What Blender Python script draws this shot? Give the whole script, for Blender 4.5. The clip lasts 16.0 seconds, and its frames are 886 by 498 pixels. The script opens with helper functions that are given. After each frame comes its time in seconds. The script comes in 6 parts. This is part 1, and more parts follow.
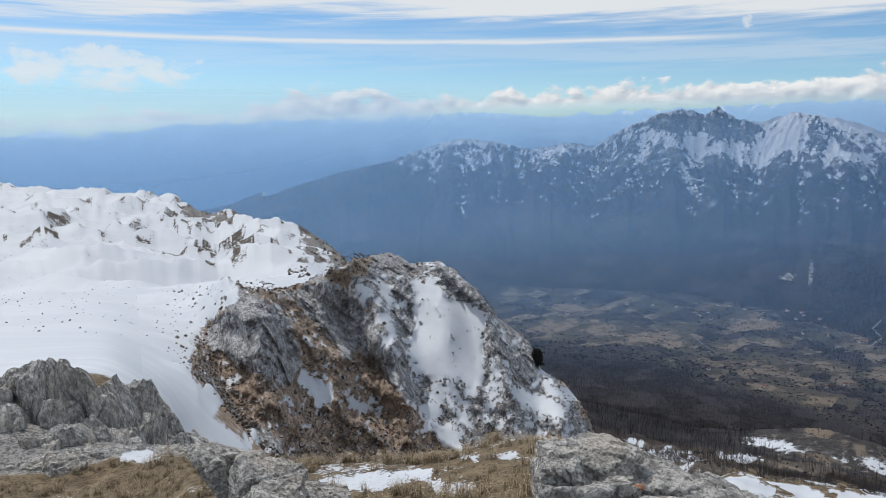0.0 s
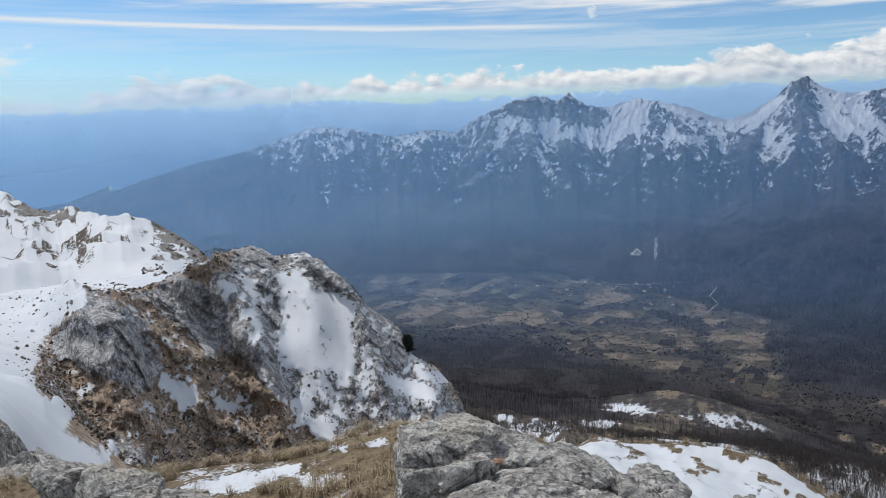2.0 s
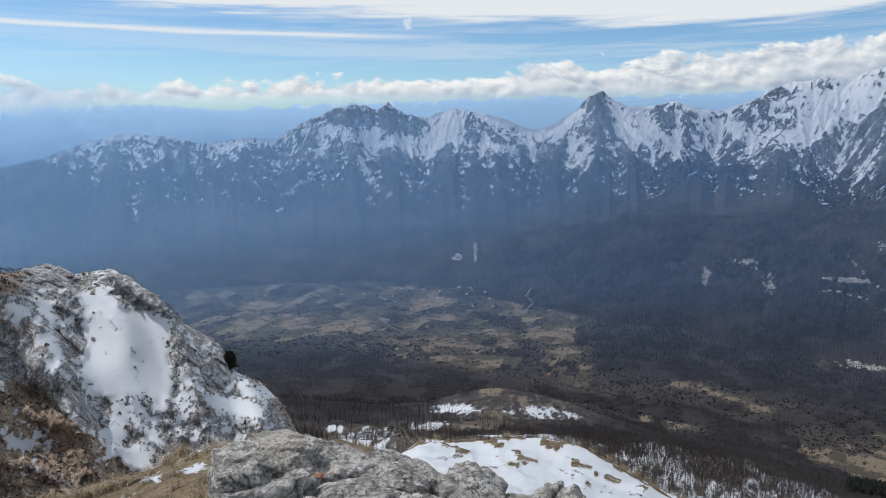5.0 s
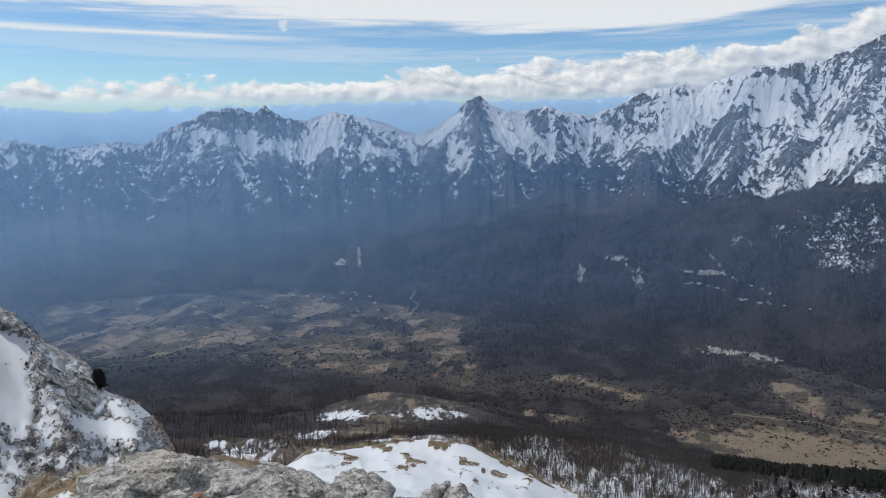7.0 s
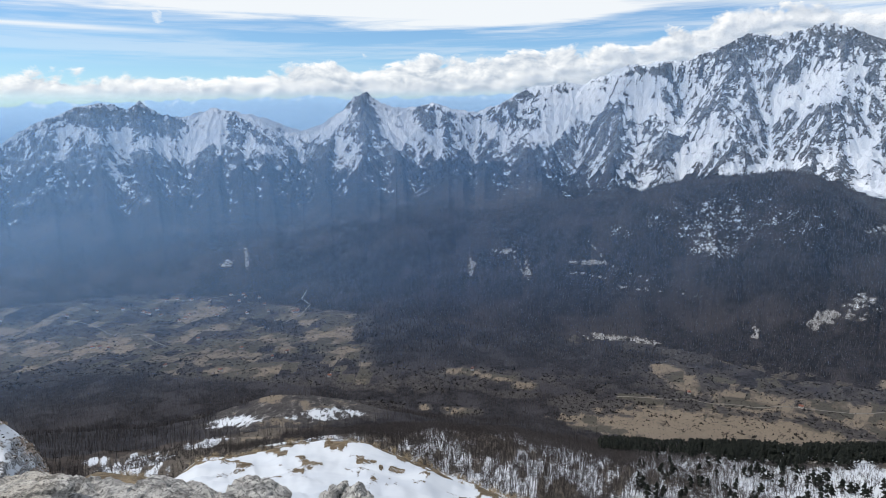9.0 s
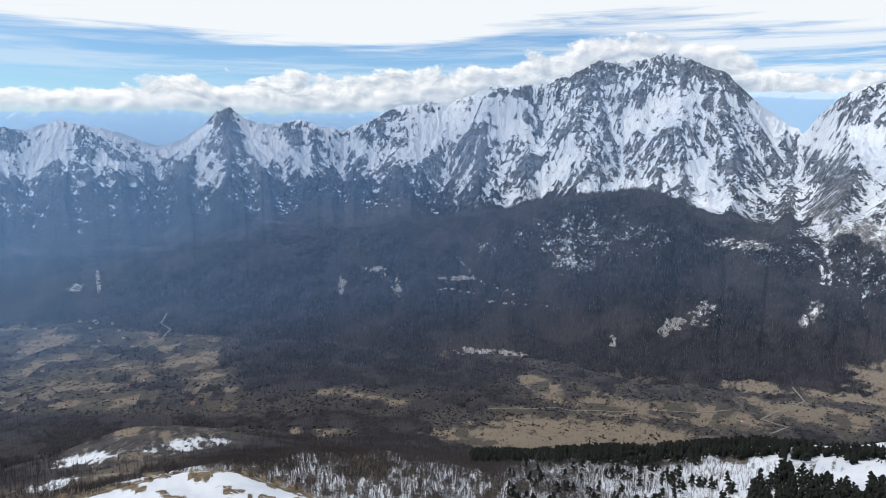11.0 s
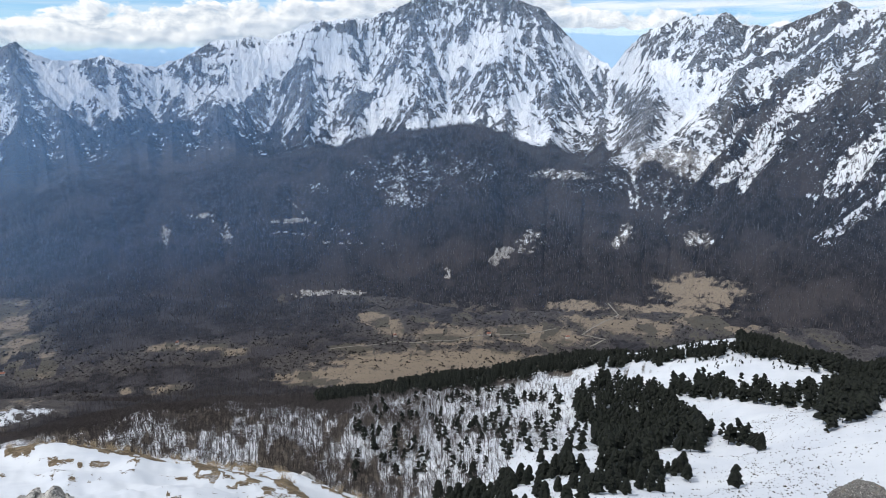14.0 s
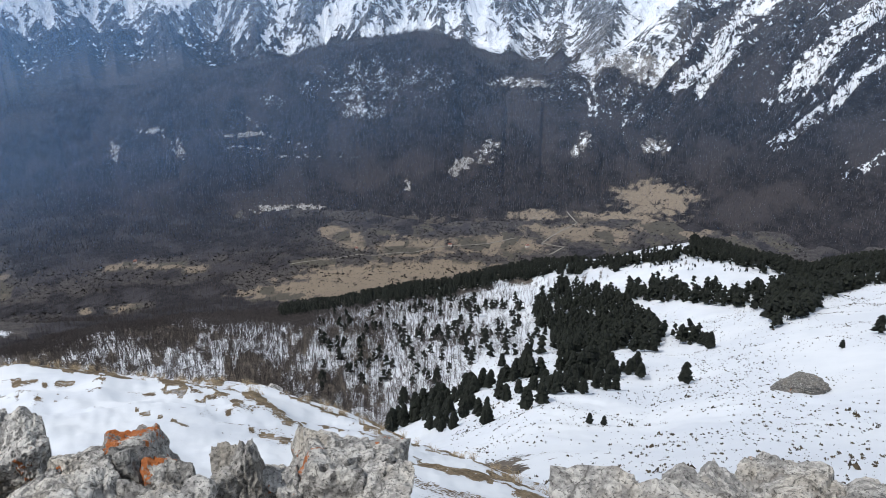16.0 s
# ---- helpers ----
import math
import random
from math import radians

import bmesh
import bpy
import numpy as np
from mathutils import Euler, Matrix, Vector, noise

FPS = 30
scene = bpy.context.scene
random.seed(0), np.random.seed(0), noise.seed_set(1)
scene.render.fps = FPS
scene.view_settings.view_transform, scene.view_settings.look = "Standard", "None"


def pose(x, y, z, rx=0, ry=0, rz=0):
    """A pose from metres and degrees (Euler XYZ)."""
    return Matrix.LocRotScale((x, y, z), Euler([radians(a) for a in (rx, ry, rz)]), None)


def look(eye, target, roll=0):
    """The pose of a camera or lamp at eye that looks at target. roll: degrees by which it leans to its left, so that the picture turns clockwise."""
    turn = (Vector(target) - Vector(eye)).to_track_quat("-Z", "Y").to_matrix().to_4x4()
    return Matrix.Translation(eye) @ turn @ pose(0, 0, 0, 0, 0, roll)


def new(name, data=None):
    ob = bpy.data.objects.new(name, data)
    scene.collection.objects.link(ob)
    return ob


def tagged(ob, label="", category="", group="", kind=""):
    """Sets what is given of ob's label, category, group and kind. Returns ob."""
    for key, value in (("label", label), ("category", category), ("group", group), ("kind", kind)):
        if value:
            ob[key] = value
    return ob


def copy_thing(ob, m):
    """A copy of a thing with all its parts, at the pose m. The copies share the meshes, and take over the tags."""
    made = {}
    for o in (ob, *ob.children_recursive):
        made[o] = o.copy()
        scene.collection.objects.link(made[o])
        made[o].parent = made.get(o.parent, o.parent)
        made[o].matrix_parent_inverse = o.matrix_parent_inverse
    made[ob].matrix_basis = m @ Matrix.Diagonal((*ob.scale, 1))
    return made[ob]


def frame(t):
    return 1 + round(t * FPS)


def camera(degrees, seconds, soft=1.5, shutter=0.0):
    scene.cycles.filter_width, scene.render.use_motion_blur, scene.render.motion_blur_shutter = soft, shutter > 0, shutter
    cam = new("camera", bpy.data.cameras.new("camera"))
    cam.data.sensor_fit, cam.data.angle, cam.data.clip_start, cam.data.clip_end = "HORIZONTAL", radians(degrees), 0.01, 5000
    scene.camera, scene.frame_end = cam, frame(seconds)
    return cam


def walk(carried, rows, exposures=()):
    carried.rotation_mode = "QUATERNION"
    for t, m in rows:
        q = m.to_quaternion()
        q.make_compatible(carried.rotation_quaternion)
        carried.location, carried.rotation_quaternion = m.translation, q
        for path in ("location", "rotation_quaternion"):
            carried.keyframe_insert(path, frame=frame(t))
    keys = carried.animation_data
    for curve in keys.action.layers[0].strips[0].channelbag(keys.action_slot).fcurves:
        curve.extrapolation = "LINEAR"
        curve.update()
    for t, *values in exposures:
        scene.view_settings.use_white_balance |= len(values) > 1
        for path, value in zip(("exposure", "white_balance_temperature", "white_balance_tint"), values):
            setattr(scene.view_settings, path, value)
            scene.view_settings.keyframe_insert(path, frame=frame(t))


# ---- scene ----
cam = camera(63.93, 16.0, soft=0.75)
walk(cam, [
    (0, pose(0, 0, 1.65, 80.00, 0.00, -0.00)),
    (0.5, pose(0.018, 0, 1.65, 79.70, 0.08, -2.58)),
    (1, pose(0.04, 0, 1.65, 79.33, 0.33, -5.34)),
    (1.5, pose(0.055, 0, 1.65, 79.12, 0.44, -8.19)),
    (2, pose(0.07, 0, 1.65, 78.98, 0.47, -11.00)),
    (2.5, pose(0.095, 0, 1.65, 78.87, 0.41, -13.67)),
    (3, pose(0.102, 0, 1.65, 78.88, 0.21, -15.97)),
    (3.5, pose(0.1, 0, 1.65, 78.87, -0.02, -18.04)),
    (4, pose(0.105, 0, 1.65, 79.07, -0.15, -20.31)),
    (6.5, pose(0.14, 0, 1.65, 80.08, -0.50, -32.40)),
    (7, pose(0.14, 0, 1.65, 79.99, -0.47, -34.66)),
    (7.5, pose(0.14, 0, 1.65, 79.79, -0.40, -36.86)),
    (8, pose(0.14, 0, 1.65, 79.61, -0.29, -38.91)),
    (8.5, pose(0.14, 0, 1.65, 79.62, -0.33, -41.12)),
    (9, pose(0.14, 0, 1.65, 79.78, -0.41, -43.56)),
    (9.5, pose(0.14, 0, 1.65, 80.21, -0.68, -46.29)),
    (12, pose(0.14, 0, 1.65, 81.18, -1.11, -58.91)),
    (12.5, pose(0.14, 0, 1.65, 80.63, -0.97, -61.40)),
    (13, pose(0.14, 0, 1.65, 79.70, -0.82, -63.93)),
    (13.5, pose(0.14, 0, 1.65, 78.43, -0.71, -66.06)),
    (14, pose(0.14, 0, 1.65, 76.63, -0.65, -67.65)),
    (14.5, pose(0.14, 0, 1.65, 74.73, -0.65, -68.72)),
    (15, pose(0.14, 0, 1.65, 72.98, -0.66, -69.59)),
    (15.5, pose(0.14, 0, 1.65, 71.33, -0.54, -70.42)),
    (16, pose(0.14, 0, 1.65, 69.55, -0.35, -71.07)),
], exposures=[(0, -0.28), (4, -0.2), (7.2, -0.22), (8.6, -0.02), (9, 0.0), (12.5, 0.02), (14.5, 0.17), (16, 0.22)])

# ---- sky, sun ----
SUN_BEARING, SUN_HEIGHT = -46.0, 55.0


def nodes_of(tree):
    """Two short helpers: make a node, and join sockets."""
    def node(kind, **settings):
        n = tree.nodes.new(kind)
        for key, value in settings.items():
            if key.startswith("in_"):
                n.inputs[int(key[3:])].default_value = value
            else:
                setattr(n, key, value)
        return n

    def join(a, b):
        tree.links.new(a, b)
    return node, join


def math_chain(tree):
    node, join = nodes_of(tree)

    def calc(operation, *args, clamp=False):
        n = node("ShaderNodeMath", operation=operation, use_clamp=clamp)
        for i, a in enumerate(args):
            if isinstance(a, (int, float)):
                n.inputs[i].default_value = a
            else:
                join(a, n.inputs[i])
        return n.outputs[0]

    def smooth(value, low, high):
        n = node("ShaderNodeMapRange", interpolation_type="SMOOTHSTEP")
        for i, a in enumerate((value, low, high)):
            if isinstance(a, (int, float)):
                n.inputs[i].default_value = a
            else:
                join(a, n.inputs[i])
        return n.outputs[0]

    def noise_at(vector, scale, detail=4.0, rough=0.55, warp=0.0, kind="FBM"):
        n = node("ShaderNodeTexNoise", noise_dimensions="3D", noise_type=kind)
        n.inputs["Scale"].default_value, n.inputs["Detail"].default_value = scale, detail
        n.inputs["Roughness"].default_value, n.inputs["Distortion"].default_value = rough, warp
        if vector is not None:
            join(vector, n.inputs["Vector"])
        return n.outputs[0]

    def curve(value, points):
        n = node("ShaderNodeFloatCurve")
        c = n.mapping.curves[0]
        for x, y in points[2:]:
            c.points.new(x, y)
        for p, (x, y) in zip(sorted(c.points, key=lambda q: q.location[0]), points):
            p.location = (x, y)
        xs = sorted(points)
        for p, q in zip(c.points, xs):
            p.location = q
        n.mapping.update()
        join(value, n.inputs["Value"])
        return n.outputs[0]

    def mix(factor, a, b):
        n = node("ShaderNodeMix", data_type="RGBA")
        for i, v in ((0, factor), (6, a), (7, b)):
            if isinstance(v, (int, float)):
                n.inputs[i].default_value = v
            elif isinstance(v, tuple):
                n.inputs[i].default_value = (*v, 1)
            else:
                join(v, n.inputs[i])
        return n.outputs[2]

    def combine(x, y, z):
        n = node("ShaderNodeCombineXYZ")
        for i, v in enumerate((x, y, z)):
            if isinstance(v, (int, float)):
                n.inputs[i].default_value = v
            else:
                join(v, n.inputs[i])
        return n.outputs[0]
    return node, join, calc, smooth, noise_at, curve, mix, combine


def make_sky():
    world = bpy.data.worlds.new("sky")
    world.use_nodes = True
    scene.world = world
    tree = world.node_tree
    tree.nodes.clear()
    node, join, calc, smooth, noise_at, curve, mix, combine = math_chain(tree)
    sky = node("ShaderNodeTexSky", sky_type="NISHITA", sun_disc=False, sun_elevation=radians(SUN_HEIGHT),
               sun_rotation=radians(SUN_BEARING), altitude=2000, air_density=1.0, dust_density=0.6, ozone_density=2.0)
    coord = node("ShaderNodeTexCoord")
    xyz = node("ShaderNodeSeparateXYZ")
    join(coord.outputs["Generated"], xyz.inputs[0])
    x, y, z = xyz.outputs
    bearing = calc("MULTIPLY", calc("ARCTAN2", x, y), 180 / math.pi)
    height = calc("MULTIPLY", calc("ARCSINE", z), 180 / math.pi)
    place = combine(bearing, calc("MULTIPLY", height, 1.6), 0.0)
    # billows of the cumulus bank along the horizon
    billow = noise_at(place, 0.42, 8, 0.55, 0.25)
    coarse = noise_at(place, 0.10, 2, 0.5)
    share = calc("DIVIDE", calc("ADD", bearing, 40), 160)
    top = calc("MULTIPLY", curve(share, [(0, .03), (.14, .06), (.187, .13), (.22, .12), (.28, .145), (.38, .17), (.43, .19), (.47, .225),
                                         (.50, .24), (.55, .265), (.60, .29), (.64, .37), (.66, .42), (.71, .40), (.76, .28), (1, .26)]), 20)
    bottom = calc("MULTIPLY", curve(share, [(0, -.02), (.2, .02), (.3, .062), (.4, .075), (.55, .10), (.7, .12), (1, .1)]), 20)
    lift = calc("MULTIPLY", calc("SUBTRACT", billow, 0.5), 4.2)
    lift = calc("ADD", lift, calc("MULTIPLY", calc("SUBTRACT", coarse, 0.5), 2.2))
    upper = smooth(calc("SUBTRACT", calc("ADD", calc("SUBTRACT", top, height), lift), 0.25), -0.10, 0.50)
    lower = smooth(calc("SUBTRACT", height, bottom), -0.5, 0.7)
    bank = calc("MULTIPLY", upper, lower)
    # loose cumulus over the lowland
    away = calc("ADD", calc("POWER", calc("DIVIDE", calc("ADD", bearing, 25.0), 8.5), 2.0),
                calc("POWER", calc("DIVIDE", calc("SUBTRACT", height, 3.9), 1.6), 2.0))
    loose = smooth(calc("SUBTRACT", calc("MULTIPLY", calc("SUBTRACT", billow, 0.28), 4.2), away), 0.0, 0.9)
    loose = calc("MULTIPLY", loose, 0.75)
    # high veils, combed sideways: a sheet with a ragged lower edge, a thin streak under it, a wisp
    tilt = calc("ADD", height, calc("MULTIPLY", calc("SUBTRACT", bearing, 20), -0.022))
    combed = noise_at(combine(calc("MULTIPLY", bearing, 0.030), calc("MULTIPLY", tilt, 0.55), 7.0), 1.0, 5, 0.55, 0.35)
    fine = noise_at(combine(calc("MULTIPLY", bearing, 0.10), calc("MULTIPLY", tilt, 1.6), 2.0), 1.0, 5, 0.6, 0.5)
    rim_of = calc("MULTIPLY", curve(share, [(0, .70), (.08, .74), (.19, .77), (.30, .765), (.40, .74), (.45, .70), (.51, .62), (.57, .64), (.61, .76), (.66, .88), (.72, .86), (.80, .74), (1, .70)]), 10)
    ragged = calc("ADD", calc("MULTIPLY", calc("SUBTRACT", combed, 0.5), 6.5), calc("MULTIPLY", calc("SUBTRACT", fine, 0.5), 3.4))
    veil = smooth(calc("ADD", calc("SUBTRACT", height, rim_of), ragged), -0.5, 1.3)
    eastward = smooth(bearing, 58.0, 76.0)
    thin = calc("MULTIPLY", calc("MULTIPLY", smooth(calc("ADD", combed, calc("MULTIPLY", calc("SUBTRACT", fine, 0.5), 0.7)), 0.34, 0.60), smooth(height, 3.4, 5.0)), calc("ADD", 0.22, calc("ADD", calc("MULTIPLY", smooth(bearing, 0.0, 30.0), 0.14), calc("MULTIPLY", eastward, 0.52))))
    waver = calc("SUBTRACT", calc("ADD", height, calc("MULTIPLY", calc("SUBTRACT", fine, 0.5), 0.45)), 6.25)
    streak_of = calc("MULTIPLY", calc("POWER", 2.718, calc("MULTIPLY", calc("POWER", calc("DIVIDE", waver, 0.22), 2.0), -1.0)), calc("SUBTRACT", 0.9, smooth(bearing, 14.0, 31.5)))
    wisp_at = calc("ADD", calc("POWER", calc("DIVIDE", calc("SUBTRACT", bearing, 22.4), 0.6), 2.0), calc("POWER", calc("DIVIDE", calc("SUBTRACT", height, 7.3), 0.7), 2.0))
    wisp = calc("MULTIPLY", smooth(calc("SUBTRACT", calc("MULTIPLY", noise_at(place, 1.3, 5), 2.2), wisp_at), 0.3, 1.2), 0.75)
    veil = calc("MAXIMUM", calc("MAXIMUM", veil, calc("MAXIMUM", thin, wisp)), calc("MAXIMUM", streak_of, 0.0))
    veil = calc("MULTIPLY", calc("MAXIMUM", veil, smooth(height, 9.5, 13.0)), calc("SUBTRACT", 1.0, calc("MULTIPLY", smooth(height, 12.0, 24.0), 0.50)))
    thick = calc("MAXIMUM", bank, calc("MAXIMUM", veil, loose))
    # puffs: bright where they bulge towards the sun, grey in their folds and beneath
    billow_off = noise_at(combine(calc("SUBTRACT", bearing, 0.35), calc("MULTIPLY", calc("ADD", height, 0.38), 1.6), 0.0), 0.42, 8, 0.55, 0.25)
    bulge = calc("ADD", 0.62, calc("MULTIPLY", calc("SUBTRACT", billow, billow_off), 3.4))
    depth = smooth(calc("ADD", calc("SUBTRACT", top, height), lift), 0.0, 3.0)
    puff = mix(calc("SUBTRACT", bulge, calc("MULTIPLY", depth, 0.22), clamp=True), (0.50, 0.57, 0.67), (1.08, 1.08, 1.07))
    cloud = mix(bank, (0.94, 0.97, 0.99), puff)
    day = node("ShaderNodeVectorMath", operation="SCALE")
    clear = node("ShaderNodeVectorMath", operation="MULTIPLY")
    join(sky.outputs[0], clear.inputs[0])
    clear.inputs[1].default_value = (0.92, 1.16, 1.32)
    join(clear.outputs[0], day.inputs[0])
    day.inputs["Scale"].default_value = SKY_GAIN
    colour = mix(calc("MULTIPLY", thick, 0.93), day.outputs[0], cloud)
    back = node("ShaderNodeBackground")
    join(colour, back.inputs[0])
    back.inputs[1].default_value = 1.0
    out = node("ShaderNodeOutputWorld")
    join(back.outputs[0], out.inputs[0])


SKY_GAIN = 0.099
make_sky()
sun = new("sun", bpy.data.lights.new("sun", "SUN"))
sun.data.energy, sun.data.angle, sun.data.color = 3.3, radians(0.53), (1.0, 0.955, 0.89)
sun_from = Vector((math.sin(radians(SUN_BEARING)) * math.cos(radians(SUN_HEIGHT)), math.cos(radians(SUN_BEARING)) * math.cos(radians(SUN_HEIGHT)), math.sin(radians(SUN_HEIGHT))))
sun.matrix_world = look(sun_from * 100, (0, 0, 0))

# ---- lie of the land: lines fitted to the camera's view: bearing (degrees), distance (m, squeezed within 5 km) and angle from eye level (degrees) ----
EYE = 1.65
LINES = [
    [(-60, 2, -42), (115, 2, -42)],
    [(-40, 5, -34), (-20, 5, -32), (0, 5, -32), (10, 4.4, -31), (25, 4.2, -33), (40, 3.4, -36), (60, 3.2, -41), (80, 3.2, -42), (115, 3.2, -40)],
    # edge of the summit
    [(-40, 11.6, -23), (-30, 11.4, -24.4), (-22, 10.4, -25.4), (-12, 9, -26.8), (0, 9, -26.2), (5.6, 9.5, -24.9), (10, 8, -25.6), (18, 7, -27.5),
     (25, 7, -29.5), (40, 6, -33), (60, 5, -39), (80, 5, -41), (115, 5, -39)],
    # shoulder below the summit
    [(-40, 14.6, -19.6), (-30, 14.6, -20), (-25, 14.4, -21.6), (-22, 14, -24.2), (-20, 15, -27), (-12, 14, -32), (0, 13, -32), (8, 14, -31), (13, 18, -28.5),
     (16, 22, -25.4), (21.7, 21, -26.8), (24, 20, -25.4), (30, 20, -25.5), (37, 20, -26.0), (43, 19, -27.3), (51, 18, -29.3), (55.2, 17, -30.5), (60, 16, -32.5),
     (69, 14, -35.4), (79, 13, -37.8), (90, 12, -40), (115, 10, -42)],
    [(-40, 40, -15.6), (-26, 45, -16.5), (-22, 45, -20), (-19.6, 45, -25), (-12, 45, -32), (0, 45, -34), (13, 45, -33), (20, 45, -35), (40, 45, -38),
     (60, 45, -42), (80, 40, -43), (92, 35, -41), (115, 35, -38)],
    [(-40, 100, -14), (-26, 100, -15.5), (-20, 100, -19.5), (-12, 88, -29), (0, 95, -32), (10, 100, -32), (16, 110, -31), (25, 120, -33), (45, 120, -37),
     (65, 110, -39), (80, 80, -38.5), (90, 70, -37), (100, 70, -35), (115, 70, -32)],
    # foot of the crag
    [(-40, 180, -12.5), (-26, 170, -13.5), (-19.5, 150, -16.5), (-17, 122, -22.5), (-12, 120, -27), (-5, 130, -27.8), (0, 138, -28), (8, 145, -27),
     (12, 148, -26.5), (16, 190, -30), (25, 200, -33.5), (45, 220, -36), (65, 220, -37), (80, 140, -35), (90, 140, -34), (100, 130, -31.5), (115, 130, -28)],
    # crest of the crag
    [(-40, 280, -10.8), (-26, 260, -11.5), (-19.5, 200, -13), (-17.3, 170, -11.7), (-16, 172, -12.9), (-14, 175, -13), (-11.5, 180, -12.4), (-9.6, 185, -11.9),
     (-8.5, 200, -11.2), (-5.7, 215, -10.4), (-4.3, 218, -10.1), (-2.5, 215, -11.1), (-0.2, 210, -11), (1.2, 208, -11.8), (3.1, 205, -13.6), (4.5, 203, -15.4),
     (7.4, 200, -17.5), (8.3, 198, -19.7), (10.2, 195, -20.5), (11.7, 192, -22.1), (12.9, 190, -24.1), (14, 200, -29), (20, 260, -31), (45, 300, -34),
     (65, 300, -35.5), (80, 230, -31.8), (90, 270, -30.3), (100, 230, -28), (115, 220, -24)],
    [(-40, 420, -8.8), (-26, 400, -9.5), (-19.5, 300, -11.8), (-17.3, 260, -12.3), (-14, 260, -12.2), (-9.6, 260, -12.5), (-5, 270, -13.5), (0, 260, -17),
     (5, 260, -24), (10, 260, -28), (14, 300, -29), (20, 340, -29.5), (45, 420, -30.5), (57, 430, -31.5), (65, 400, -33), (75, 340, -31), (85, 330, -29),
     (92, 350, -27.5), (100, 330, -24.5), (115, 330, -20)],
    # plateau rim, wooded ridge, snow slope
    [(-40, 1100, -4.2), (-32, 1100, -4.4), (-27, 1050, -4.8), (-21, 1000, -5.3), (-18, 850, -6.9), (-14.4, 650, -7.2), (-11, 560, -8.4), (-8, 480, -10.5),
     (-5, 470, -15), (0, 470, -22), (5, 480, -25), (10, 500, -26), (15, 520, -26.5), (20, 560, -26), (27, 600, -25.6), (35, 640, -25), (43, 660, -24.4),
     (50, 650, -24.9), (57.4, 640, -25.9), (62, 620, -26.5), (68, 620, -26.6), (75, 600, -26), (82, 560, -26.2), (88, 500, -25.8), (93, 450, -25.3), (100, 480, -22.5), (115, 500, -18)],
    # pine ridge and snowy knoll
    [(-40, 1250, -9), (-18, 1100, -14), (-8, 900, -22), (0, 900, -23.5), (10, 900, -23.2), (20, 880, -24.2), (30, 900, -23.8), (38, 950, -24.4), (45, 950, -25.2),
     (57, 900, -25), (63, 900, -24.4), (70, 900, -23.5), (76, 920, -22.3), (85, 930, -20.5), (91, 920, -18.9), (95.5, 880, -19.3), (100, 820, -19.8), (103, 800, -18.5), (115, 750, -15)],
    # knolls above the valley
    [(-40, 1450, -15), (-10, 1400, -20), (0, 1350, -21.5), (10, 1300, -21.8), (20, 1250, -22.6), (24, 1200, -22.8), (29, 1150, -21.4), (33, 1150, -21.5),
     (39, 1150, -23), (45, 1250, -24), (57, 1250, -25.3), (70, 1250, -25), (85, 1250, -23.5), (92, 1200, -22), (115, 1200, -22)],
    [(-60, 1550, -23.4), (115, 1550, -23.4)],
    [(-60, 1850, -20.3), (115, 1850, -20.2)],
    # far side of the valley floor
    [(-40, 2900, -13.3), (4, 2900, -13.1), (22, 2900, -13.1), (30, 2600, -14.6), (38, 2400, -15.7), (50, 2200, -16.9), (60, 2150, -17.2), (75, 2000, -18.4),
     (90, 2100, -17.4), (115, 2100, -17.4)],
    # forested hill and lower slopes
    [(-40, 3500, -11), (-17, 3500, -10.5), (-12, 3500, -9.8), (-5, 3500, -9.2), (4, 3450, -8.9), (22, 3400, -8.9), (30, 3300, -8.8), (34, 3200, -8.6), (40, 3100, -7.6),
     (50.7, 3000, -7), (55, 2950, -6.1), (59, 2900, -5.4), (62, 2900, -4.4), (64.3, 2900, -4.1), (67, 2900, -3.8), (69.2, 2900, -3.3), (71.4, 2880, -3.7),
     (73.2, 2850, -4.9), (75.4, 2800, -6.4), (77.5, 2750, -6.7), (82, 2750, -6.5), (88, 2750, -6), (95, 2700, -4.5), (105, 2600, -2), (115, 2600, 0)],
    [(-40, 4000, -8), (-17, 4000, -7.4), (-12, 3950, -6.6), (-4, 3900, -5.2), (4, 3900, -5.5), (13, 3900, -5.8), (21, 3900, -6), (28, 3850, -5.1), (36, 3800, -4.5),
     (48, 3700, -4.1), (52, 3700, -5), (58, 3500, -5.8), (65, 3450, -4.8), (72, 3450, -4), (76, 3450, -4.2), (80.5, 3500, -3), (85, 3300, -2), (92, 3200, -1), (105, 3100, 2), (115, 3100, 3)],
]
# the skyline: bearing and angle
SKYLINE = [(-40, -7.6), (-21, -7.3), (-17, -6.7), (-12, -4.9), (-8.6, -3.9), (-4.8, -3.1), (-1.6, -2), (1.3, -1.1), (4.2, -1.4), (7.2, -2), (9.8, -1.4), (12, -1.7),
           (13.8, -.4), (15.6, .2), (16.5, .8), (18.3, 1.15), (19.9, .7), (20.8, 1.15), (22.3, .2), (24.1, .2), (26.3, .85), (27.6, .6), (29.3, .2), (32.4, -.8), (34, -.25),
           (35.6, .6), (36.5, 1.8), (37.5, 2.15), (38.9, 1.2), (40.7, .9), (42.7, 1.5), (44.4, .95), (46.2, .6), (48.5, 1.6), (50.1, 2.6), (52.7, 3), (54.5, 2.9)]
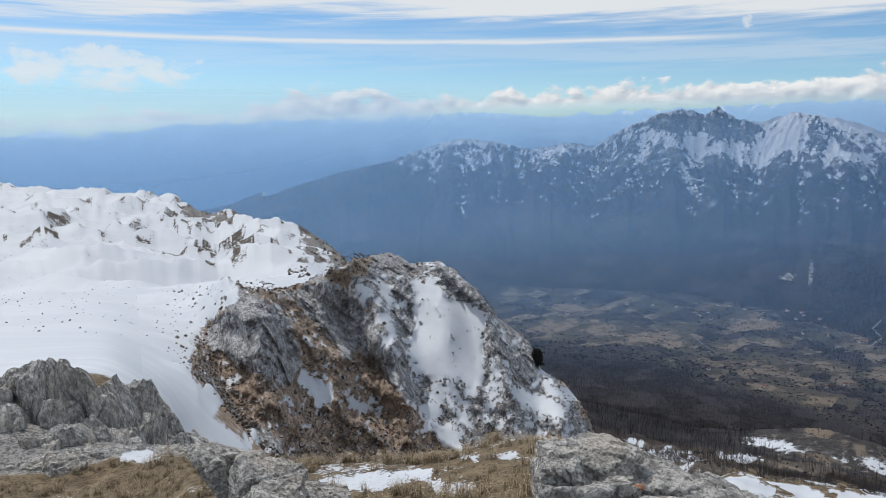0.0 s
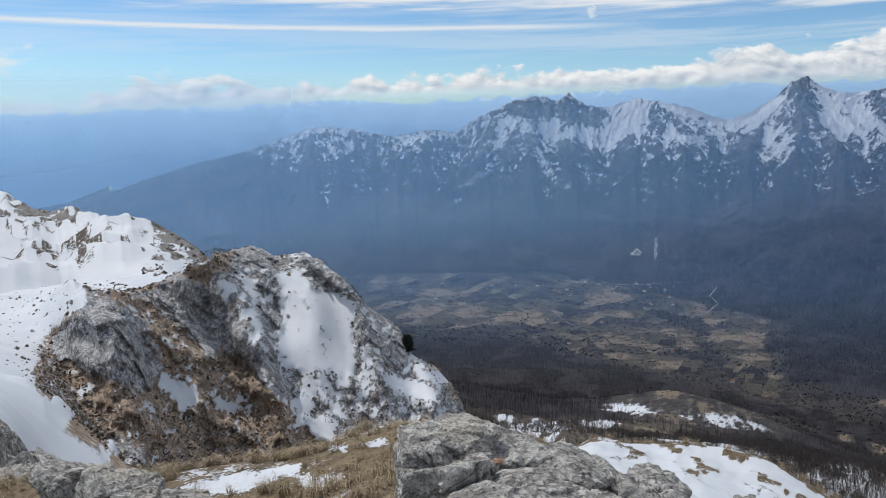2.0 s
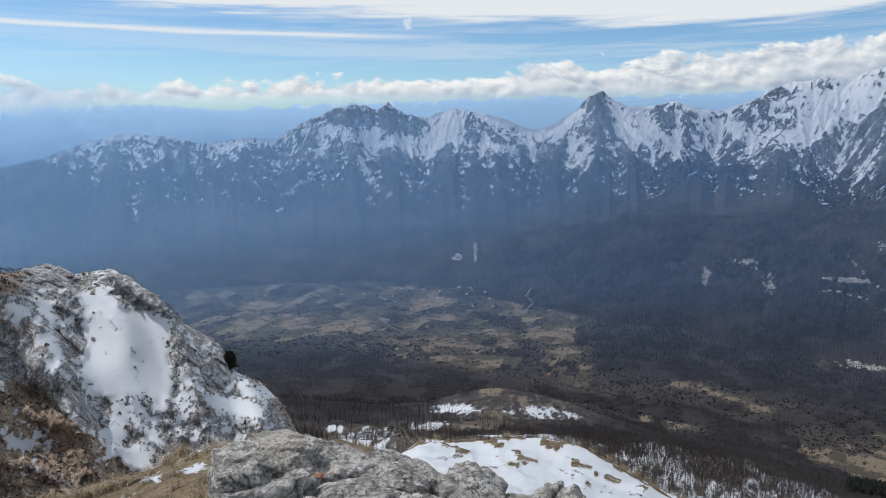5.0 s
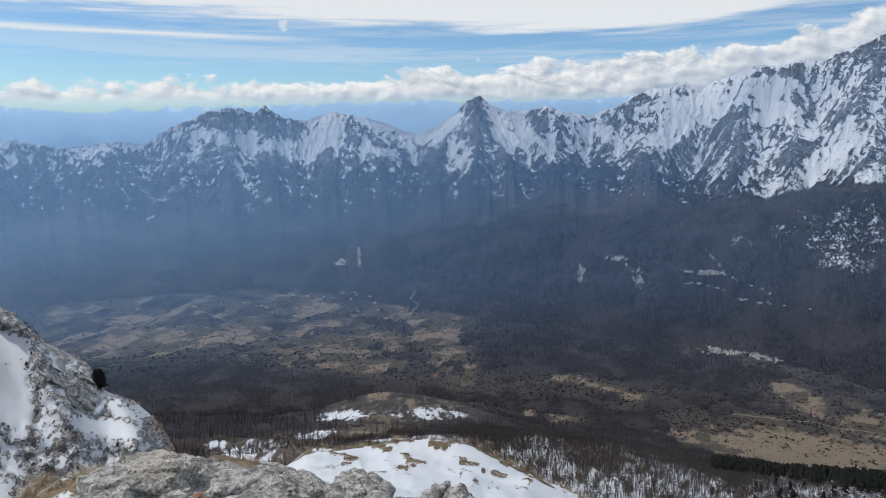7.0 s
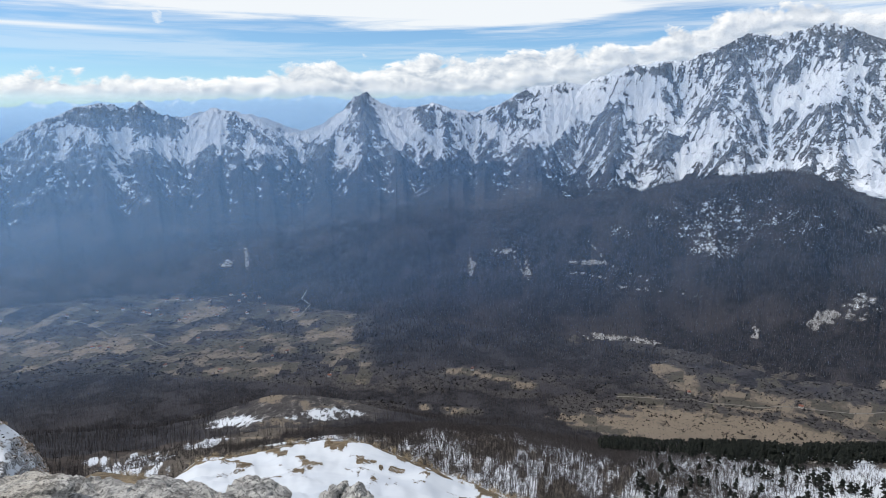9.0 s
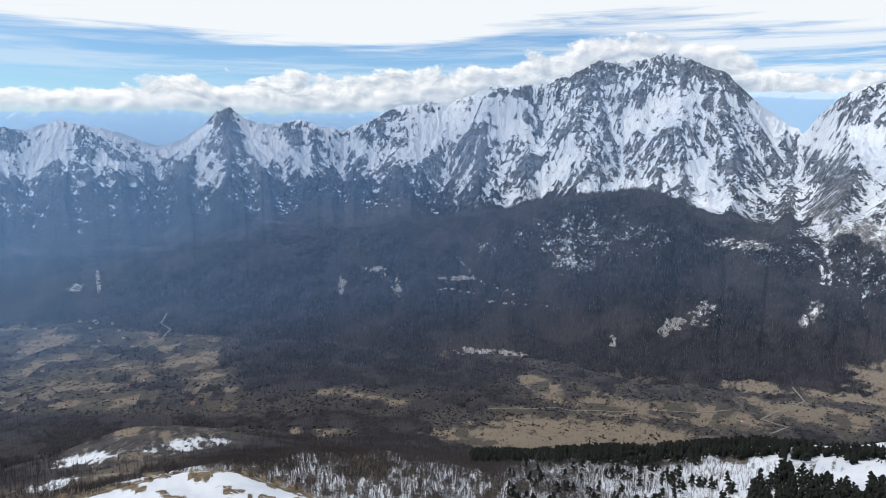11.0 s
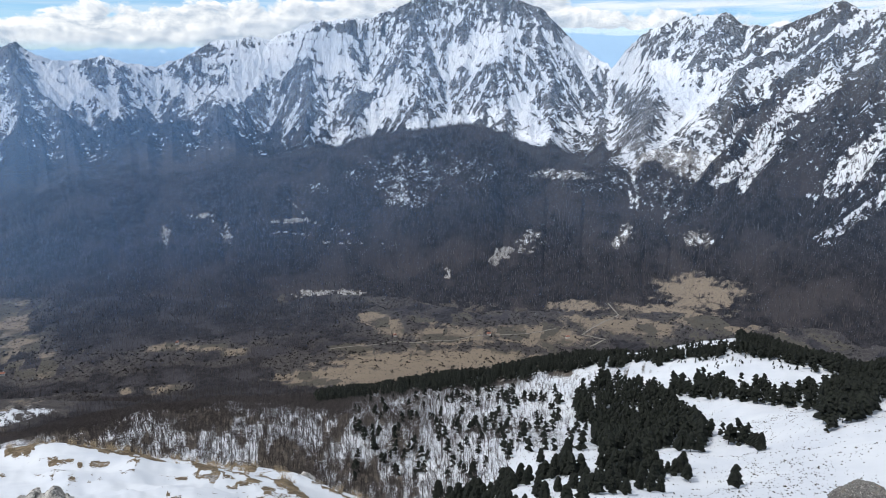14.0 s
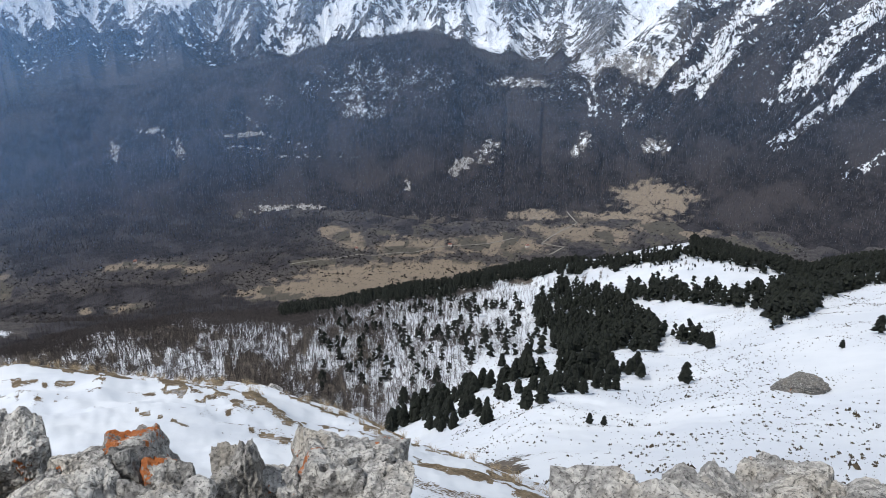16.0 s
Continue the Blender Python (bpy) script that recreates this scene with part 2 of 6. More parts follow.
SKYLINE += [(55.8, 3.5), (57.9, 4.2), (59.6, 4.4), (62, 4.6), (64, 5.4), (66.2, 6.3), (68.2, 6.1), (70.9, 6.8), (73.4, 6.1), (75.1, 5.4), (76.6, 4.1), (78.1, 2.7), (79.7, 1.7),
            (80.6, 1.1), (81.1, 1.7), (82, 2.9), (84.1, 4.3), (86.5, 4.8), (88.4, 5), (89.9, 4), (91.4, 3.8), (93, 4.3), (95.7, 5.6), (97, 4.9), (101, 6), (106, 7.2), (115, 8)]
HORIZON = [(-40, -1.1), (-31, -.95), (-29, -.7), (-27, -1), (-20, -.3), (-6, .35), (-1, .6), (10, .6), (24, 1.2), (30, 1.5), (33, 1.7), (37, 1.5), (45, 1.9), (50, 2), (77, 3.9), (82, 3.7), (115, 4)]


def step01(v, low, high):
    s = np.clip((v - low) / (high - low), 0, 1)
    return s * s * (3 - 2 * s)


def lattice(x, y, seed):
    """Gradient noise on the plan, about -0.7 to 0.7."""
    table = np.random.RandomState(seed).permutation(4096)
    xi, yi = np.floor(x).astype(np.int64), np.floor(y).astype(np.int64)
    fx, fy = x - xi, y - yi

    def corner(i, j):
        h = table[(table[(xi + i) & 4095] + yi + j) & 4095]
        a = h * (2 * np.pi / 4096) * 7
        return np.cos(a) * (fx - i) + np.sin(a) * (fy - j)
    u, v = fx * fx * fx * (fx * (fx * 6 - 15) + 10), fy * fy * fy * (fy * (fy * 6 - 15) + 10)
    a = corner(0, 0) * (1 - u) + corner(1, 0) * u
    b = corner(0, 1) * (1 - u) + corner(1, 1) * u
    return a * (1 - v) + b * v


def fbm(x, y, size, octaves, seed, gain=0.5):
    total, amp, k = 0, 1.0, 1.0 / size
    for o in range(octaves):
        total = total + amp * lattice(x * k + 17.3 * o, y * k - 9.1 * o, seed + o)
        amp, k = amp * gain, k * 2.03
    return total


def ridged(x, y, size, octaves, seed, gain=0.5):
    total, amp, k, weight = 0, 1.0, 1.0 / size, 1.0
    for o in range(octaves):
        n = (1 - np.abs(lattice(x * k + 11.7 * o, y * k + 5.3 * o, seed + o)) * 2.0)
        n = np.clip(n, 0, 1) ** 2
        total = total + amp * n * weight
        weight = np.clip(n * 1.4, 0, 1)
        amp, k = amp * gain, k * 2.07
    return total


def along(points, bearings):
    p = np.array(points, float)
    return [np.interp(bearings, p[:, 0], p[:, i]) for i in range(1, p.shape[1])]


def monotone(xk, yk, x):
    """Monotone cubic through the knots: crests stay crests."""
    h, d = np.diff(xk), np.diff(yk) / np.diff(xk)
    m = np.zeros_like(yk)
    m[0], m[-1] = d[0], d[-1]
    same = d[:-1] * d[1:] > 0
    w1, w2 = 2 * h[1:] + h[:-1], h[1:] + 2 * h[:-1]
    m[1:-1][same] = ((w1 + w2)[same]) / (w1[same] / d[:-1][same] + w2[same] / d[1:][same])
    i = np.clip(np.searchsorted(xk, x) - 1, 0, len(h) - 1)
    t = (x - xk[i]) / h[i]
    return ((1 + 2 * t) * (1 - t) ** 2 * yk[i] + t * (1 - t) ** 2 * h[i] * m[i] + t * t * (3 - 2 * t) * yk[i + 1] + t * t * (t - 1) * h[i] * m[i + 1])


BEARINGS = np.concatenate([np.arange(-180, -44, 4.0), np.arange(-44, -37, 0.7), np.arange(-37, -20, 0.17), np.arange(-20, 14, 0.1), np.arange(14, 98, 0.15), np.arange(98, 110, 0.2), np.arange(110, 118, 0.7), np.arange(118, 180, 4.0), [180.0]])
REACH = np.concatenate([np.geomspace(0.02, 2, 9)[:-1], np.geomspace(2, 32, 108)[:-1], np.geomspace(32, 108, 58)[:-1], np.geomspace(108, 224, 205)[:-1], np.geomspace(224, 285, 14)[:-1], np.geomspace(285, 1300, 88)[:-1],
                        np.geomspace(1300, 2000, 34)[:-1], np.linspace(2000, 2900, 84)[:-1], np.linspace(2900, 4560, 190)[:-1], np.linspace(4560, 4930, 36)])


def fit_land(bearings, reach_of):
    """Heights by bearing (one row each) and distance; reach_of gives the distances from the knots."""
    look_at = np.clip(bearings, -40, 115)
    knots_r, knots_e = [np.full(len(bearings), 0.02)], [np.full(len(bearings), -89.3)]
    even = np.arange(-60, 130, 0.1)
    for number, line in enumerate(LINES):
        width = {3: 6, 7: 2, 9: 4, 10: 5, 15: 5}.get(number, 14)
        weight = np.exp(-(np.arange(-60, 61) / width) ** 2)
        r, e = [np.interp(look_at, even, np.convolve(np.pad(v, 60, mode="edge"), weight / weight.sum(), "valid")) for v in along(line, even)]
        knots_r.append(r), knots_e.append(e)
    top = along(SKYLINE, look_at)[0]
    far = np.interp(look_at, [-40, 48, 58, 76, 80, 84, 95, 115], [4450, 4450, 4350, 4350, 4480, 4000, 3800, 3500])
    # buttresses run down from the peaks
    line_top = along(SKYLINE, even)[0]
    weight = np.exp(-(np.arange(-90, 91) / 32.0) ** 2)
    peak = np.interp(look_at, even, line_top - np.convolve(np.pad(line_top, 90, mode="edge"), weight / weight.sum(), "valid"))
    rib = 1.1 * (ridged(look_at, look_at * 0 + 3.3, 4.6, 3, 201) - 0.7)
    inner = step01(look_at, -12, -4)
    knots_e[17] = knots_e[17] + inner * (1.0 * peak + rib)
    knots_e[16] = knots_e[16] + inner * np.where((look_at > 48) & (look_at < 79), 0, 0.35 * rib)
    half = knots_r[17] * 0.42 + far * 0.58
    knots_r.append(half), knots_e.append(knots_e[17] * 0.50 + top * 0.50 - 0.25 + 0.3 * inner * peak)
    knots_r.append(far), knots_e.append(top)
    rim = along(HORIZON, look_at)[0]
    knots_r.append(far + 140), knots_e.append(np.where(look_at < -14, top + 0.6, top - 2.5))
    knots_r.append(np.full(len(bearings), 4760.0)), knots_e.append(np.minimum(rim - 1.8, np.where(look_at < -14, -3.2, 9)))
    knots_r.append(np.full(len(bearings), 4920.0)), knots_e.append(rim)
    kr, ke = np.array(knots_r).T, np.array(knots_e).T
    kr = np.maximum.accumulate(kr + np.arange(kr.shape[1]) * 1e-6, axis=1)
    reach = reach_of(kr)
    out = np.zeros(reach.shape)
    for i in range(len(bearings)):
        e = monotone(np.log(kr[i]), ke[i], np.log(reach[i]))
        out[i] = EYE + reach[i] * np.tan(np.radians(e))
    return out, reach, kr, ke


GROUND, RR, KNOT_R, KNOT_E = fit_land(BEARINGS, lambda kr: np.broadcast_to(REACH[None, :], (len(kr), len(REACH))))
GROUND[:, :8] = np.minimum(GROUND[:, :8], 0.0)
PX = REACH[None, :] * np.sin(np.radians(BEARINGS))[:, None]
PY = REACH[None, :] * np.cos(np.radians(BEARINGS))[:, None]
BB = np.broadcast_to(BEARINGS[:, None], PX.shape)


def band(v, a, b, c, d):
    return step01(v, a, b) * (1 - step01(v, c, d))


# ---- the hill and the high range beyond the valley: a sheet of their own, worn down by running water ----
class Land:
    """A sheet of the land: bearings, distances, heights and covers as grids."""


HI = Land()
HI.bearings = np.concatenate([np.arange(-44, -14, 0.3), np.arange(-14, 104, 0.1), np.arange(104, 118, 0.35)])
HI_SHARE = np.linspace(0, 1, 330)
HI.base, HI.rr, HI.kr, HI.ke = fit_land(HI.bearings, lambda kr: (kr[:, 15:16] - 25) + (kr[:, 19:20] - kr[:, 15:16] + 150) * HI_SHARE[None, :])
HI.bb = np.broadcast_to(HI.bearings[:, None], HI.rr.shape)
HI.x, HI.y = HI.rr * np.sin(np.radians(HI.bb)), HI.rr * np.cos(np.radians(HI.bb))
HI.angle = np.degrees(np.arctan2(HI.base - EYE, HI.rr))
HI_FOOT, HI_BROW, HI_HIGH, HI_SKY = (HI.kr[:, k:k + 1] for k in (15, 16, 17, 19))
HI.wander_b, HI.wander_e = 0.40 * fbm(HI.x, HI.y, 150, 4, 221, 0.6), 0.35 * fbm(HI.x, HI.y, 150, 4, 231, 0.6)


def off_line(points):
    """Degrees off a broken line of bearing and angle on the range."""
    b, e = HI.bb + HI.wander_b, HI.angle + HI.wander_e
    d = np.full(b.shape, 99.0)
    rows = np.nonzero((HI.bearings > min(p[0] for p in points) - 6) & (HI.bearings < max(p[0] for p in points) + 6))[0]
    part_of = slice(rows[0], rows[-1] + 1)
    b, e = b[part_of], e[part_of]
    near_by = np.full(b.shape, 99.0)
    for (b0, e0), (b1, e1) in zip(points, points[1:]):
        ub, ue = b1 - b0, e1 - e0
        t = np.clip(((b - b0) * ub + (e - e0) * ue) / (ub * ub + ue * ue), 0, 1)
        near_by = np.minimum(near_by, np.hypot(b - b0 - t * ub, e - e0 - t * ue))
    d[part_of] = near_by
    return d


# aretes that run down from the peaks, each a line of bearing and angle, with its width (degrees) and how far it stands out (m)
ARETES = [
    (1.5, 70, [(5.2, -2), (7.1, -2.7), (8.7, -4.6)]), (1.6, 100, [(17, -1), (15.5, -3.3), (12.8, -5.9)]), (1.6, 100, [(17, -1), (18.7, -3.7), (21.5, -6.4)]),
    (1.3, 60, [(20.6, 1.1), (20.4, -1.4)]), (1.5, 90, [(26.7, .8), (27.5, -1.2), (25.9, -4.9)]), (1.3, 80, [(27.5, -.9), (30.4, -2.7), (31.9, -4.2)]),
    (1.6, 110, [(37.3, 2.2), (36.5, -.2), (34.9, -2.5), (32.6, -5.4)]), (1.4, 100, [(37.3, 2.2), (38.5, -1.1), (40.5, -4.4)]), (1.2, 80, [(41.8, 1.3), (42.3, -.9), (40.6, -2.7)]),
    (1.2, 80, [(43.1, 1.3), (44.5, -.8), (46.5, -1.7)]), (1.5, 90, [(50, 2.6), (48.6, .5), (45.3, -3.9)]), (1.0, 60, [(55.9, 3.4), (55.6, 2.6)]),
    (1.7, 130, [(62.4, 3.1), (59.5, 2.2), (56.2, 1.5), (55.1, .1), (53, -2), (48.8, -3.6), (44.9, -5.7)]),
]
ARETES += [
    (1.7, 120, [(65.9, 6), (65.2, 3.4), (64, .8), (62.2, -1.6), (60.3, -3.3)]), (1.5, 90, [(70.9, 6.6), (69.4, 4.6), (68.6, 2.4), (66.5, -.5)]),
    (1.6, 110, [(75, 5.3), (76.8, 3.7), (75.6, 2), (73.1, .7), (69.2, -1.1)]), (1.7, 120, [(80.3, 1.2), (83, -.7), (84.6, -2.7), (83.4, -4.6)]),
    (1.4, 80, [(88.9, 5), (86.9, 2.9), (87.6, .8), (89.8, -.3)]), (1.7, 110, [(95, 4.8), (92.3, 2.8), (89.8, -.3), (87.5, -4.5), (84.5, -6.3)]), (1.5, 90, [(97, 4), (95.3, 2), (93.4, -1.4), (92.6, -4.2)]),
]


def blur(grid, n):
    """Mean over a square of 2n + 1 cells."""
    for axis in (0, 1):
        pad = np.concatenate([np.repeat(np.take(grid, [0], axis), n + 1, axis), grid, np.repeat(np.take(grid, [-1], axis), n, axis)], axis)
        total = np.cumsum(pad, axis)
        size = grid.shape[axis]
        grid = (np.take(total, range(2 * n + 1, 2 * n + 1 + size), axis) - np.take(total, range(size), axis)) / (2 * n + 1)
    return grid


def flow(h, across, down_by):
    """Where the water of each cell runs, how steeply, and how much comes together."""
    nb, nr = h.shape
    index = np.arange(nb * nr).reshape(nb, nr)
    best, to, far_to = np.zeros(h.shape), index.copy(), np.ones(h.shape)
    for i, j in ((-1, -1), (0, -1), (1, -1), (-1, 0), (1, 0), (-1, 1), (0, 1), (1, 1)):
        a, b = slice(max(0, -i), nb - max(0, i)), slice(max(0, i), nb + min(0, i))
        c, d = slice(max(0, -j), nr - max(0, j)), slice(max(0, j), nr + min(0, j))
        dist = np.hypot(across[a, c] * i, down_by[a, c] * j)
        fall = (h[a, c] - h[b, d]) / dist
        more = fall > best[a, c]
        best[a, c] = np.where(more, fall, best[a, c])
        to[a, c] = np.where(more, index[b, d], to[a, c])
        far_to[a, c] = np.where(more, dist, far_to[a, c])
    own = (across * down_by).ravel()
    to = to.ravel()
    runs = to != index.ravel()
    area = own.copy()
    for k in range(nr // 2):
        area = own + np.bincount(to[runs], area[runs], minlength=len(own))
    return best, area.reshape(h.shape), far_to


def wear(h, across, down_by, where, rounds, bite, talus):
    """Streams cut in, and slopes steeper than the talus slide after them."""
    for n in range(rounds):
        fall, area, dist = flow(h, across, down_by)
        h = h - where * np.minimum(bite * np.sqrt(np.minimum(area, 9e4)) * np.clip(fall, 0.05, 1.2), 6.0)
        for k in range(2):
            h = h - where * 0.35 * np.clip(fall - talus, 0, 1) * dist
    return h


across_of, down_of = HI.rr * np.radians(np.gradient(HI.bearings))[:, None], np.gradient(HI.rr, axis=1)
on_brow = np.exp(-((HI.rr - HI_BROW) / 110.0) ** 2) * band(HI.bb, 36, 46, 79, 84)
open_land = step01(HI.rr, HI_FOOT, HI_FOOT + 380) * (1 - step01(HI.rr, HI_SKY - 10, HI_SKY + 60)) * (1 - 0.9 * on_brow)
high_part = step01(HI.rr, HI_HIGH - 350, HI_HIGH + 100) * step01(HI.bb, -14, -2)
stand = np.zeros(HI.rr.shape)
for wide_of, far_out, points in ARETES:
    stand = np.maximum(stand, far_out * np.clip(1 - off_line(points) / wide_of, 0, 1))
lean_of = np.radians(HI.bb) * 2700 - 0.9 * HI.base + 60 * fbm(HI.x, HI.y, 260, 3, 143)
eastern_ribs = step01(HI.bb, 84, 90) * step01(HI.angle, -13.5, -9) * (ridged(lean_of, HI.base * 0.12, 170, 4, 145, 0.6) - 0.8) * 42
start = HI.base + open_land * (0.50 * stand + eastern_ribs + high_part * (55 * fbm(HI.x, HI.y, 330, 4, 21, 0.55) + 34 * fbm(HI.x, HI.y, 75, 4, 61, 0.6)) + (1 - high_part) * (26 * fbm(HI.x, HI.y, 300, 4, 33) + 6 * fbm(HI.x, HI.y, 60, 3, 37)))
where_worn = open_land * (0.30 + 0.70 * high_part)
half = start[::2, ::2]
worn = wear(half, 2 * across_of[::2, ::2], 2 * down_of[::2, ::2], where_worn[::2, ::2], 15, 0.020, 1.1) - half
worn = np.repeat(np.repeat(worn, 2, 0), 2, 1)[:start.shape[0], :start.shape[1]]
HI.z = start + blur(worn, 1) + high_part * open_land * (13 * (ridged(HI.x, HI.y, 46, 4, 69, 0.6) - 0.75) + 5 * fbm(HI.x, HI.y, 18, 3, 67, 0.6))
HI.z = wear(HI.z, across_of, down_of, where_worn, 3, 0.016, 1.5)
# the crest itself, with its teeth
jag = 0.15 * (ridged(HI.bb, HI.bb * 0 + 0.7, 1.5, 5, 203, 0.62) - 0.75)
cap = EYE + HI.rr * np.tan(np.radians(HI.ke[:, 19:20] + jag * step01(HI.bb, -14, 4)))
on_range = (HI.rr > HI_HIGH - 300) & (HI.rr < HI_SKY + 120) & (HI.bb > -14)
HI.z = np.where(on_range, np.minimum(HI.z, cap - 0.03 * np.abs(HI.rr - HI_SKY)), HI.z)
HI.z = np.where(on_range & (np.abs(HI.rr - HI_SKY) < 4), cap, HI.z)
HI.z -= 3.0 * (1 - step01(HI.rr, HI_FOOT - 20, HI_FOOT + 25))
HI.angle = np.degrees(np.arctan2(HI.z - EYE, HI.rr))
fall_of, HI.water, _ = flow(HI.z, across_of, down_of)
smooth_z = blur(HI.z, 3)
slope_b, slope_r = np.gradient(smooth_z, axis=0) / across_of, np.gradient(smooth_z, axis=1) / down_of
HI.steep = np.hypot(slope_b, slope_r)
HI.hollow = np.clip((blur(HI.z, 9) - HI.z) / 18.0, -1, 1) * (1 - step01(HI.rr, HI_SKY - 110, HI_SKY - 50))      # 1 in gullies, -1 on ribs
HI.hollow_fine = np.clip((blur(HI.z, 3) - HI.z) / 5.0, -1, 1)
del half, worn, start, smooth_z, slope_b, slope_r, fall_of


# relief, each kind where it belongs
SKY_R = KNOT_R[:, 19:20]
k_crag = band(BB, -20, -17.5, 12.5, 14.5) * step01(RR, 90, 130) * (1 - step01(RR, KNOT_R[:, 8:9] + 3, KNOT_R[:, 8:9] + 12))
k_summit = 1 - step01(RR, 10, 24)
k_snow = band(RR, 40, 160, 1100, 1500) * (1 - step01(BB, -16, -6))
k_mid = band(RR, 60, 200, 1500, 1900) * step01(BB, 2, 12)
k_floor = step01(RR, 1500, 1800) * (1 - step01(RR, KNOT_R[:, 15:16] - 60, KNOT_R[:, 15:16] + 90))
k_far = step01(RR, 4600, 4700)
SURF = GROUND.copy()
OUT = np.zeros(PX.shape)          # how far the ground stands out towards the summit, in metres
# the crag: ribs that lean down to the east, a gully between
down = KNOT_R[:, 8:9] - RR


def rib(centre, lean, width, size, fade):
    return size * np.exp(-((BB - centre - lean * down) / width) ** 2) * step01(down, 0, 8) * (1 - step01(down, 1.5 * fade, 1.5 * fade + 30))


across, climb = np.radians(BB) * 190, GROUND * 1.3 + RR * 0.4
crag = rib(-15.6, 0.04, 1.9, 12, 24) + rib(-9.4, 0.10, 1.5, 12, 40) + rib(2.0, 0.10, 1.4, 8, 40) + rib(8.4, 0.05, 1.2, 7, 30) - rib(-11.8, 0.12, 1.3, 5, 30)
blocks = (ridged(across + 0.5 * climb, climb * 0.7, 17, 4, 41, 0.55) - 0.75) * 4.2 + (ridged(across - 0.4 * climb, climb, 5, 3, 45, 0.6) - 0.7) * 0.8 + (ridged(across, climb * 0.7, 1.7, 2, 47, 0.6) - 0.7) * 0.3
fade_top = 1 - 0.75 * np.exp(-(down / 5.0) ** 2)
OUT += k_crag * (0.75 * crag + blocks) * fade_top
SURF += k_crag * (0.45 * crag + 0.3 * blocks) * fade_top
crag_cap = EYE + (RR - OUT) * np.tan(np.radians(KNOT_E[:, 8:9] + 0.30 * (ridged(BB, BB * 0 + 4.7, 1.1, 4, 207, 0.6) - 0.8)))
SURF = np.where((k_crag > 0.05) & (BB > -17.0) & (down > -16), np.minimum(SURF, crag_cap), SURF)
SURF += k_snow * (fbm(PX, PY, 130, 4, 51) * 12 + (ridged(PX, PY, 60, 4, 57) - 0.7) * 7 + fbm(PX, PY, 14, 4, 55) * 1.8 * step01(RR, 220, 520)) * step01(RR, 110, 420)
SURF += k_mid * (fbm(PX, PY, 160, 4, 71) * 12 + fbm(PX, PY, 14, 3, 75) * 1.2) * step01(RR, 60, 600) + k_mid * step01(BB, 60, 75) * (fbm(PX, PY, 22, 4, 77) * 1.9 + fbm(PX, PY, 5, 3, 79) * 0.40)
SURF += k_floor * (fbm(PX, PY, 260, 4, 81) * 14)
SURF += k_summit * (fbm(PX, PY, 1.6, 4, 91) * 0.16 + fbm(PX, PY, 0.22, 2, 95) * 0.035) * step01(RR, 0.8, 2)
SURF += band(RR, 10, 16, 24, 34) * (fbm(PX, PY, 6, 3, 93) * 0.5)
SURF += band(RR, 8, 11, 26, 34) * step01(BB, 18, 24) * ((ridged(PX * 0.5 + PY * 0.9, PX * 2.4 - PY * 1.2, 3.4, 3, 131, 0.5) - 0.7) * 0.07 + fbm(PX, PY, 1.2, 3, 97) * 0.05)
SURF += k_far * (ridged(PX, PY, 300, 4, 99) - 0.7) * 22
ANGLE = np.degrees(np.arctan2(SURF - EYE, RR - OUT))
MX, MY = (RR - OUT) * np.sin(np.radians(BB)), (RR - OUT) * np.cos(np.radians(BB))


def height_at(x, y):
    """Ground height under plan points, from the two sheets."""
    x, y = np.asarray(x, float), np.asarray(y, float)
    r, b = np.hypot(x, y), np.degrees(np.arctan2(x, y))

    def between(grid, i, j, u, v):
        return grid[i, j] * (1 - u) * (1 - v) + grid[i + 1, j] * u * (1 - v) + grid[i, j + 1] * (1 - u) * v + grid[i + 1, j + 1] * u * v
    i = np.clip(np.searchsorted(BEARINGS, b) - 1, 0, len(BEARINGS) - 2)
    j = np.clip(np.searchsorted(REACH, r) - 1, 0, len(REACH) - 2)
    near_by = between(SURF, i, j, (b - BEARINGS[i]) / (BEARINGS[i + 1] - BEARINGS[i]), (r - REACH[j]) / (REACH[j + 1] - REACH[j]))
    i, f, g = place_on_range(b, r)
    j = np.clip(g.astype(int), 0, len(HI_SHARE) - 2)
    return np.where((g > 6) & (g < len(HI_SHARE) - 2), between(HI.z, i, j, np.clip(f, 0, 1), np.clip(g - j, 0, 1)), near_by)


def place_on_range(b, r):
    """Row, share of the row and column on the range's sheet."""
    i = np.clip(np.searchsorted(HI.bearings, b) - 1, 0, len(HI.bearings) - 2)
    f = (b - HI.bearings[i]) / (HI.bearings[i + 1] - HI.bearings[i])
    g = (r - HI.rr[i, 0]) / (HI.rr[i, -1] - HI.rr[i, 0]) * (len(HI_SHARE) - 1)
    return i, f, g


# steepness of the sheet, for what lies on it
ti = [np.gradient(g, axis=0) for g in (MX, MY, SURF)]
tj = [np.gradient(g, axis=1) for g in (MX, MY, SURF)]
nx, ny, nz = ti[1] * tj[2] - ti[2] * tj[1], ti[2] * tj[0] - ti[0] * tj[2], ti[0] * tj[1] - ti[1] * tj[0]
STEEP = np.hypot(nx, ny) / np.maximum(np.abs(nz), 1e-9)
del ti, tj, nx, ny, nz
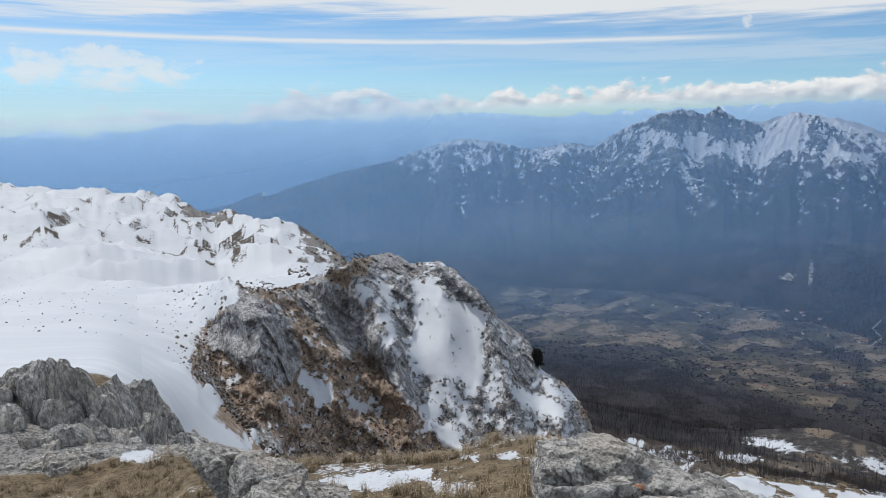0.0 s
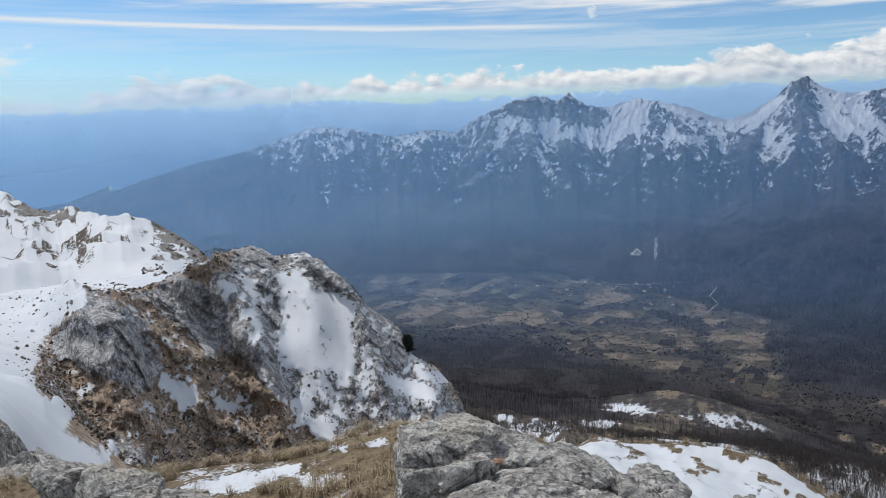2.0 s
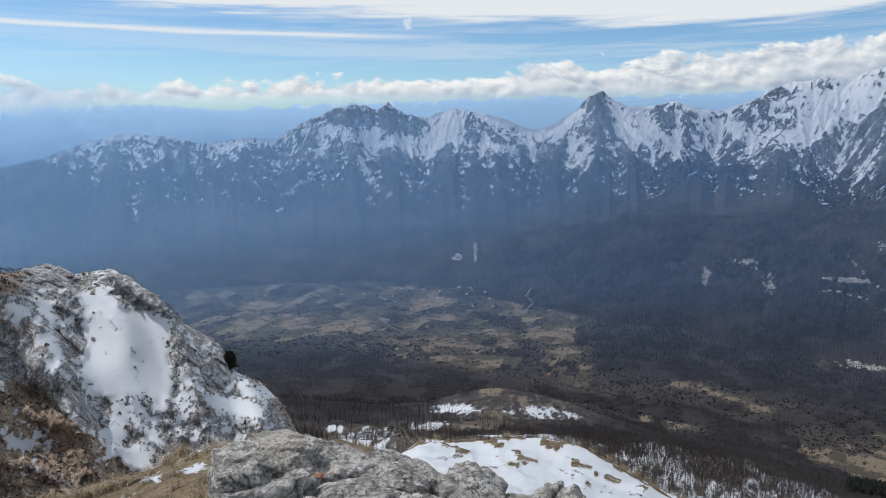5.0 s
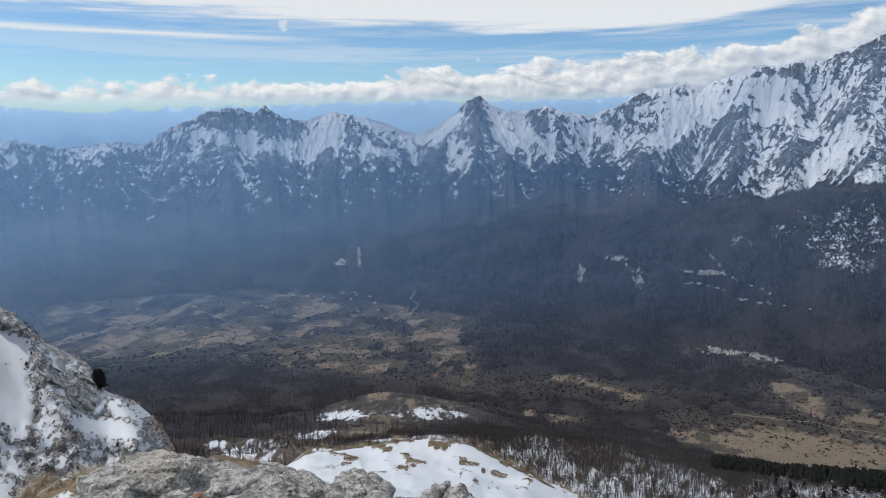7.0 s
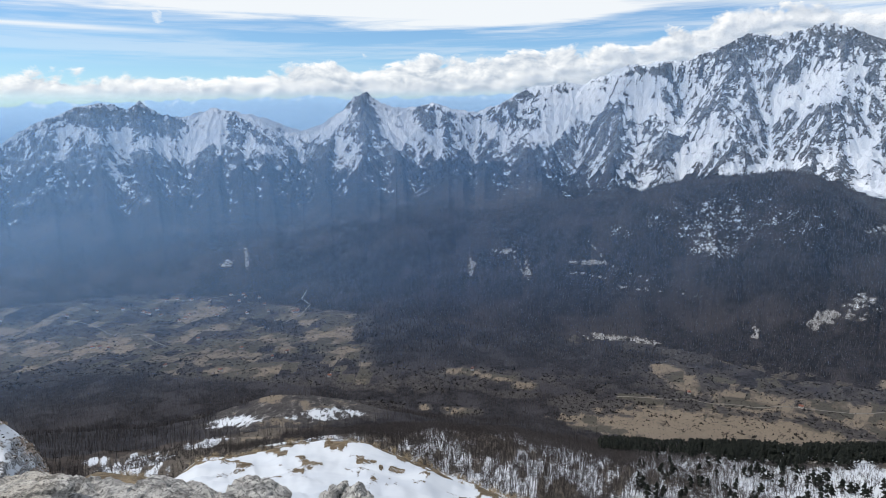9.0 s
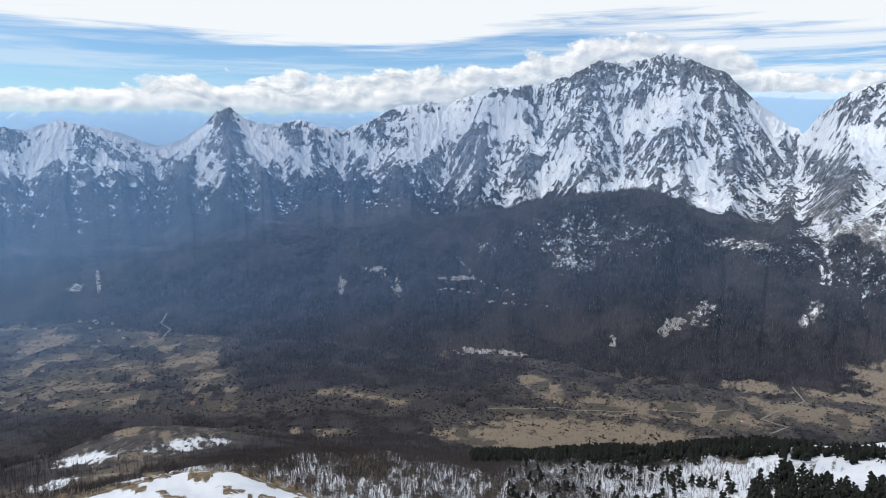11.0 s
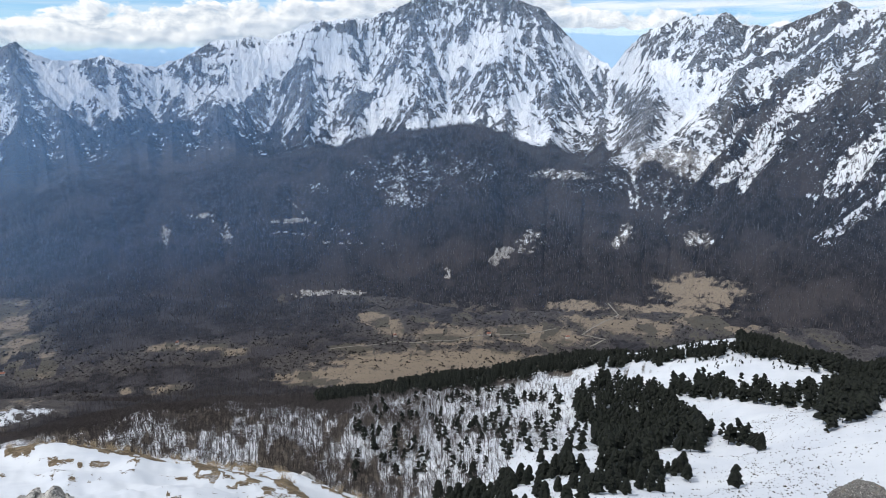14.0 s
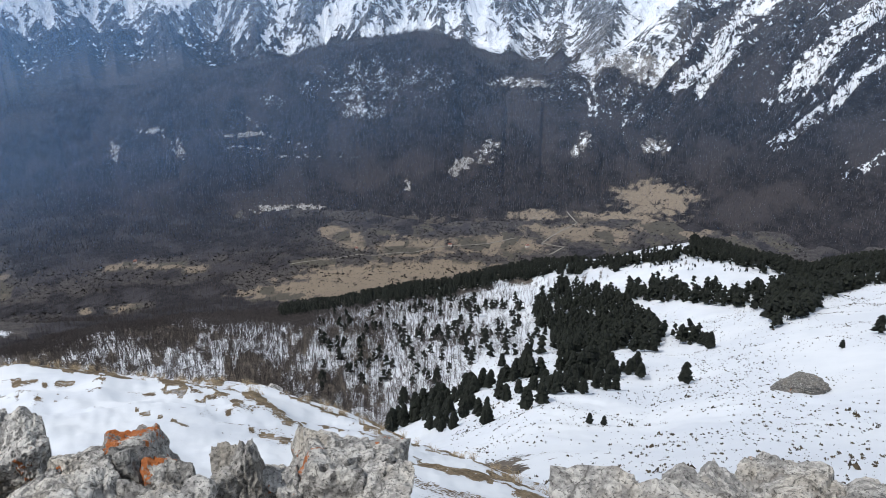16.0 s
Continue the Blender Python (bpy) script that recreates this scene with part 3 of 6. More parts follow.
# ---- what covers the land: snow, wood, meadow, bare rock (0 to 1 each) ----
def spot(b, r, along_b, along_r, turn=0.0):
    """A soft patch on the plan round a bearing and distance, with half-widths in metres across and along the line of sight."""
    cx, cy = r * math.sin(radians(b)), r * math.cos(radians(b))
    ux, uy = math.cos(radians(b)), -math.sin(radians(b))
    dx, dy = PX - cx, PY - cy
    s, t = dx * ux + dy * uy, -dx * uy + dy * ux
    c, n = math.cos(radians(turn)), math.sin(radians(turn))
    s, t = s * c + t * n, -s * n + t * c
    d = np.sqrt((s / along_b) ** 2 + (t / along_r) ** 2)
    return np.clip(1.5 - d, 0, 1)


SHEET = Land()
SHEET.bb, SHEET.rr, SHEET.angle = BB, RR, ANGLE
for sheet in (SHEET, HI):
    sheet.bend_b, sheet.bend_e = fbm(sheet.bb, sheet.angle * 3, 1.4, 4, 161, 0.6), fbm(sheet.bb, sheet.angle * 3, 1.2, 4, 171, 0.6)


def sight(b, e, wide, tall, near, far, on=SHEET):
    """A soft patch of the land that lies on one bearing and angle, between two distances."""
    d = np.sqrt(((on.bb - b) / wide + 0.55 * on.bend_b) ** 2 + ((on.angle - e) / tall + 0.55 * on.bend_e) ** 2)
    return np.clip(1.5 - d, 0, 1) * ((on.rr > near) & (on.rr < far))


n_big, n_mid, n_small = fbm(PX, PY, 300, 4, 111), fbm(PX, PY, 60, 4, 113), fbm(PX, PY, 9, 3, 115)
SNOW, WOOD, MEADOW, ROCK = (np.zeros(PX.shape) for _ in range(4))
# plateau and slope behind the outcrop
SNOW = np.maximum(SNOW, band(RR, 20, 24, 1350, 1500) * (1 - step01(BB, -8, -4)) * (0.95 - 0.45 * step01(STEEP, 0.30, 0.6) * step01(RR, 200, 400) + 0.35 * np.clip(n_mid, -1, 0.2)) * np.where((RR < 60) & (BB > -16), 0, 1))
for b, e, w, h in ((-19.0, -6.5, 1.3, .5), (-17.5, -7.2, .8, .4), (-10.3, -9.6, 1.6, 1.0), (-11.6, -11.4, 1.0, .6), (-8.6, -10.8, .5, .7), (-4.4, -10.9, 1.4, .45)):
    s = sight(b, e, w, h, 150, 1200)
    SNOW, ROCK = SNOW - s * (0.55 + 0.9 * n_small + 0.5 * n_mid), np.maximum(ROCK, s)
# crag: patches of snow and bare walls, each an outline of bearings and angles
crag_grain = fbm(across, climb, 6, 4, 153, 0.6)
crag_fine = fbm(across, climb, 1.9, 3, 155, 0.6)
on_crag = band(BB, -22.5, -21.0, 13, 14) * band(RR, 60, 100, 222, 240)
crag_cells = np.nonzero(on_crag > 0)
crag_b, crag_e = BB[crag_cells] + (0.55 * crag_grain + 0.30 * crag_fine)[crag_cells], ANGLE[crag_cells] + (0.40 * SHEET.bend_e + 0.30 * crag_fine)[crag_cells]


def within(outline, soft):
    """About 1 inside an outline on the crag, 0 outside, over a soft edge in degrees."""
    gap, inside = np.full(crag_b.shape, 99.0), np.zeros(crag_b.shape, bool)
    for (b0, e0), (b1, e1) in zip(outline, outline[1:] + outline[:1]):
        t = np.clip(((crag_b - b0) * (b1 - b0) + (crag_e - e0) * (e1 - e0)) / ((b1 - b0) ** 2 + (e1 - e0) ** 2), 0, 1)
        gap = np.minimum(gap, np.hypot(crag_b - b0 - t * (b1 - b0), crag_e - e0 - t * (e1 - e0)))
        crosses = (e0 > crag_e) != (e1 > crag_e)
        inside ^= crosses & (crag_b < (b1 - b0) * (crag_e - e0) / (e1 - e0 if e1 != e0 else 1e-9) + b0)
    grid = np.zeros(PX.shape)
    grid[crag_cells] = np.clip(0.5 + np.where(inside, gap, -gap) / soft, 0, 1)
    return grid


FAR_SIDE = [(-5.3, -11.2), (-0.5, -10.7), (2.9, -13), (8.5, -18), (13.2, -24.2), (0, -26.4), (-2.8, -22.1), (-6.1, -15.9), (-8.4, -12.3)]
GULLY = [
    [(-2.6, -12.3), (-0.6, -12.7), (1.5, -14.1), (3.9, -15.1), (3.3, -17.7), (3.7, -20.4), (2.5, -22.1), (0.6, -20.3), (-1, -21.1), (-2.7, -19.3), (-3.3, -17.3), (-2.5, -15.7)],
    [(-1, -21), (0.6, -20.3), (2.5, -22.1), (2.9, -24.2), (0.7, -24.8), (0, -22.9)],
]
SNOW_PATCHES = [
    [(-11.6, -18.8), (-11.2, -19.6), (-9.3, -20.6), (-9.1, -21.7), (-10.4, -22.2), (-11.3, -21.1), (-12.3, -19.9)],
    [(-8.4, -20.9), (-7.7, -21.4), (-6.1, -22.5), (-6.7, -23.1), (-8.1, -22.2)], [(-6.5, -21.5), (-5.2, -21.7), (-5.3, -22.3), (-6.3, -22.1)],
    [(-2.9, -22.2), (-0.7, -22.3), (0.1, -23.1), (-0.7, -23.9), (-2.1, -23.4)], [(-1, -23.9), (1.1, -24.2), (1.6, -25.8), (0, -25.9)],
    [(5.4, -20.7), (7.9, -21.4), (10.7, -22.1), (10, -23.3), (8.6, -23.1), (6.6, -22.4)], [(8.5, -20.9), (10.6, -20.5), (11.4, -21.8), (10, -21.8)],
    [(-19.6, -23), (-18.4, -23), (-17, -24.3), (-19.4, -24)], [(-12.3, -23.2), (-11.2, -23.4), (-11.5, -23.8), (-12.3, -23.6)], [(-16.5, -23.6), (-15.5, -23.3), (-15.4, -24.7), (-16.4, -24.5)],
]
SNOW_EDGE = [(-21.1, -10.4), (-16.5, -11.5), (-16.5, -13.3), (-17.4, -13.8), (-19.7, -16.1), (-20.8, -18.9), (-19.7, -19.5), (-18.2, -21.3), (-19.2, -22), (-19.8, -23.2), (-22.1, -23.7)]
MIXED = [(-8.4, -12.3), (-3.6, -12.1), (-2.8, -15), (-3.4, -17.6), (-5.4, -16.4), (-7.4, -13.8)]
CRAG_WALLS = [
    [(-17.8, -11.8), (-16.3, -12.3), (-14.3, -13.5), (-12.4, -15.4), (-11.7, -18.8), (-13.4, -20.6), (-15.3, -19.4), (-17.4, -17.8), (-19.7, -16.3), (-17.4, -14)],
    [(-13, -13.2), (-10, -11.9), (-8.4, -12.8), (-7.1, -14.5), (-5.9, -16.2), (-8.3, -19), (-9.8, -16.2), (-11.1, -15.6)],
    [(-6.1, -15.9), (-3.4, -18.9), (-1.7, -21.7), (-2.8, -22.1), (-5, -19.5), (-7.2, -17.8)],
    [(-0.5, -11), (2.6, -12.9), (4, -15.1), (1.9, -14.1), (-0.2, -13.7)], [(-4, -12.3), (-2.1, -14.3), (-2.7, -17.3), (-3.7, -17), (-4.4, -13.9)],
]
CRAG_WALLS += [
    [(4.1, -14.4), (6.4, -15.7), (8.1, -18.3), (8.4, -20.4), (5.7, -20), (3.9, -18.1)],
    [(-15.5, -23.1), (-13.6, -24), (-13.3, -25.5), (-15.4, -25)], [(-5.9, -10.2), (-3.9, -10.1), (-2.4, -11.3), (-4, -12), (-6.2, -11.7)],
]
far_side = within(FAR_SIDE, 1.2)
crag_walls = np.zeros(PX.shape)
for outline in CRAG_WALLS:
    crag_walls = np.maximum(crag_walls, within(outline, 0.5))
crag_snow = 0.20 + 0.22 * far_side + 0.55 * crag_grain + 0.55 * crag_fine
crag_snow += 0.12 * within(MIXED, 0.8) - (0.24 - 0.05 * far_side) * crag_walls
for outline in GULLY:
    crag_snow = np.maximum(crag_snow, within(outline, 0.9) * (0.88 + 0.45 * crag_fine + 0.35 * crag_grain - 0.25 * step01(-ANGLE, 20, 23)))
for outline in SNOW_PATCHES:
    crag_snow = np.maximum(crag_snow, within(outline, 0.5) * 0.92)
crag_snow = np.maximum(crag_snow, within(SNOW_EDGE, 1.0) * 0.95)
crag_snow = np.where(BB < -20.5, 0.95, crag_snow)
SNOW = SNOW * (1 - on_crag) + on_crag * crag_snow
SNOW = np.maximum(SNOW, np.where((down < 1) & (RR < 330) & (BB < 2) & (BB > -20), 0.85 - 0.5 * sight(-4.4, -10.9, 1.4, .45, 150, 330) - 0.6 * crag_walls, 0))
ROCK = np.maximum(ROCK, on_crag * np.clip(1.1 * crag_walls + 0.25 * crag_grain + 0.75 * far_side - 0.05, 0, 1))
# walls stand out, snow lies smooth
lying = blur(on_crag * step01(crag_snow, 0.5, 0.62), 2)
bulge_of = 2.6 * on_crag * blur(crag_walls, 2) + on_crag * (1 - lying) * (0.7 * crag_fine + 4.0 * crag_walls * (ridged(across + 0.6 * climb, climb * 0.45, 9, 4, 157, 0.5) - 0.7))
soft_out, soft_z = blur(blur(OUT, 6), 6), blur(blur(SURF, 6), 6)
OUT = (OUT * (1 - lying) + soft_out * lying) + bulge_of * step01(down, 0, 6)
SURF = SURF * (1 - lying * step01(down, 1, 6)) + soft_z * lying * step01(down, 1, 6)
MX, MY = (RR - OUT) * np.sin(np.radians(BB)), (RR - OUT) * np.cos(np.radians(BB))
ANGLE = np.degrees(np.arctan2(SURF - EYE, RR - OUT))
SHEET.angle = ANGLE
snow_from = np.interp(BEARINGS, [19, 28, 36, 44, 70, 90, 100], [7.2, 5.8, 4.2, 3.0, 2.8, 3.2, 3.6])[:, None]
# snow shoulder under the summit, combed by the wind, dead grass on its rim
SNOW = np.maximum(SNOW, step01(RR, snow_from, snow_from + 1.2) * (1 - step01(RR, 60, 90)) * step01(BB, 19, 23) * 0.95)
streak = ridged(PX * 0.5 + PY * 0.9, PX * 2.4 - PY * 1.2, 3.4, 3, 131, 0.5)
rim_of_nose = np.exp(-((RR - KNOT_R[:, 4:5] + 2.0) / 5.5) ** 2) * step01(BB, 18, 23)
SNOW -= rim_of_nose * 0.85 * step01(streak + 0.5 * fbm(PX, PY, 5, 2, 137), 0.97, 1.12)
SNOW -= 0.5 * np.exp(-((RR - KNOT_R[:, 4:5]) / 0.3) ** 2) * step01(fbm(PX, PY, 2.2, 2, 135), -0.1, 0.2) * step01(BB, 18, 23) * step01(n_small + 0.5 * fbm(PX, PY, 2, 2, 133), 0.0, 0.25)
comb = 0.35 * fbm(PX, PY, 2.4, 3, 241, 0.6)
for points in ([(44.4, -28.9), (48.3, -29.8), (51.3, -31.2), (53.2, -32.3), (55, -33.8), (59, -35)], [(49.5, -31.1), (51.2, -32.2), (54.1, -32.8)], [(45, -30.3), (48.9, -32)], [(35.3, -26.3), (40.8, -27.6)],
               [(58.9, -31.8), (63.2, -34), (70.6, -37.1)], [(35.8, -27.1), (39.5, -28.3)], [(46, -29), (50, -29.8), (54, -31.6)], [(56, -32.6), (60, -34.6), (66, -36.6)], [(28, -27.3), (33, -27)], [(30, -26.4), (35, -26.8)]):
    gap = np.full(PX.shape, 99.0)
    for (b0, e0), (b1, e1) in zip(points, points[1:]):
        t = np.clip(((BB - b0) * (b1 - b0) + (ANGLE - e0) * (e1 - e0)) / ((b1 - b0) ** 2 + (e1 - e0) ** 2), 0, 1)
        gap = np.minimum(gap, np.hypot(BB - b0 - t * (b1 - b0), ANGLE + comb - e0 - t * (e1 - e0)))
    line_of = ((RR > 7) & (RR < 24)) * np.clip(1.5 - gap / 0.075, 0, 1) * (0.62 + 0.9 * fbm(PX, PY, 1.3, 3, 243))
    SNOW, ROCK = SNOW - line_of, np.maximum(ROCK, 0.6 * line_of)
# bare rock of the outcrop
ROCK = np.maximum(ROCK, band(RR, 11.2, 11.8, 15.5, 17) * (1 - step01(BB, -20.5, -19)))
SNOW = SNOW * np.where((RR > 10.5) & (RR < 16) & (BB < -19), 0, 1)
# summit patches
patch = fbm(PX, PY, 1.5, 3, 117)
on_top = (1 - step01(RR, 9.5, 11)) * step01(RR, 4.2, 5.2) * band(BB, -40, -30, 13, 16)
SNOW = np.maximum(SNOW, on_top * (0.20 + 0.75 * patch))
for b, e, w, h in ((-8, -28, 4.2, .55), (-2.5, -27.6, 1.8, .35), (1, -28.6, 2.6, .5), (5.5, -26.2, 2.0, .25), (8.8, -26.4, 1.2, .3), (2, -26.3, 1.5, .2), (-24, -24.2, 1.6, .6)):
    SNOW = np.maximum(SNOW, sight(b, e, w, h, 3.5, 18) * (0.85 + 0.8 * patch))
# slopes under the cliff
SNOW = np.maximum(SNOW, band(RR, 90, 140, 690, 760) * step01(BB, 8, 30) * np.where(BB < 33, 0.30 + 0.9 * n_mid, np.where(BB < 66, 0.50 + 0.5 * n_mid + 0.45 * n_small, 0.85 + 0.3 * n_mid)))
SNOW = np.maximum(SNOW, step01(BB, 74, 82) * band(RR, 60, 80, 930, 990) * (0.72 + 0.35 * n_mid + 0.45 * fbm(PX, PY, 5, 3, 139)))
SNOW = np.maximum(SNOW, band(BB, 56, 62, 76, 82) * band(RR, 500, 600, 800, 900) * (0.6 + 0.5 * n_mid))
for b, e, w, h in ((34, -23.1, 2.8, .45), (26.4, -23.0, 2.2, .42), (18.4, -25.5, 3.4, .9), (19, -24.8, 2.6, .5), (24, -24.3, 2.2, .35), (16, -24.4, 1.2, .4)):
    SNOW = np.maximum(SNOW, sight(b, e, w, h, 500, 1300) * (0.62 + 0.9 * n_small + 0.7 * n_mid))
# woods on the near side
wood_from = np.interp(BEARINGS, [20, 32], [560, 715])[:, None]
edge_line = np.interp(BEARINGS, [0, 9, 16, 22, 30, 38, 45, 52, 57], [-17, -17.4, -18.0, -19.3, -20.6, -21.3, -21.4, -22, -23.6])[:, None]
WOOD = step01(RR, wood_from, wood_from + 90) * (1 - step01(RR, 1900, 2300)) * band(BB, -10, 0, 60, 70) * step01(ANGLE - 0.7 * n_mid, edge_line + 0.3, edge_line - 0.3)
WOOD = np.maximum(WOOD, band(RR, 950, 1050, 1500, 1560) * step01(BB, 52, 57))
for b, e, w, h, k in ((31.3, -22.8, 6.6, 1.0, 1.3), (23.2, -21.2, 1.5, .45, 1.3), (26.5, -25.3, 2.6, .5, .9), (18.4, -25.6, 3.2, 1.0, 1.0), (29.4, -21.5, 1.1, .4, 1.3), (23.8, -20.8, 1.2, .5, 1.5), (45.2, -23.1, 1.5, .35, 1.5), (42.2, -22.8, .6, .25, 1.3), (24, -24.5, 3.2, .5, .8), (18, -24.8, 2.4, .5, .8)):
    WOOD -= k * sight(b, e, w, h, 500, 1700)
WOOD = np.clip(WOOD, 0, 1)
# the far side of the valley
WOOD = np.maximum(WOOD, k_floor * (0.52 + 0.9 * n_mid + 0.4 * n_big) * step01(BB, -10, 2))
for b, e, w, h in ((34, -17.1, 2.2, .6), (32.5, -15.6, .9, .45), (36.7, -18.3, 1.6, .4), (24.4, -14.6, 1.9, .4), (31, -14.2, 1.5, .5), (11, -14.5, 2.4, .4), (12, -16.2, 4.6, .8),
                   (17, -16.5, 3.2, .6), (25, -18.2, 2.2, .45), (28, -18.3, 1.3, .3), (45.5, -20, 1.6, .3), (48.5, -20.4, 1.5, .28), (50.5, -20.9, 1.1, .3), (60.3, -21.2, 1.8, .3),
                   (63.4, -19.7, 1.2, .7), (68.6, -20.3, 3.6, .7), (76, -20, 4.6, .8), (83, -18.7, 4.2, .7), (90, -17.7, 3.4, .7), (39, -19.3, 2.2, .4)):
    MEADOW = np.maximum(MEADOW, sight(b, e, w, h, 1500, 3000) * (0.95 + 0.6 * n_mid + 0.3 * n_small))
hill_skirt = band(BB, 36, 39, 57, 60) * step01(ANGLE - 0.5 * n_mid, -20.0, -19.4) * (RR > 1550)
WOOD = np.maximum(WOOD, hill_skirt)
MEADOW = MEADOW * (1 - hill_skirt * (RR > 1950))
# parcels of the village land
pu, pv = (PX * 0.82 + PY * 0.57 + 30 * fbm(PX, PY, 150, 2, 181)) / 70, (-PX * 0.57 + PY * 0.82 + 30 * fbm(PX, PY, 150, 2, 183)) / 46
parcel = np.random.RandomState(5).rand(4096)[(np.floor(pu).astype(int) * 71 + np.floor(pv).astype(int) * 173) & 4095]
MEADOW = np.maximum(MEADOW, k_floor * band(BB, 2, 6, 36, 42) * step01(ANGLE, edge_line - 0.1, edge_line + 0.5) * np.where(parcel > 0.50, 0.80 + 0.5 * n_small + 0.4 * n_mid, 0))
MEADOW = np.maximum(MEADOW, k_floor * step01(BB, 60, 66) * np.where(parcel > 0.7, 0.62 + 0.5 * n_small + 0.4 * n_mid, 0))
MEADOW = np.maximum(MEADOW, sight(66, -22.4, 7.0, .75, 1400, 2000) * 1.3)
MEADOW = np.maximum(MEADOW, sight(72.5, -21.9, 3.6, .5, 1400, 2000) * 1.3)
MEADOW = np.maximum(MEADOW, sight(62, -18.9, 1.2, .6, 1900, 2500) * (0.9 + n_mid))
for b, e, w, h in ((23.2, -21.2, 1.4, .42), (29.4, -21.5, 1.0, .4), (23.8, -20.8, 1.1, .45), (45.2, -23.1, 1.4, .33), (42.2, -22.8, .5, .22), (28, -24.6, 2.0, .35)):
    MEADOW = np.maximum(MEADOW, sight(b, e, w, h, 600, 1700) * (0.95 + 0.7 * n_small))
MEADOW = np.maximum(MEADOW, sight(62.5, -23.4, 7.5, .8, 1300, 2000) * 1.3)
knoll = sight(31.3, -22.7, 6.6, 1.05, 500, 1700)
ROCK = np.maximum(ROCK, knoll * (0.35 + 0.9 * n_small + 0.5 * n_mid))
MEADOW = np.maximum(MEADOW, knoll * (0.28 + 0.9 * n_mid + 0.5 * n_small))
parcel = np.where(np.maximum(sight(66, -22.8, 9.0, 1.2, 1300, 2000), sight(31.3, -22.5, 7.0, 1.2, 600, 1700)) > 0.4, 0.1 + 0.3 * parcel, parcel)
MEADOW = MEADOW * (1 - hill_skirt)
WOOD -= MEADOW * 1.2
rim = along(HORIZON, BEARINGS)[0][:, None]
SNOW = np.maximum(SNOW, k_far * step01(ANGLE, rim - 0.5, rim - 0.1) * (0.35 + 0.8 * n_mid + 0.35 * np.exp(-((BB + 29) / 2.5) ** 2) + 0.3 * np.exp(-((BB + 4) / 5) ** 2) + 0.7 * np.exp(-((BB - 80) / 5) ** 2)))
WOOD, SNOW, MEADOW, ROCK = np.clip(WOOD, 0, 1), np.clip(SNOW, 0, 1), np.clip(MEADOW, 0, 1), np.clip(ROCK, 0, 1)
# ---- covers of the hill and the range ----
h_big, h_mid, h_small = fbm(HI.x, HI.y, 300, 4, 111), fbm(HI.x, HI.y, 60, 4, 113), fbm(HI.x, HI.y, 17, 3, 115, 0.6)
HI.wood, HI.snow, HI.meadow, HI.rock = np.ones(HI.rr.shape), *(np.zeros(HI.rr.shape) for _ in range(3))
HI.parcel = np.full(HI.rr.shape, 0.3)
HI.wood -= 0.9 * (1 - step01(HI.rr, HI_FOOT - 10, HI_FOOT + 70)) * step01(h_mid, -0.1, 0.3)
# a bald pasture on the hill, and small ones by its foot
HI.meadow = np.maximum(HI.meadow, sight(88.4, -15.6, 2.9, 1.3, 1900, 2900, HI) * (0.92 + 0.7 * h_small + 0.7 * h_mid))
for b, e, w, h in ((62, -18.6, 1.2, .5), (65.5, -18.3, 1.0, .5), (79, -17.6, 2.2, .5), (86, -17.2, 3.5, .35)):
    HI.meadow = np.maximum(HI.meadow, sight(b, e, w, h, 1900, 2900, HI) * (0.75 + 0.9 * h_small + 0.6 * h_mid))
# outcrops and screes among the woods, with old snow on the higher ones
for b, e, w, h in ((58.5, -17.0, 3.0, .38), (56.5, -17.2, .7, .7), (74.9, -12.5, 1.0, .8), (73.2, -13.6, 1.0, .45), (72.2, -14.3, .5, .4), (68.3, -15.2, .35, .6), (27.9, -10.6, .16, .75), (26.2, -11.0, .7, .3),
                   (82.6, -11.6, .5, .7), (81.8, -12.3, .3, .5), (88.4, -11.6, 1.6, .6), (77, -7.2, 2.2, .4), (48.6, -10.3, .9, .2), (50.6, -12.0, .3, .9), (55.5, -11.0, 1.2, .2), (46, -11.6, .3, .8)):
    s = sight(b, e, w, h, 1900, 3500, HI) * np.clip(0.8 + 1.4 * h_mid + 1.2 * h_small, 0, 1.2)
    HI.rock, HI.wood = np.maximum(HI.rock, s * 1.2), HI.wood - s * 1.3 * (0.85 + h_small)
    if e > -13.4 and b > 70:
        HI.snow = np.maximum(HI.snow, s * (0.25 + 0.9 * h_small))
# lanes cut through the wood
for points in ([(55.2, -9.2), (56.4, -10.6), (57.6, -11.3), (60.2, -12.2)], [(49.2, -10.6), (50.0, -11.2), (50.2, -12.0)], [(57.0, -12.6), (60.5, -12.9), (64.2, -13.0)], [(54, -12.0), (57.0, -12.2)]):
    lane = np.clip(1.4 - off_line(points) / 0.10, 0, 1) * (HI.rr < HI_BROW) * np.clip(0.5 + 1.2 * h_small, 0, 1)
    HI.rock, HI.wood = np.maximum(HI.rock, lane), HI.wood - 1.2 * lane
# the high range: snow lies in hollows and on ledges, the ribs and walls are bare
in_high = (HI.rr > HI_HIGH - 100) & (HI.rr < HI_SKY) & (HI.bb > 0) & (HI.bb < 105)
LOW_STEEP, TOP_STEEP = np.percentile(HI.steep[in_high], (30, 92))
tall = HI.z + 50 * h_mid + 45 * h_big + 40 * h_small + 55 * HI.hollow
line = np.interp(HI.bearings, [-40, 0, 20, 45, 56, 66, 80, 86, 92, 115], [-80, -300, -290, -240, -260, -290, -340, -350, -330, -330])[:, None]
share = np.interp(HI.bearings, [-40, 10, 30, 50, 60, 80, 90, 115], [0.52, 0.60, 0.60, 0.62, 0.63, 0.62, 0.52, 0.50])[:, None]
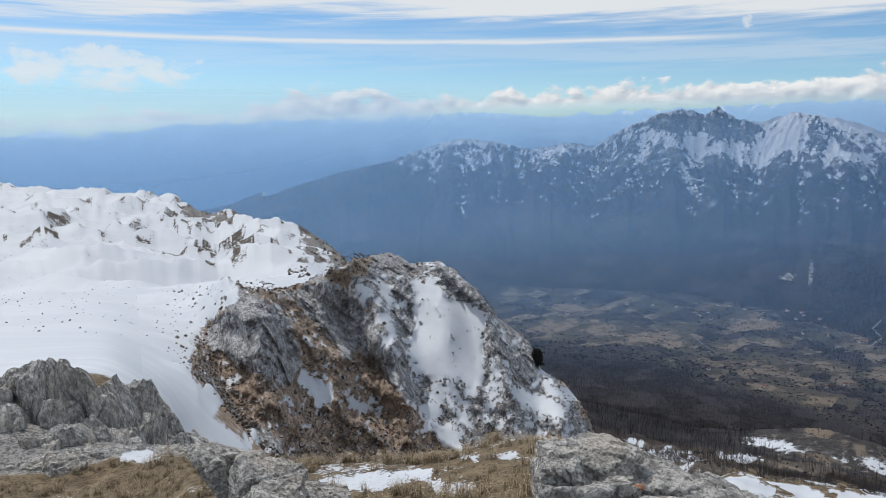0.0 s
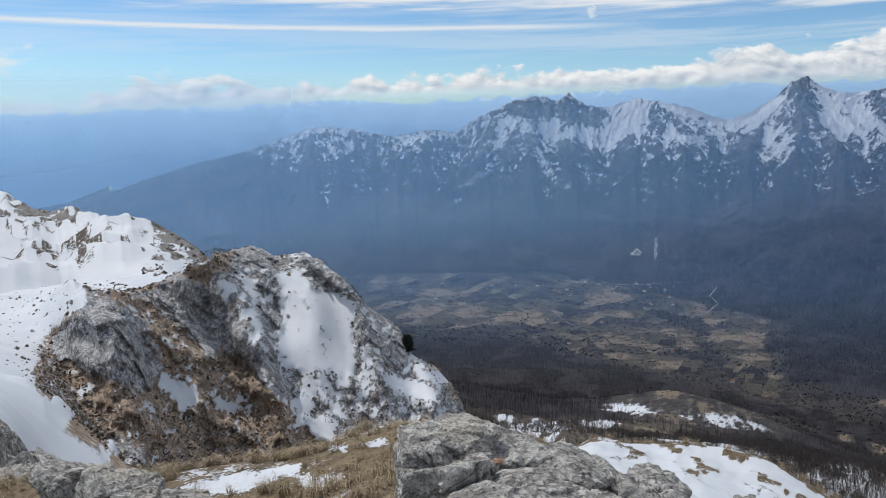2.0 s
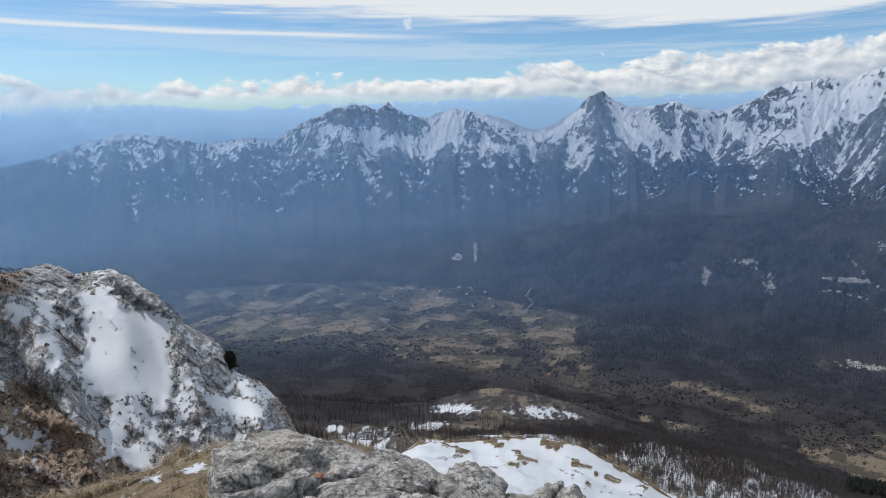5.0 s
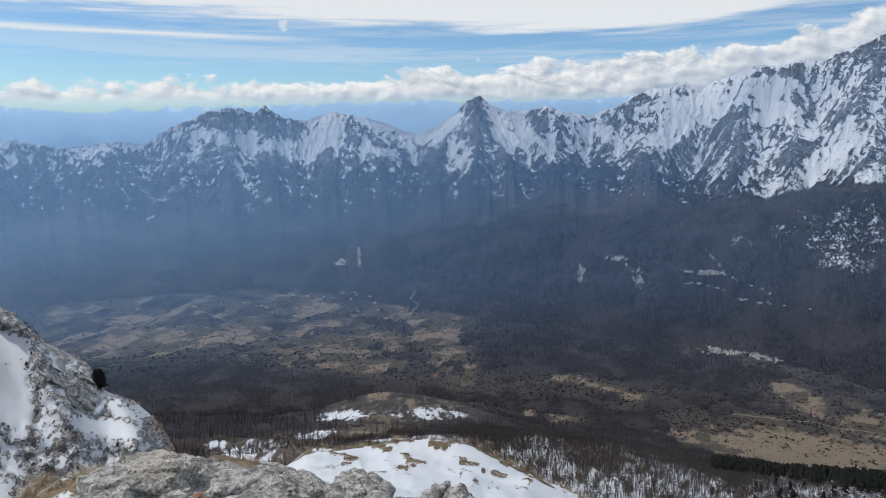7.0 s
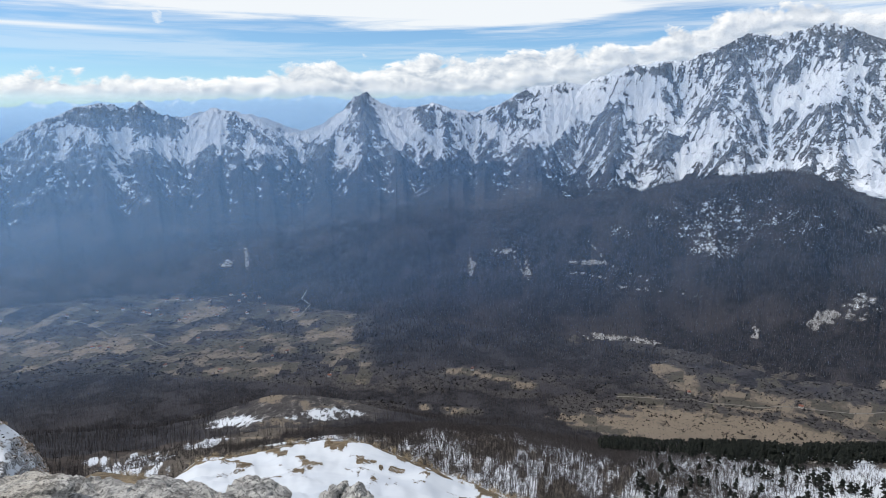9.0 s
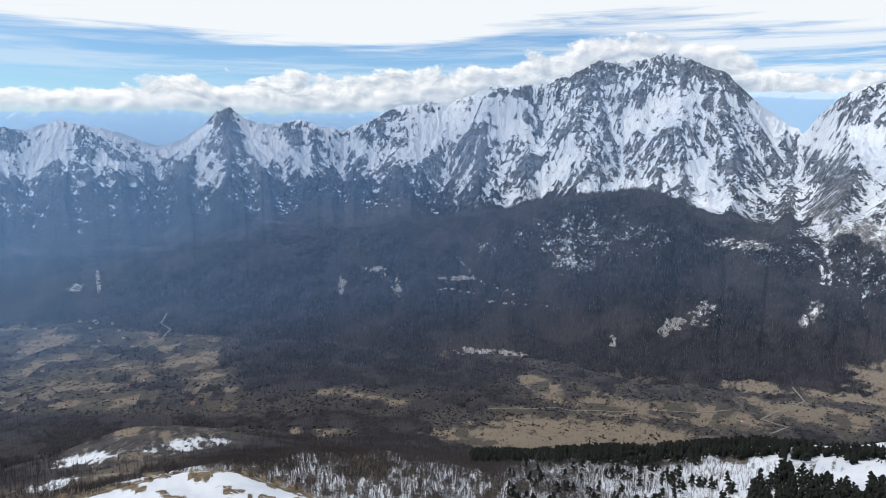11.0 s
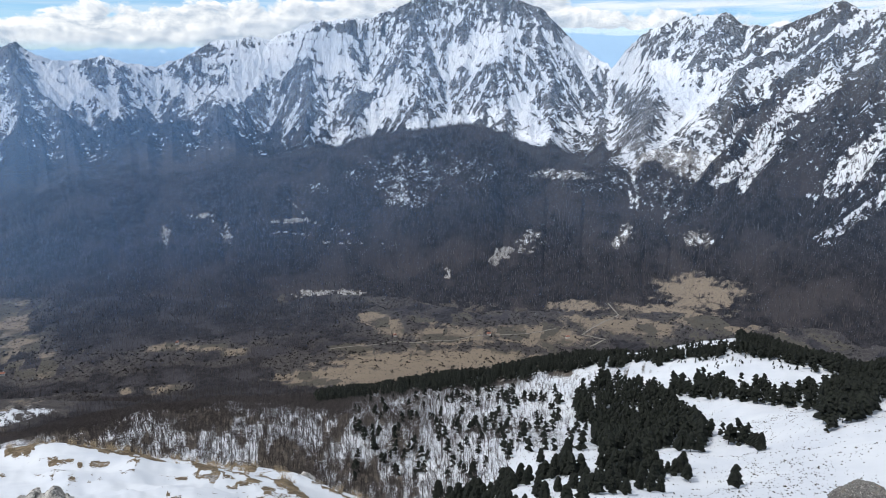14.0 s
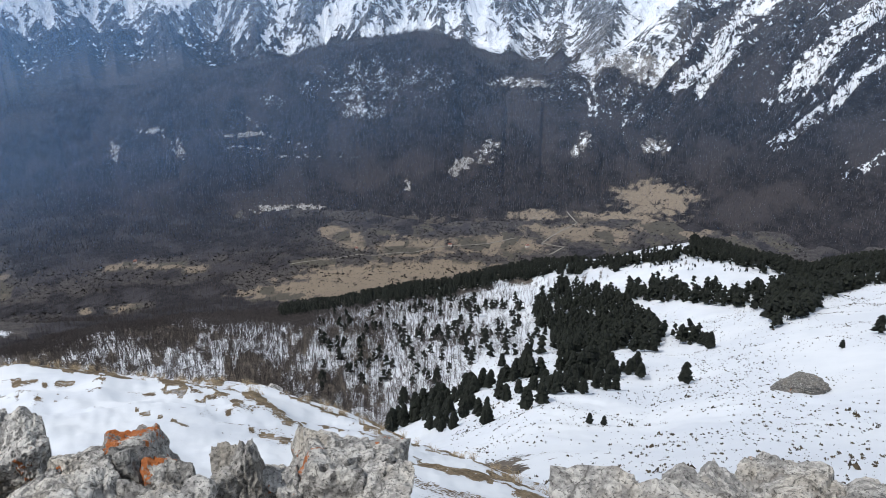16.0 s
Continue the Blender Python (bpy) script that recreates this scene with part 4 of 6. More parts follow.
ledge = fbm(np.radians(HI.bb) * 4200 + 0.3 * HI.z, HI.z * 2.6 + HI.x * 0.4, 85, 4, 251, 0.6)
steep_share = step01(HI.steep, LOW_STEEP, TOP_STEEP)
high_snow = step01(tall, line - 90, line + 200) * (share + 0.10 - 0.34 * steep_share + 0.16 * HI.hollow + 0.16 * HI.hollow_fine + 0.50 * h_small + 0.30 * h_mid + 0.30 * ledge + 0.09 * step01(HI.rr, HI_SKY - 160, HI_SKY - 60))
# snowfields and bare walls of the range: lines of bearing and angle, with a half-width in degrees
FIELDS = [
    (.45, [(16, -1.2), (18.4, -1.1), (20.1, -1.5), (21.7, -2), (23.8, -2.4), (25.6, -1.2)]), (.7, [(24.6, -.9), (25.8, -.3)]), (.35, [(28.4, .2), (30.4, .1)]), (.4, [(28.6, -2), (30.2, -2.3)]),
    (.5, [(33.4, -.8), (36, .4)]), (.6, [(35.9, -2), (36.4, -3.4)]), (.75, [(39.4, .2), (39.8, -1), (41.4, -.9)]), (.55, [(42.8, -1.8), (43.4, -2.4)]), (.5, [(45, .1), (45.8, -.8)]),
    (.9, [(51.4, 1.8), (53.4, 1), (55, 1.4), (55.6, 2.2), (57.6, 2.8), (59, 2.8)]), (.7, [(53, 0), (51.4, -1.4)]), (.5, [(47.4, -.8), (48.4, -1.3)]), (.6, [(58.6, .8), (60.4, 1.1)]),
    (.75, [(64, -.8), (63.4, -2.2), (61.8, -3.4), (59.4, -5)]), (.5, [(65, -3.3), (68.8, -3.1)]), (.3, [(57.8, -3.6), (56.8, -4.9)]), (.3, [(56, -3.2), (55.2, -4.4)]),
    (.4, [(18.4, -3.4), (19.9, -5.5), (20.8, -6)]), (.35, [(15.4, -3.9), (13, -5.6)]),
]
FIELDS += [
    (.8, [(72.2, 3.2), (70.6, 2.3), (68.4, 1.4)]), (.9, [(79, 2.8), (81.4, 1.4), (84.6, .4), (86.4, -1), (88.4, -2.6)]), (.5, [(92.2, .6), (93.6, -1), (95.2, -.6)]),
    (.55, [(74.4, -4), (75.4, -5.6), (75.9, -6.8)]), (.4, [(79.2, -7), (82.4, -5.6)]), (.3, [(92.8, -2.4), (91.8, -5.6), (89, -7.2)]), (.35, [(89.6, -3), (87.8, -5.6)]), (.6, [(77.2, 2.2), (79.4, 2.2)]), (.5, [(73.4, -1.4), (76.4, -4.6)]),
]
WALLS = [
    (.8, [(16.6, -.1), (20.2, 0), (23.4, -.6)]), (.8, [(37.3, 1.9), (37.4, .2), (37.2, -1.2)]), (.5, [(49.4, 2.3), (50.6, 2)]), (.35, [(52.4, 2.5), (53, 2.3)]), (.4, [(55.7, 3.4), (56, 2.8)]), (.35, [(58, 3.9), (60.4, 4)]),
    (.6, [(56.2, .8), (55.4, -.6), (53.4, -2), (50, -3)]), (.7, [(56.6, -.6), (57.2, -2.8)]), (.45, [(60, -2.6), (61.6, -1.9)]), (.45, [(64.4, -2.9), (65.4, -2.4)]), (.45, [(66.6, -2.8), (67.6, -2.5)]),
    (.6, [(64.6, 5.2), (66.8, 5.3)]), (.6, [(71.2, 6), (74.6, 5.4), (76.2, 4)]), (.9, [(78, -1.8), (80.4, -1), (83.6, -2.2)]), (.6, [(76.4, -.6), (74.8, -3)]), (.8, [(90.6, 1), (91.6, -2.3)]), (.6, [(87.2, 1.6), (88.2, 3.8)]),
    (.7, [(95.4, -4.4), (94.4, -7)]), (.6, [(42, .8), (42.3, -.4)]), (.7, [(20.6, -3), (23.6, -4)]), (.6, [(16.8, -2.4), (16.4, -5)]), (.6, [(34.2, -2.6), (32.8, -4.6)]), (.5, [(38.6, -1.6), (39.6, -3.6)]),
]
for wide_of, points in FIELDS:
    high_snow += 0.42 * np.clip(1.4 - off_line(points) / (1.4 * wide_of), 0, 1)
for wide_of, points in WALLS:
    high_snow -= 0.30 * np.clip(1.5 - off_line(points) / wide_of, 0, 1)
# snow in the couloirs reaches far down into the woods
stream = step01(np.log(np.maximum(blur(HI.water, 1), 1)), 6.6, 8.6)
high_snow = np.maximum(high_snow, step01(tall, line - 250, line - 40) * (0.17 + 0.30 * stream + 0.15 * HI.hollow + 0.55 * h_small + 0.2 * ledge) * step01(HI.bb, -6, 2) * (1 - step01(HI.bb, 84, 90)))
# long snow tongues on the eastern wall
tongue = ridged(lean_of, HI.base * 0.12, 170, 4, 145, 0.6)
deep = ridged(lean_of + 40, HI.base * 0.08, 330, 2, 147, 0.5)
low_part = 1 - step01(HI.angle, -9.5, -5.5)
east_foot = np.interp(HI.bearings, [84, 92, 95, 100, 106], [-7.4, -8.4, -11.0, -14.4, -15.2])[:, None]
eastern = step01(HI.bb, 85, 89) * step01(HI.angle + 2.5 * h_mid, east_foot, east_foot + 1.6)
tongues = 0.66 - 0.50 * step01(tongue, 0.55, 1.15) + 0.25 * (1 - step01(HI.bb, 86, 90)) - low_part * (0.12 + 0.55 * (1 - step01(deep, 0.80, 1.12))) + 0.62 * h_small + 0.25 * ledge
high_snow = np.where(HI.bb > 84, high_snow * (1 - eastern) + eastern * tongues, high_snow)
on_high = step01(HI.rr, HI_HIGH - 420, HI_HIGH - 200) * step01(HI.bb, -12, -4) * (1 - on_brow)
on_high = np.where((HI.bb > 48) & (HI.bb < 80), on_high * (HI.rr > HI_BROW + 15), on_high)
on_high = np.maximum(on_high, step01(HI.bb, 79, 83.5) * step01(HI.angle, np.interp(HI.bearings, [80, 86], [-9, -14.5])[:, None], np.interp(HI.bearings, [80, 86], [-7, -11])[:, None]))
HI.snow = np.maximum(HI.snow, on_high * high_snow)
HI.rock = np.maximum(HI.rock, on_high * step01(tall, line - 40, line + 120))
HI.wood -= on_high * step01(tall, line - 60, line + 120)
HI.wood -= 1.4 * HI.meadow
in_trees = step01(HI.bb, 87, 91) * step01(0.35 - HI.meadow, 0, 0.1) * (1 - 0.55 * step01(HI.angle, -4, 1))
HI.rock, HI.wood = HI.rock * (1 - in_trees), np.maximum(HI.wood, in_trees)
# thin snow under the wood on the hill's brow and towards the high wall
for b, e, w, h, k in ((65.2, -7.2, 3.4, 2.0, .36), (64.8, -8.8, 2.0, 1.3, .41), (70, -7.2, 3.0, 1.8, .30), (60.5, -7.6, 1.0, .8, .34), (58, -8.6, 1.0, .7, .30), (82, -7.6, 5.0, 1.2, .30), (86, -9.4, 4, 1.2, .22)):
    HI.snow = np.maximum(HI.snow, sight(b, e, w, h, 2300, 3100, HI) ** 0.5 * (k - 0.04 + 0.22 * h_small + 0.25 * h_mid))
HI.wood, HI.snow, HI.meadow, HI.rock = (np.clip(g, 0, 1) for g in (HI.wood, HI.snow, HI.meadow, HI.rock))
HI.covers = {"wood": HI.wood, "snow": HI.snow, "meadow": HI.meadow, "rock": HI.rock, "parcel": HI.parcel}
SHEET.covers = {"wood": WOOD, "snow": SNOW, "meadow": MEADOW, "rock": ROCK, "parcel": parcel}


# ---- materials ----
def material(name):
    m = bpy.data.materials.new(name)
    m.use_nodes = True
    tree = m.node_tree
    tree.nodes.clear()
    return m, tree


def finish(tree, colour, rough, bump=None, strength=0.5, distance=0.02, specular=0.3, sheen=None):
    node, join, calc, smooth, noise_at, curve, mix, combine = math_chain(tree)
    shader = node("ShaderNodeBsdfPrincipled")
    shader.inputs["Specular IOR Level"].default_value = specular
    if isinstance(colour, tuple):
        shader.inputs["Base Color"].default_value = (*colour, 1)
    else:
        join(colour, shader.inputs["Base Color"])
    if isinstance(rough, (int, float)):
        shader.inputs["Roughness"].default_value = rough
    else:
        join(rough, shader.inputs["Roughness"])
    if bump is not None:
        b = node("ShaderNodeBump")
        b.inputs["Strength"].default_value, b.inputs["Distance"].default_value = strength, distance
        join(bump, b.inputs["Height"])
        join(b.outputs[0], shader.inputs["Normal"])
    out = node("ShaderNodeOutputMaterial")
    join(shader.outputs[0], out.inputs[0])
    return shader


def land_material(name, grain, edge, grass_a, grass_b, rock_a, rock_b, wood_a, wood_b, bump_depth, snow_a=(0.51, 0.545, 0.60), snow_b=(0.59, 0.62, 0.66), crack=0.0, crisp=0.04, patch=0.55):
    """Snow, wood, meadow and rock shared out by the sheet's own attributes; grain: size in metres of the finest marks."""
    m, tree = material(name)
    node, join, calc, smooth, noise_at, curve, mix, combine = math_chain(tree)
    where = node("ShaderNodeNewGeometry").outputs["Position"]

    def given(key):
        return node("ShaderNodeAttribute", attribute_name=key).outputs["Fac"]
    fine = noise_at(where, 1 / grain, 3, 0.58)
    mid = noise_at(where, 0.19 / grain, 5, 0.58, 0.2)
    wide = noise_at(where, 0.03 / grain, 4, 0.55)
    rough_noise = calc("ADD", calc("MULTIPLY", calc("SUBTRACT", fine, 0.5), 1.35 * edge), calc("MULTIPLY", calc("SUBTRACT", mid, 0.5), patch * edge))
    grass = mix(smooth(mid, 0.32, 0.68), grass_a, grass_b)
    grass = mix(calc("MULTIPLY", smooth(fine, 0.54, 0.62), 0.8), grass, tuple(0.30 * c for c in grass_a))
    rock = mix(smooth(calc("ADD", calc("MULTIPLY", fine, 0.6), calc("MULTIPLY", mid, 0.4)), 0.43, 0.55), rock_a, rock_b)
    rock = mix(calc("MULTIPLY", smooth(noise_at(where, 1.7 / grain, 2, 0.5), 0.56, 0.62), 0.7), rock, tuple(0.35 * c for c in rock_a))
    if crack:
        for size, depth in ((crack, 0.7), (0.3 * crack, 0.5)):
            split = node("ShaderNodeTexVoronoi", feature="DISTANCE_TO_EDGE")
            bent = node("ShaderNodeVectorMath", operation="MULTIPLY_ADD")
            join(where, bent.inputs[0])
            bent.inputs[1].default_value = (1 / size, 1 / size, 0.45 / size)
            join(combine(calc("MULTIPLY", mid, 2.2), calc("MULTIPLY", fine, 1.0), 0.0), bent.inputs[2])
            join(bent.outputs[0], split.inputs["Vector"])
            split.inputs["Scale"].default_value = 1.0
            rock = mix(calc("MULTIPLY", calc("SUBTRACT", 1.0, smooth(split.outputs["Distance"], 0.0, 0.11)), depth), rock, tuple(0.28 * c for c in rock_a))
    colour = mix(smooth(calc("ADD", given("rock"), rough_noise), 0.5 - 2 * crisp, 0.5 + 2 * crisp), grass, rock)
    field = mix(smooth(calc("ADD", wide, calc("MULTIPLY", calc("SUBTRACT", given("parcel"), 0.5), 0.45)), 0.46, 0.62), (0.190, 0.156, 0.121), (0.075, 0.069, 0.058))
    field = mix(calc("MULTIPLY", smooth(fine, 0.50, 0.70), 0.5), field, (0.05, 0.042, 0.028))
    colour = mix(smooth(calc("ADD", given("meadow"), rough_noise), 0.40, 0.60), colour, field)
    wood = mix(smooth(fine, 0.35, 0.65), wood_a, wood_b)
    wood = mix(calc("MULTIPLY", smooth(mid, 0.42, 0.62), 0.7), wood, tuple(0.45 * c for c in wood_a))
    wood = mix(calc("MULTIPLY", smooth(wide, 0.47, 0.6), 0.55), wood, tuple(1.5 * c for c in wood_b))
    colour = mix(smooth(calc("ADD", given("wood"), rough_noise), 0.42, 0.58), colour, wood)
    white = mix(smooth(calc("ADD", calc("MULTIPLY", mid, 0.2), calc("MULTIPLY", wide, 0.8)), 0.36, 0.64), snow_a, snow_b)
    mask = smooth(calc("ADD", given("snow"), calc("MULTIPLY", rough_noise, smooth(given("snow"), 0.02, 0.25))), 0.5 - crisp, 0.5 + crisp)
    colour = mix(mask, colour, white)
    bump = calc("MULTIPLY", calc("ADD", calc("MULTIPLY", fine, 0.6), mid), calc("SUBTRACT", 1.0, calc("MULTIPLY", mask, 0.88)))
    finish(tree, colour, calc("SUBTRACT", 0.92, calc("MULTIPLY", mask, 0.25)), bump, 0.9, bump_depth, 0.15)
    return m


near_land = land_material("summit turf, rock and snow", 0.05, 0.85, (0.10, 0.076, 0.050), (0.21, 0.162, 0.105), (0.13, 0.128, 0.125), (0.32, 0.31, 0.30), (0.05, 0.04, 0.03), (0.08, 0.06, 0.045), 0.05, patch=0.9)
crag_land = land_material("crag of limestone, dead grass and snow", 0.42, 0.62, (0.17, 0.130, 0.102), (0.44, 0.345, 0.27), (0.20, 0.202, 0.21), (0.54, 0.545, 0.56), (0.03, 0.026, 0.022), (0.05, 0.04, 0.034), 0.35, crack=3.4, crisp=0.02, patch=0.9)
slope_land = land_material("snow slope with scrub and stones", 1.6, 0.55, (0.078, 0.067, 0.057), (0.125, 0.108, 0.090), (0.14, 0.135, 0.13), (0.26, 0.25, 0.24), (0.030, 0.024, 0.022), (0.052, 0.042, 0.036), 0.5, crisp=0.02)
hill_land = land_material("leafless woods, pale outcrops and thin snow of the hill", 5.0, 1.1, (0.060, 0.052, 0.046), (0.10, 0.088, 0.075), (0.15, 0.14, 0.13), (0.34, 0.33, 0.32), (0.014, 0.013, 0.016), (0.034, 0.030, 0.031), 4.0, (0.62, 0.65, 0.70), (0.76, 0.78, 0.80), crisp=0.015)
valley_land = land_material("valley meadows and leafless woods", 2.6, 1.0, (0.042, 0.039, 0.041), (0.078, 0.072, 0.070), (0.13, 0.125, 0.12), (0.24, 0.23, 0.22), (0.018, 0.018, 0.022), (0.040, 0.038, 0.043), 4.0)
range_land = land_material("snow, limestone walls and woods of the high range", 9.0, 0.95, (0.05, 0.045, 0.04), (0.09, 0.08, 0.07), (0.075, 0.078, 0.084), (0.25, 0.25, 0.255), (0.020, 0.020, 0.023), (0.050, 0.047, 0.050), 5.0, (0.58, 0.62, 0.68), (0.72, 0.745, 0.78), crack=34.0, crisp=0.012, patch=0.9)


def far_hills():
    """Hills so far off that haze is nearly all that is seen; it is painted here as glowing colour."""
    m, tree = material("far hills with haze painted as glow")
    node, join, calc, smooth, noise_at, curve, mix, combine = math_chain(tree)
    where = node("ShaderNodeNewGeometry").outputs["Position"]
    z = node("ShaderNodeSeparateXYZ")
    join(where, z.inputs[0])
    # blue haze painted into the emission, paler with height
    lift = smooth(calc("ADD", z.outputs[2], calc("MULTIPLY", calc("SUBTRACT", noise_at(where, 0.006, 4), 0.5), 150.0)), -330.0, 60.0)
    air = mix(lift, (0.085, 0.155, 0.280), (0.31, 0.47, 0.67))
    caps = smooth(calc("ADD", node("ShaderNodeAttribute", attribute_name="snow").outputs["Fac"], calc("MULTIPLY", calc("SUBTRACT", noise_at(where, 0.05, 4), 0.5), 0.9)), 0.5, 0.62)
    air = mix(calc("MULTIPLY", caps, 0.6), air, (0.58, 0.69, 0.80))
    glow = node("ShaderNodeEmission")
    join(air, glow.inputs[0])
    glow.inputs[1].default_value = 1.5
    out = node("ShaderNodeOutputMaterial")
    join(glow.outputs[0], out.inputs[0])
    return m


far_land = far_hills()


# ---- the sheet, cut where one landform ends ----
SHEET.x, SHEET.y, SHEET.z = MX, MY, SURF


def landform(name, label, category, inside, mat, smooth_shade, on=SHEET, stride=1):
    """A piece of a sheet: the cells where inside is true; stride: distances left out between two rows of it."""
    cols = np.arange(0, on.z.shape[1], stride)
    grids = [g[:, cols] for g in (on.x, on.y, on.z)]
    inside = inside[:, cols]
    nb, nr = inside.shape
    ii, jj = np.nonzero(inside[:-1, :-1])
    quads = np.stack([ii * nr + jj, ii * nr + jj + 1, (ii + 1) * nr + jj + 1, (ii + 1) * nr + jj], 1)
    used, flat_index = np.unique(quads, return_inverse=True)
    mesh = bpy.data.meshes.new(name)
    mesh.vertices.add(len(used))
    co = np.stack([g.ravel()[used] for g in grids], 1)
    mesh.vertices.foreach_set("co", co.ravel())
    mesh.loops.add(len(flat_index.ravel()))
    mesh.loops.foreach_set("vertex_index", flat_index.ravel().astype(np.int32)[::1])
    mesh.polygons.add(len(quads))
    mesh.polygons.foreach_set("loop_start", np.arange(0, 4 * len(quads), 4, dtype=np.int32))
    mesh.polygons.foreach_set("use_smooth", np.full(len(quads), smooth_shade))
    for key, grid in on.covers.items():
        mesh.attributes.new(key, "FLOAT", "POINT").data.foreach_set("value", grid[:, cols].ravel()[used].astype(np.float32))
    mesh.materials.append(mat)
    mesh.update(calc_edges=True)
    mesh.validate()
    mesh.flip_normals()
    return tagged(new(name, mesh), label, category, kind="structure")


z_summit = RR < 40
z_crag = (RR >= 40) & (RR < 300) & (BB > -24) & (BB < 14.5)
z_snow = (RR >= 40) & (RR < KNOT_R[:, 11:12]) & (BB <= 2) & ~z_crag
z_slope = (RR >= 40) & (RR < KNOT_R[:, 11:12]) & (BB > 2) & ~z_crag
z_valley = (RR >= KNOT_R[:, 11:12]) & (RR < KNOT_R[:, 15:16] + 10)
z_far = RR >= SKY_R + 110
z_hill = HI.rr < HI_BROW + 40
landform("ground", "summit ground of dead grass, stones and old snow", "ground", z_summit, near_land, True)
landform("rock_crag", "steep limestone crag with brown grass and snow gullies", "crag", z_crag, crag_land, True)
landform("snow_plateau", "wide rolling snowfield with a rocky rim", "snowfield", z_snow, slope_land, True, stride=2)
landform("mountainside", "snowy slope with scrub below the summit", "slope", z_slope, slope_land, True, stride=3)
landform("valley", "valley floor with meadows, hedges and leafless woods", "valley", z_valley, valley_land, True)
landform("wooded_hill", "hillside of leafless woods with pale outcrops", "hill", z_hill, hill_land, True, HI)
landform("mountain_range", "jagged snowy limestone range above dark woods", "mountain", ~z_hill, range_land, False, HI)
landform("backdrop", "distant hills on the horizon in painted, glowing blue haze", "backdrop", z_far, far_land, True)
# ---- air: curved sheets added round the camera to imitate distance haze ----
def haze_veil(distance, share, tint, top=None, b0=-44, b1=117, soft=420.0, side=0.0):
    """An added see-through sheet round the eye that imitates distance haze: it thins out towards the ground, its upper
    edge and, over side degrees, its eastern end.
    """
    m, tree = material("added haze sheet")
    node, join, calc, smooth, noise_at, curve, mix, combine = math_chain(tree)
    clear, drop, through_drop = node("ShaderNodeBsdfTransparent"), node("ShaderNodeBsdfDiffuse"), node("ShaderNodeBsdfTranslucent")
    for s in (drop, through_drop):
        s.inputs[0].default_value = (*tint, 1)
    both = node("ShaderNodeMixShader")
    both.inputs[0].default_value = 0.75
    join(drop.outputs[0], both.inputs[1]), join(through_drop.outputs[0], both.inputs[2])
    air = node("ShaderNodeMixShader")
    join(calc("MULTIPLY", node("ShaderNodeAttribute", attribute_name="haze_share").outputs["Fac"], share), air.inputs[0])
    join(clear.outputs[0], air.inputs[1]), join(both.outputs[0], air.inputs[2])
    out = node("ShaderNodeOutputMaterial")
    join(air.outputs[0], out.inputs[0])
    bs, levels = np.arange(b0, b1 + 0.1, 0.7), np.linspace(0, 1, 26) ** 1.5
    x, y = distance * np.sin(np.radians(bs)), distance * np.cos(np.radians(bs))
    foot = np.convolve(np.pad(height_at(x, y), 9, mode="edge"), np.ones(19) / 19, "valid") - 25
    # upper edge follows the skyline as seen from the eye
    crest_of = np.tan(np.radians(np.maximum(along(SKYLINE, bs)[0], along(HORIZON, bs)[0]) + 1.6)) * distance
    top = (crest_of if top is None else top) if distance < 4600 else np.tan(np.radians(along(HORIZON, bs)[0])) * distance + 120
    roof = np.maximum(foot + 60, top)
    top = np.broadcast_to(np.asarray(top, float), bs.shape)[:, None]
    z = foot[:, None] + (roof - foot)[:, None] * levels[None, :]
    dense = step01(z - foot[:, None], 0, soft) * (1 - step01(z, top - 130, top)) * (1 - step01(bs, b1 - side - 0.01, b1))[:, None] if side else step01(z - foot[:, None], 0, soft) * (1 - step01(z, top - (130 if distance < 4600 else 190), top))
    # haze strength set by bearing to suit the view
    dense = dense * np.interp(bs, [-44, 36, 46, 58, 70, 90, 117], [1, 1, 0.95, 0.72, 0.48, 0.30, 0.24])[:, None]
    nz = len(levels)
    verts = np.stack([np.repeat(x, nz), np.repeat(y, nz), z.ravel()], 1)
    faces = [(i * nz + k, (i + 1) * nz + k, (i + 1) * nz + k + 1, i * nz + k + 1) for i in range(len(bs) - 1) for k in range(nz - 1)]
    mesh = bpy.data.meshes.new("haze_sheet")
    mesh.from_pydata(verts.tolist(), [], faces)
    mesh.polygons.foreach_set("use_smooth", np.full(len(faces), True))
    mesh.attributes.new("haze_share", "FLOAT", "POINT").data.foreach_set("value", dense.ravel().astype(np.float32))
    mesh.materials.append(m)
    return tagged(new("haze_sheet", mesh), "see-through sheet added to imitate blue distance haze", "mist", "mist over the valley", "stuff")


HAZE_TINT = (0.34, 0.615, 1.0)
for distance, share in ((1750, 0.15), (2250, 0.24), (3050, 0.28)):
    haze_veil(distance, share, HAZE_TINT, soft=230.0)
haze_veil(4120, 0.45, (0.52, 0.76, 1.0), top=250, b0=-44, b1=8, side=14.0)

# ---- trees, scrub and grass ----
def leafless_bark():
    m, tree = material("grey leafless bark and twigs")
    node, join, calc, smooth, noise_at, curve, mix, combine = math_chain(tree)
    island = node("ShaderNodeNewGeometry")
    n = noise_at(island.outputs["Position"], 0.02, 3)
    colour = mix(island.outputs["Random Per Island"], (0.030, 0.027, 0.029), (0.165, 0.148, 0.142))
    finish(tree, mix(calc("MULTIPLY", n, 0.5), colour, (0.038, 0.031, 0.032)), 0.9, specular=0.1)
    return m


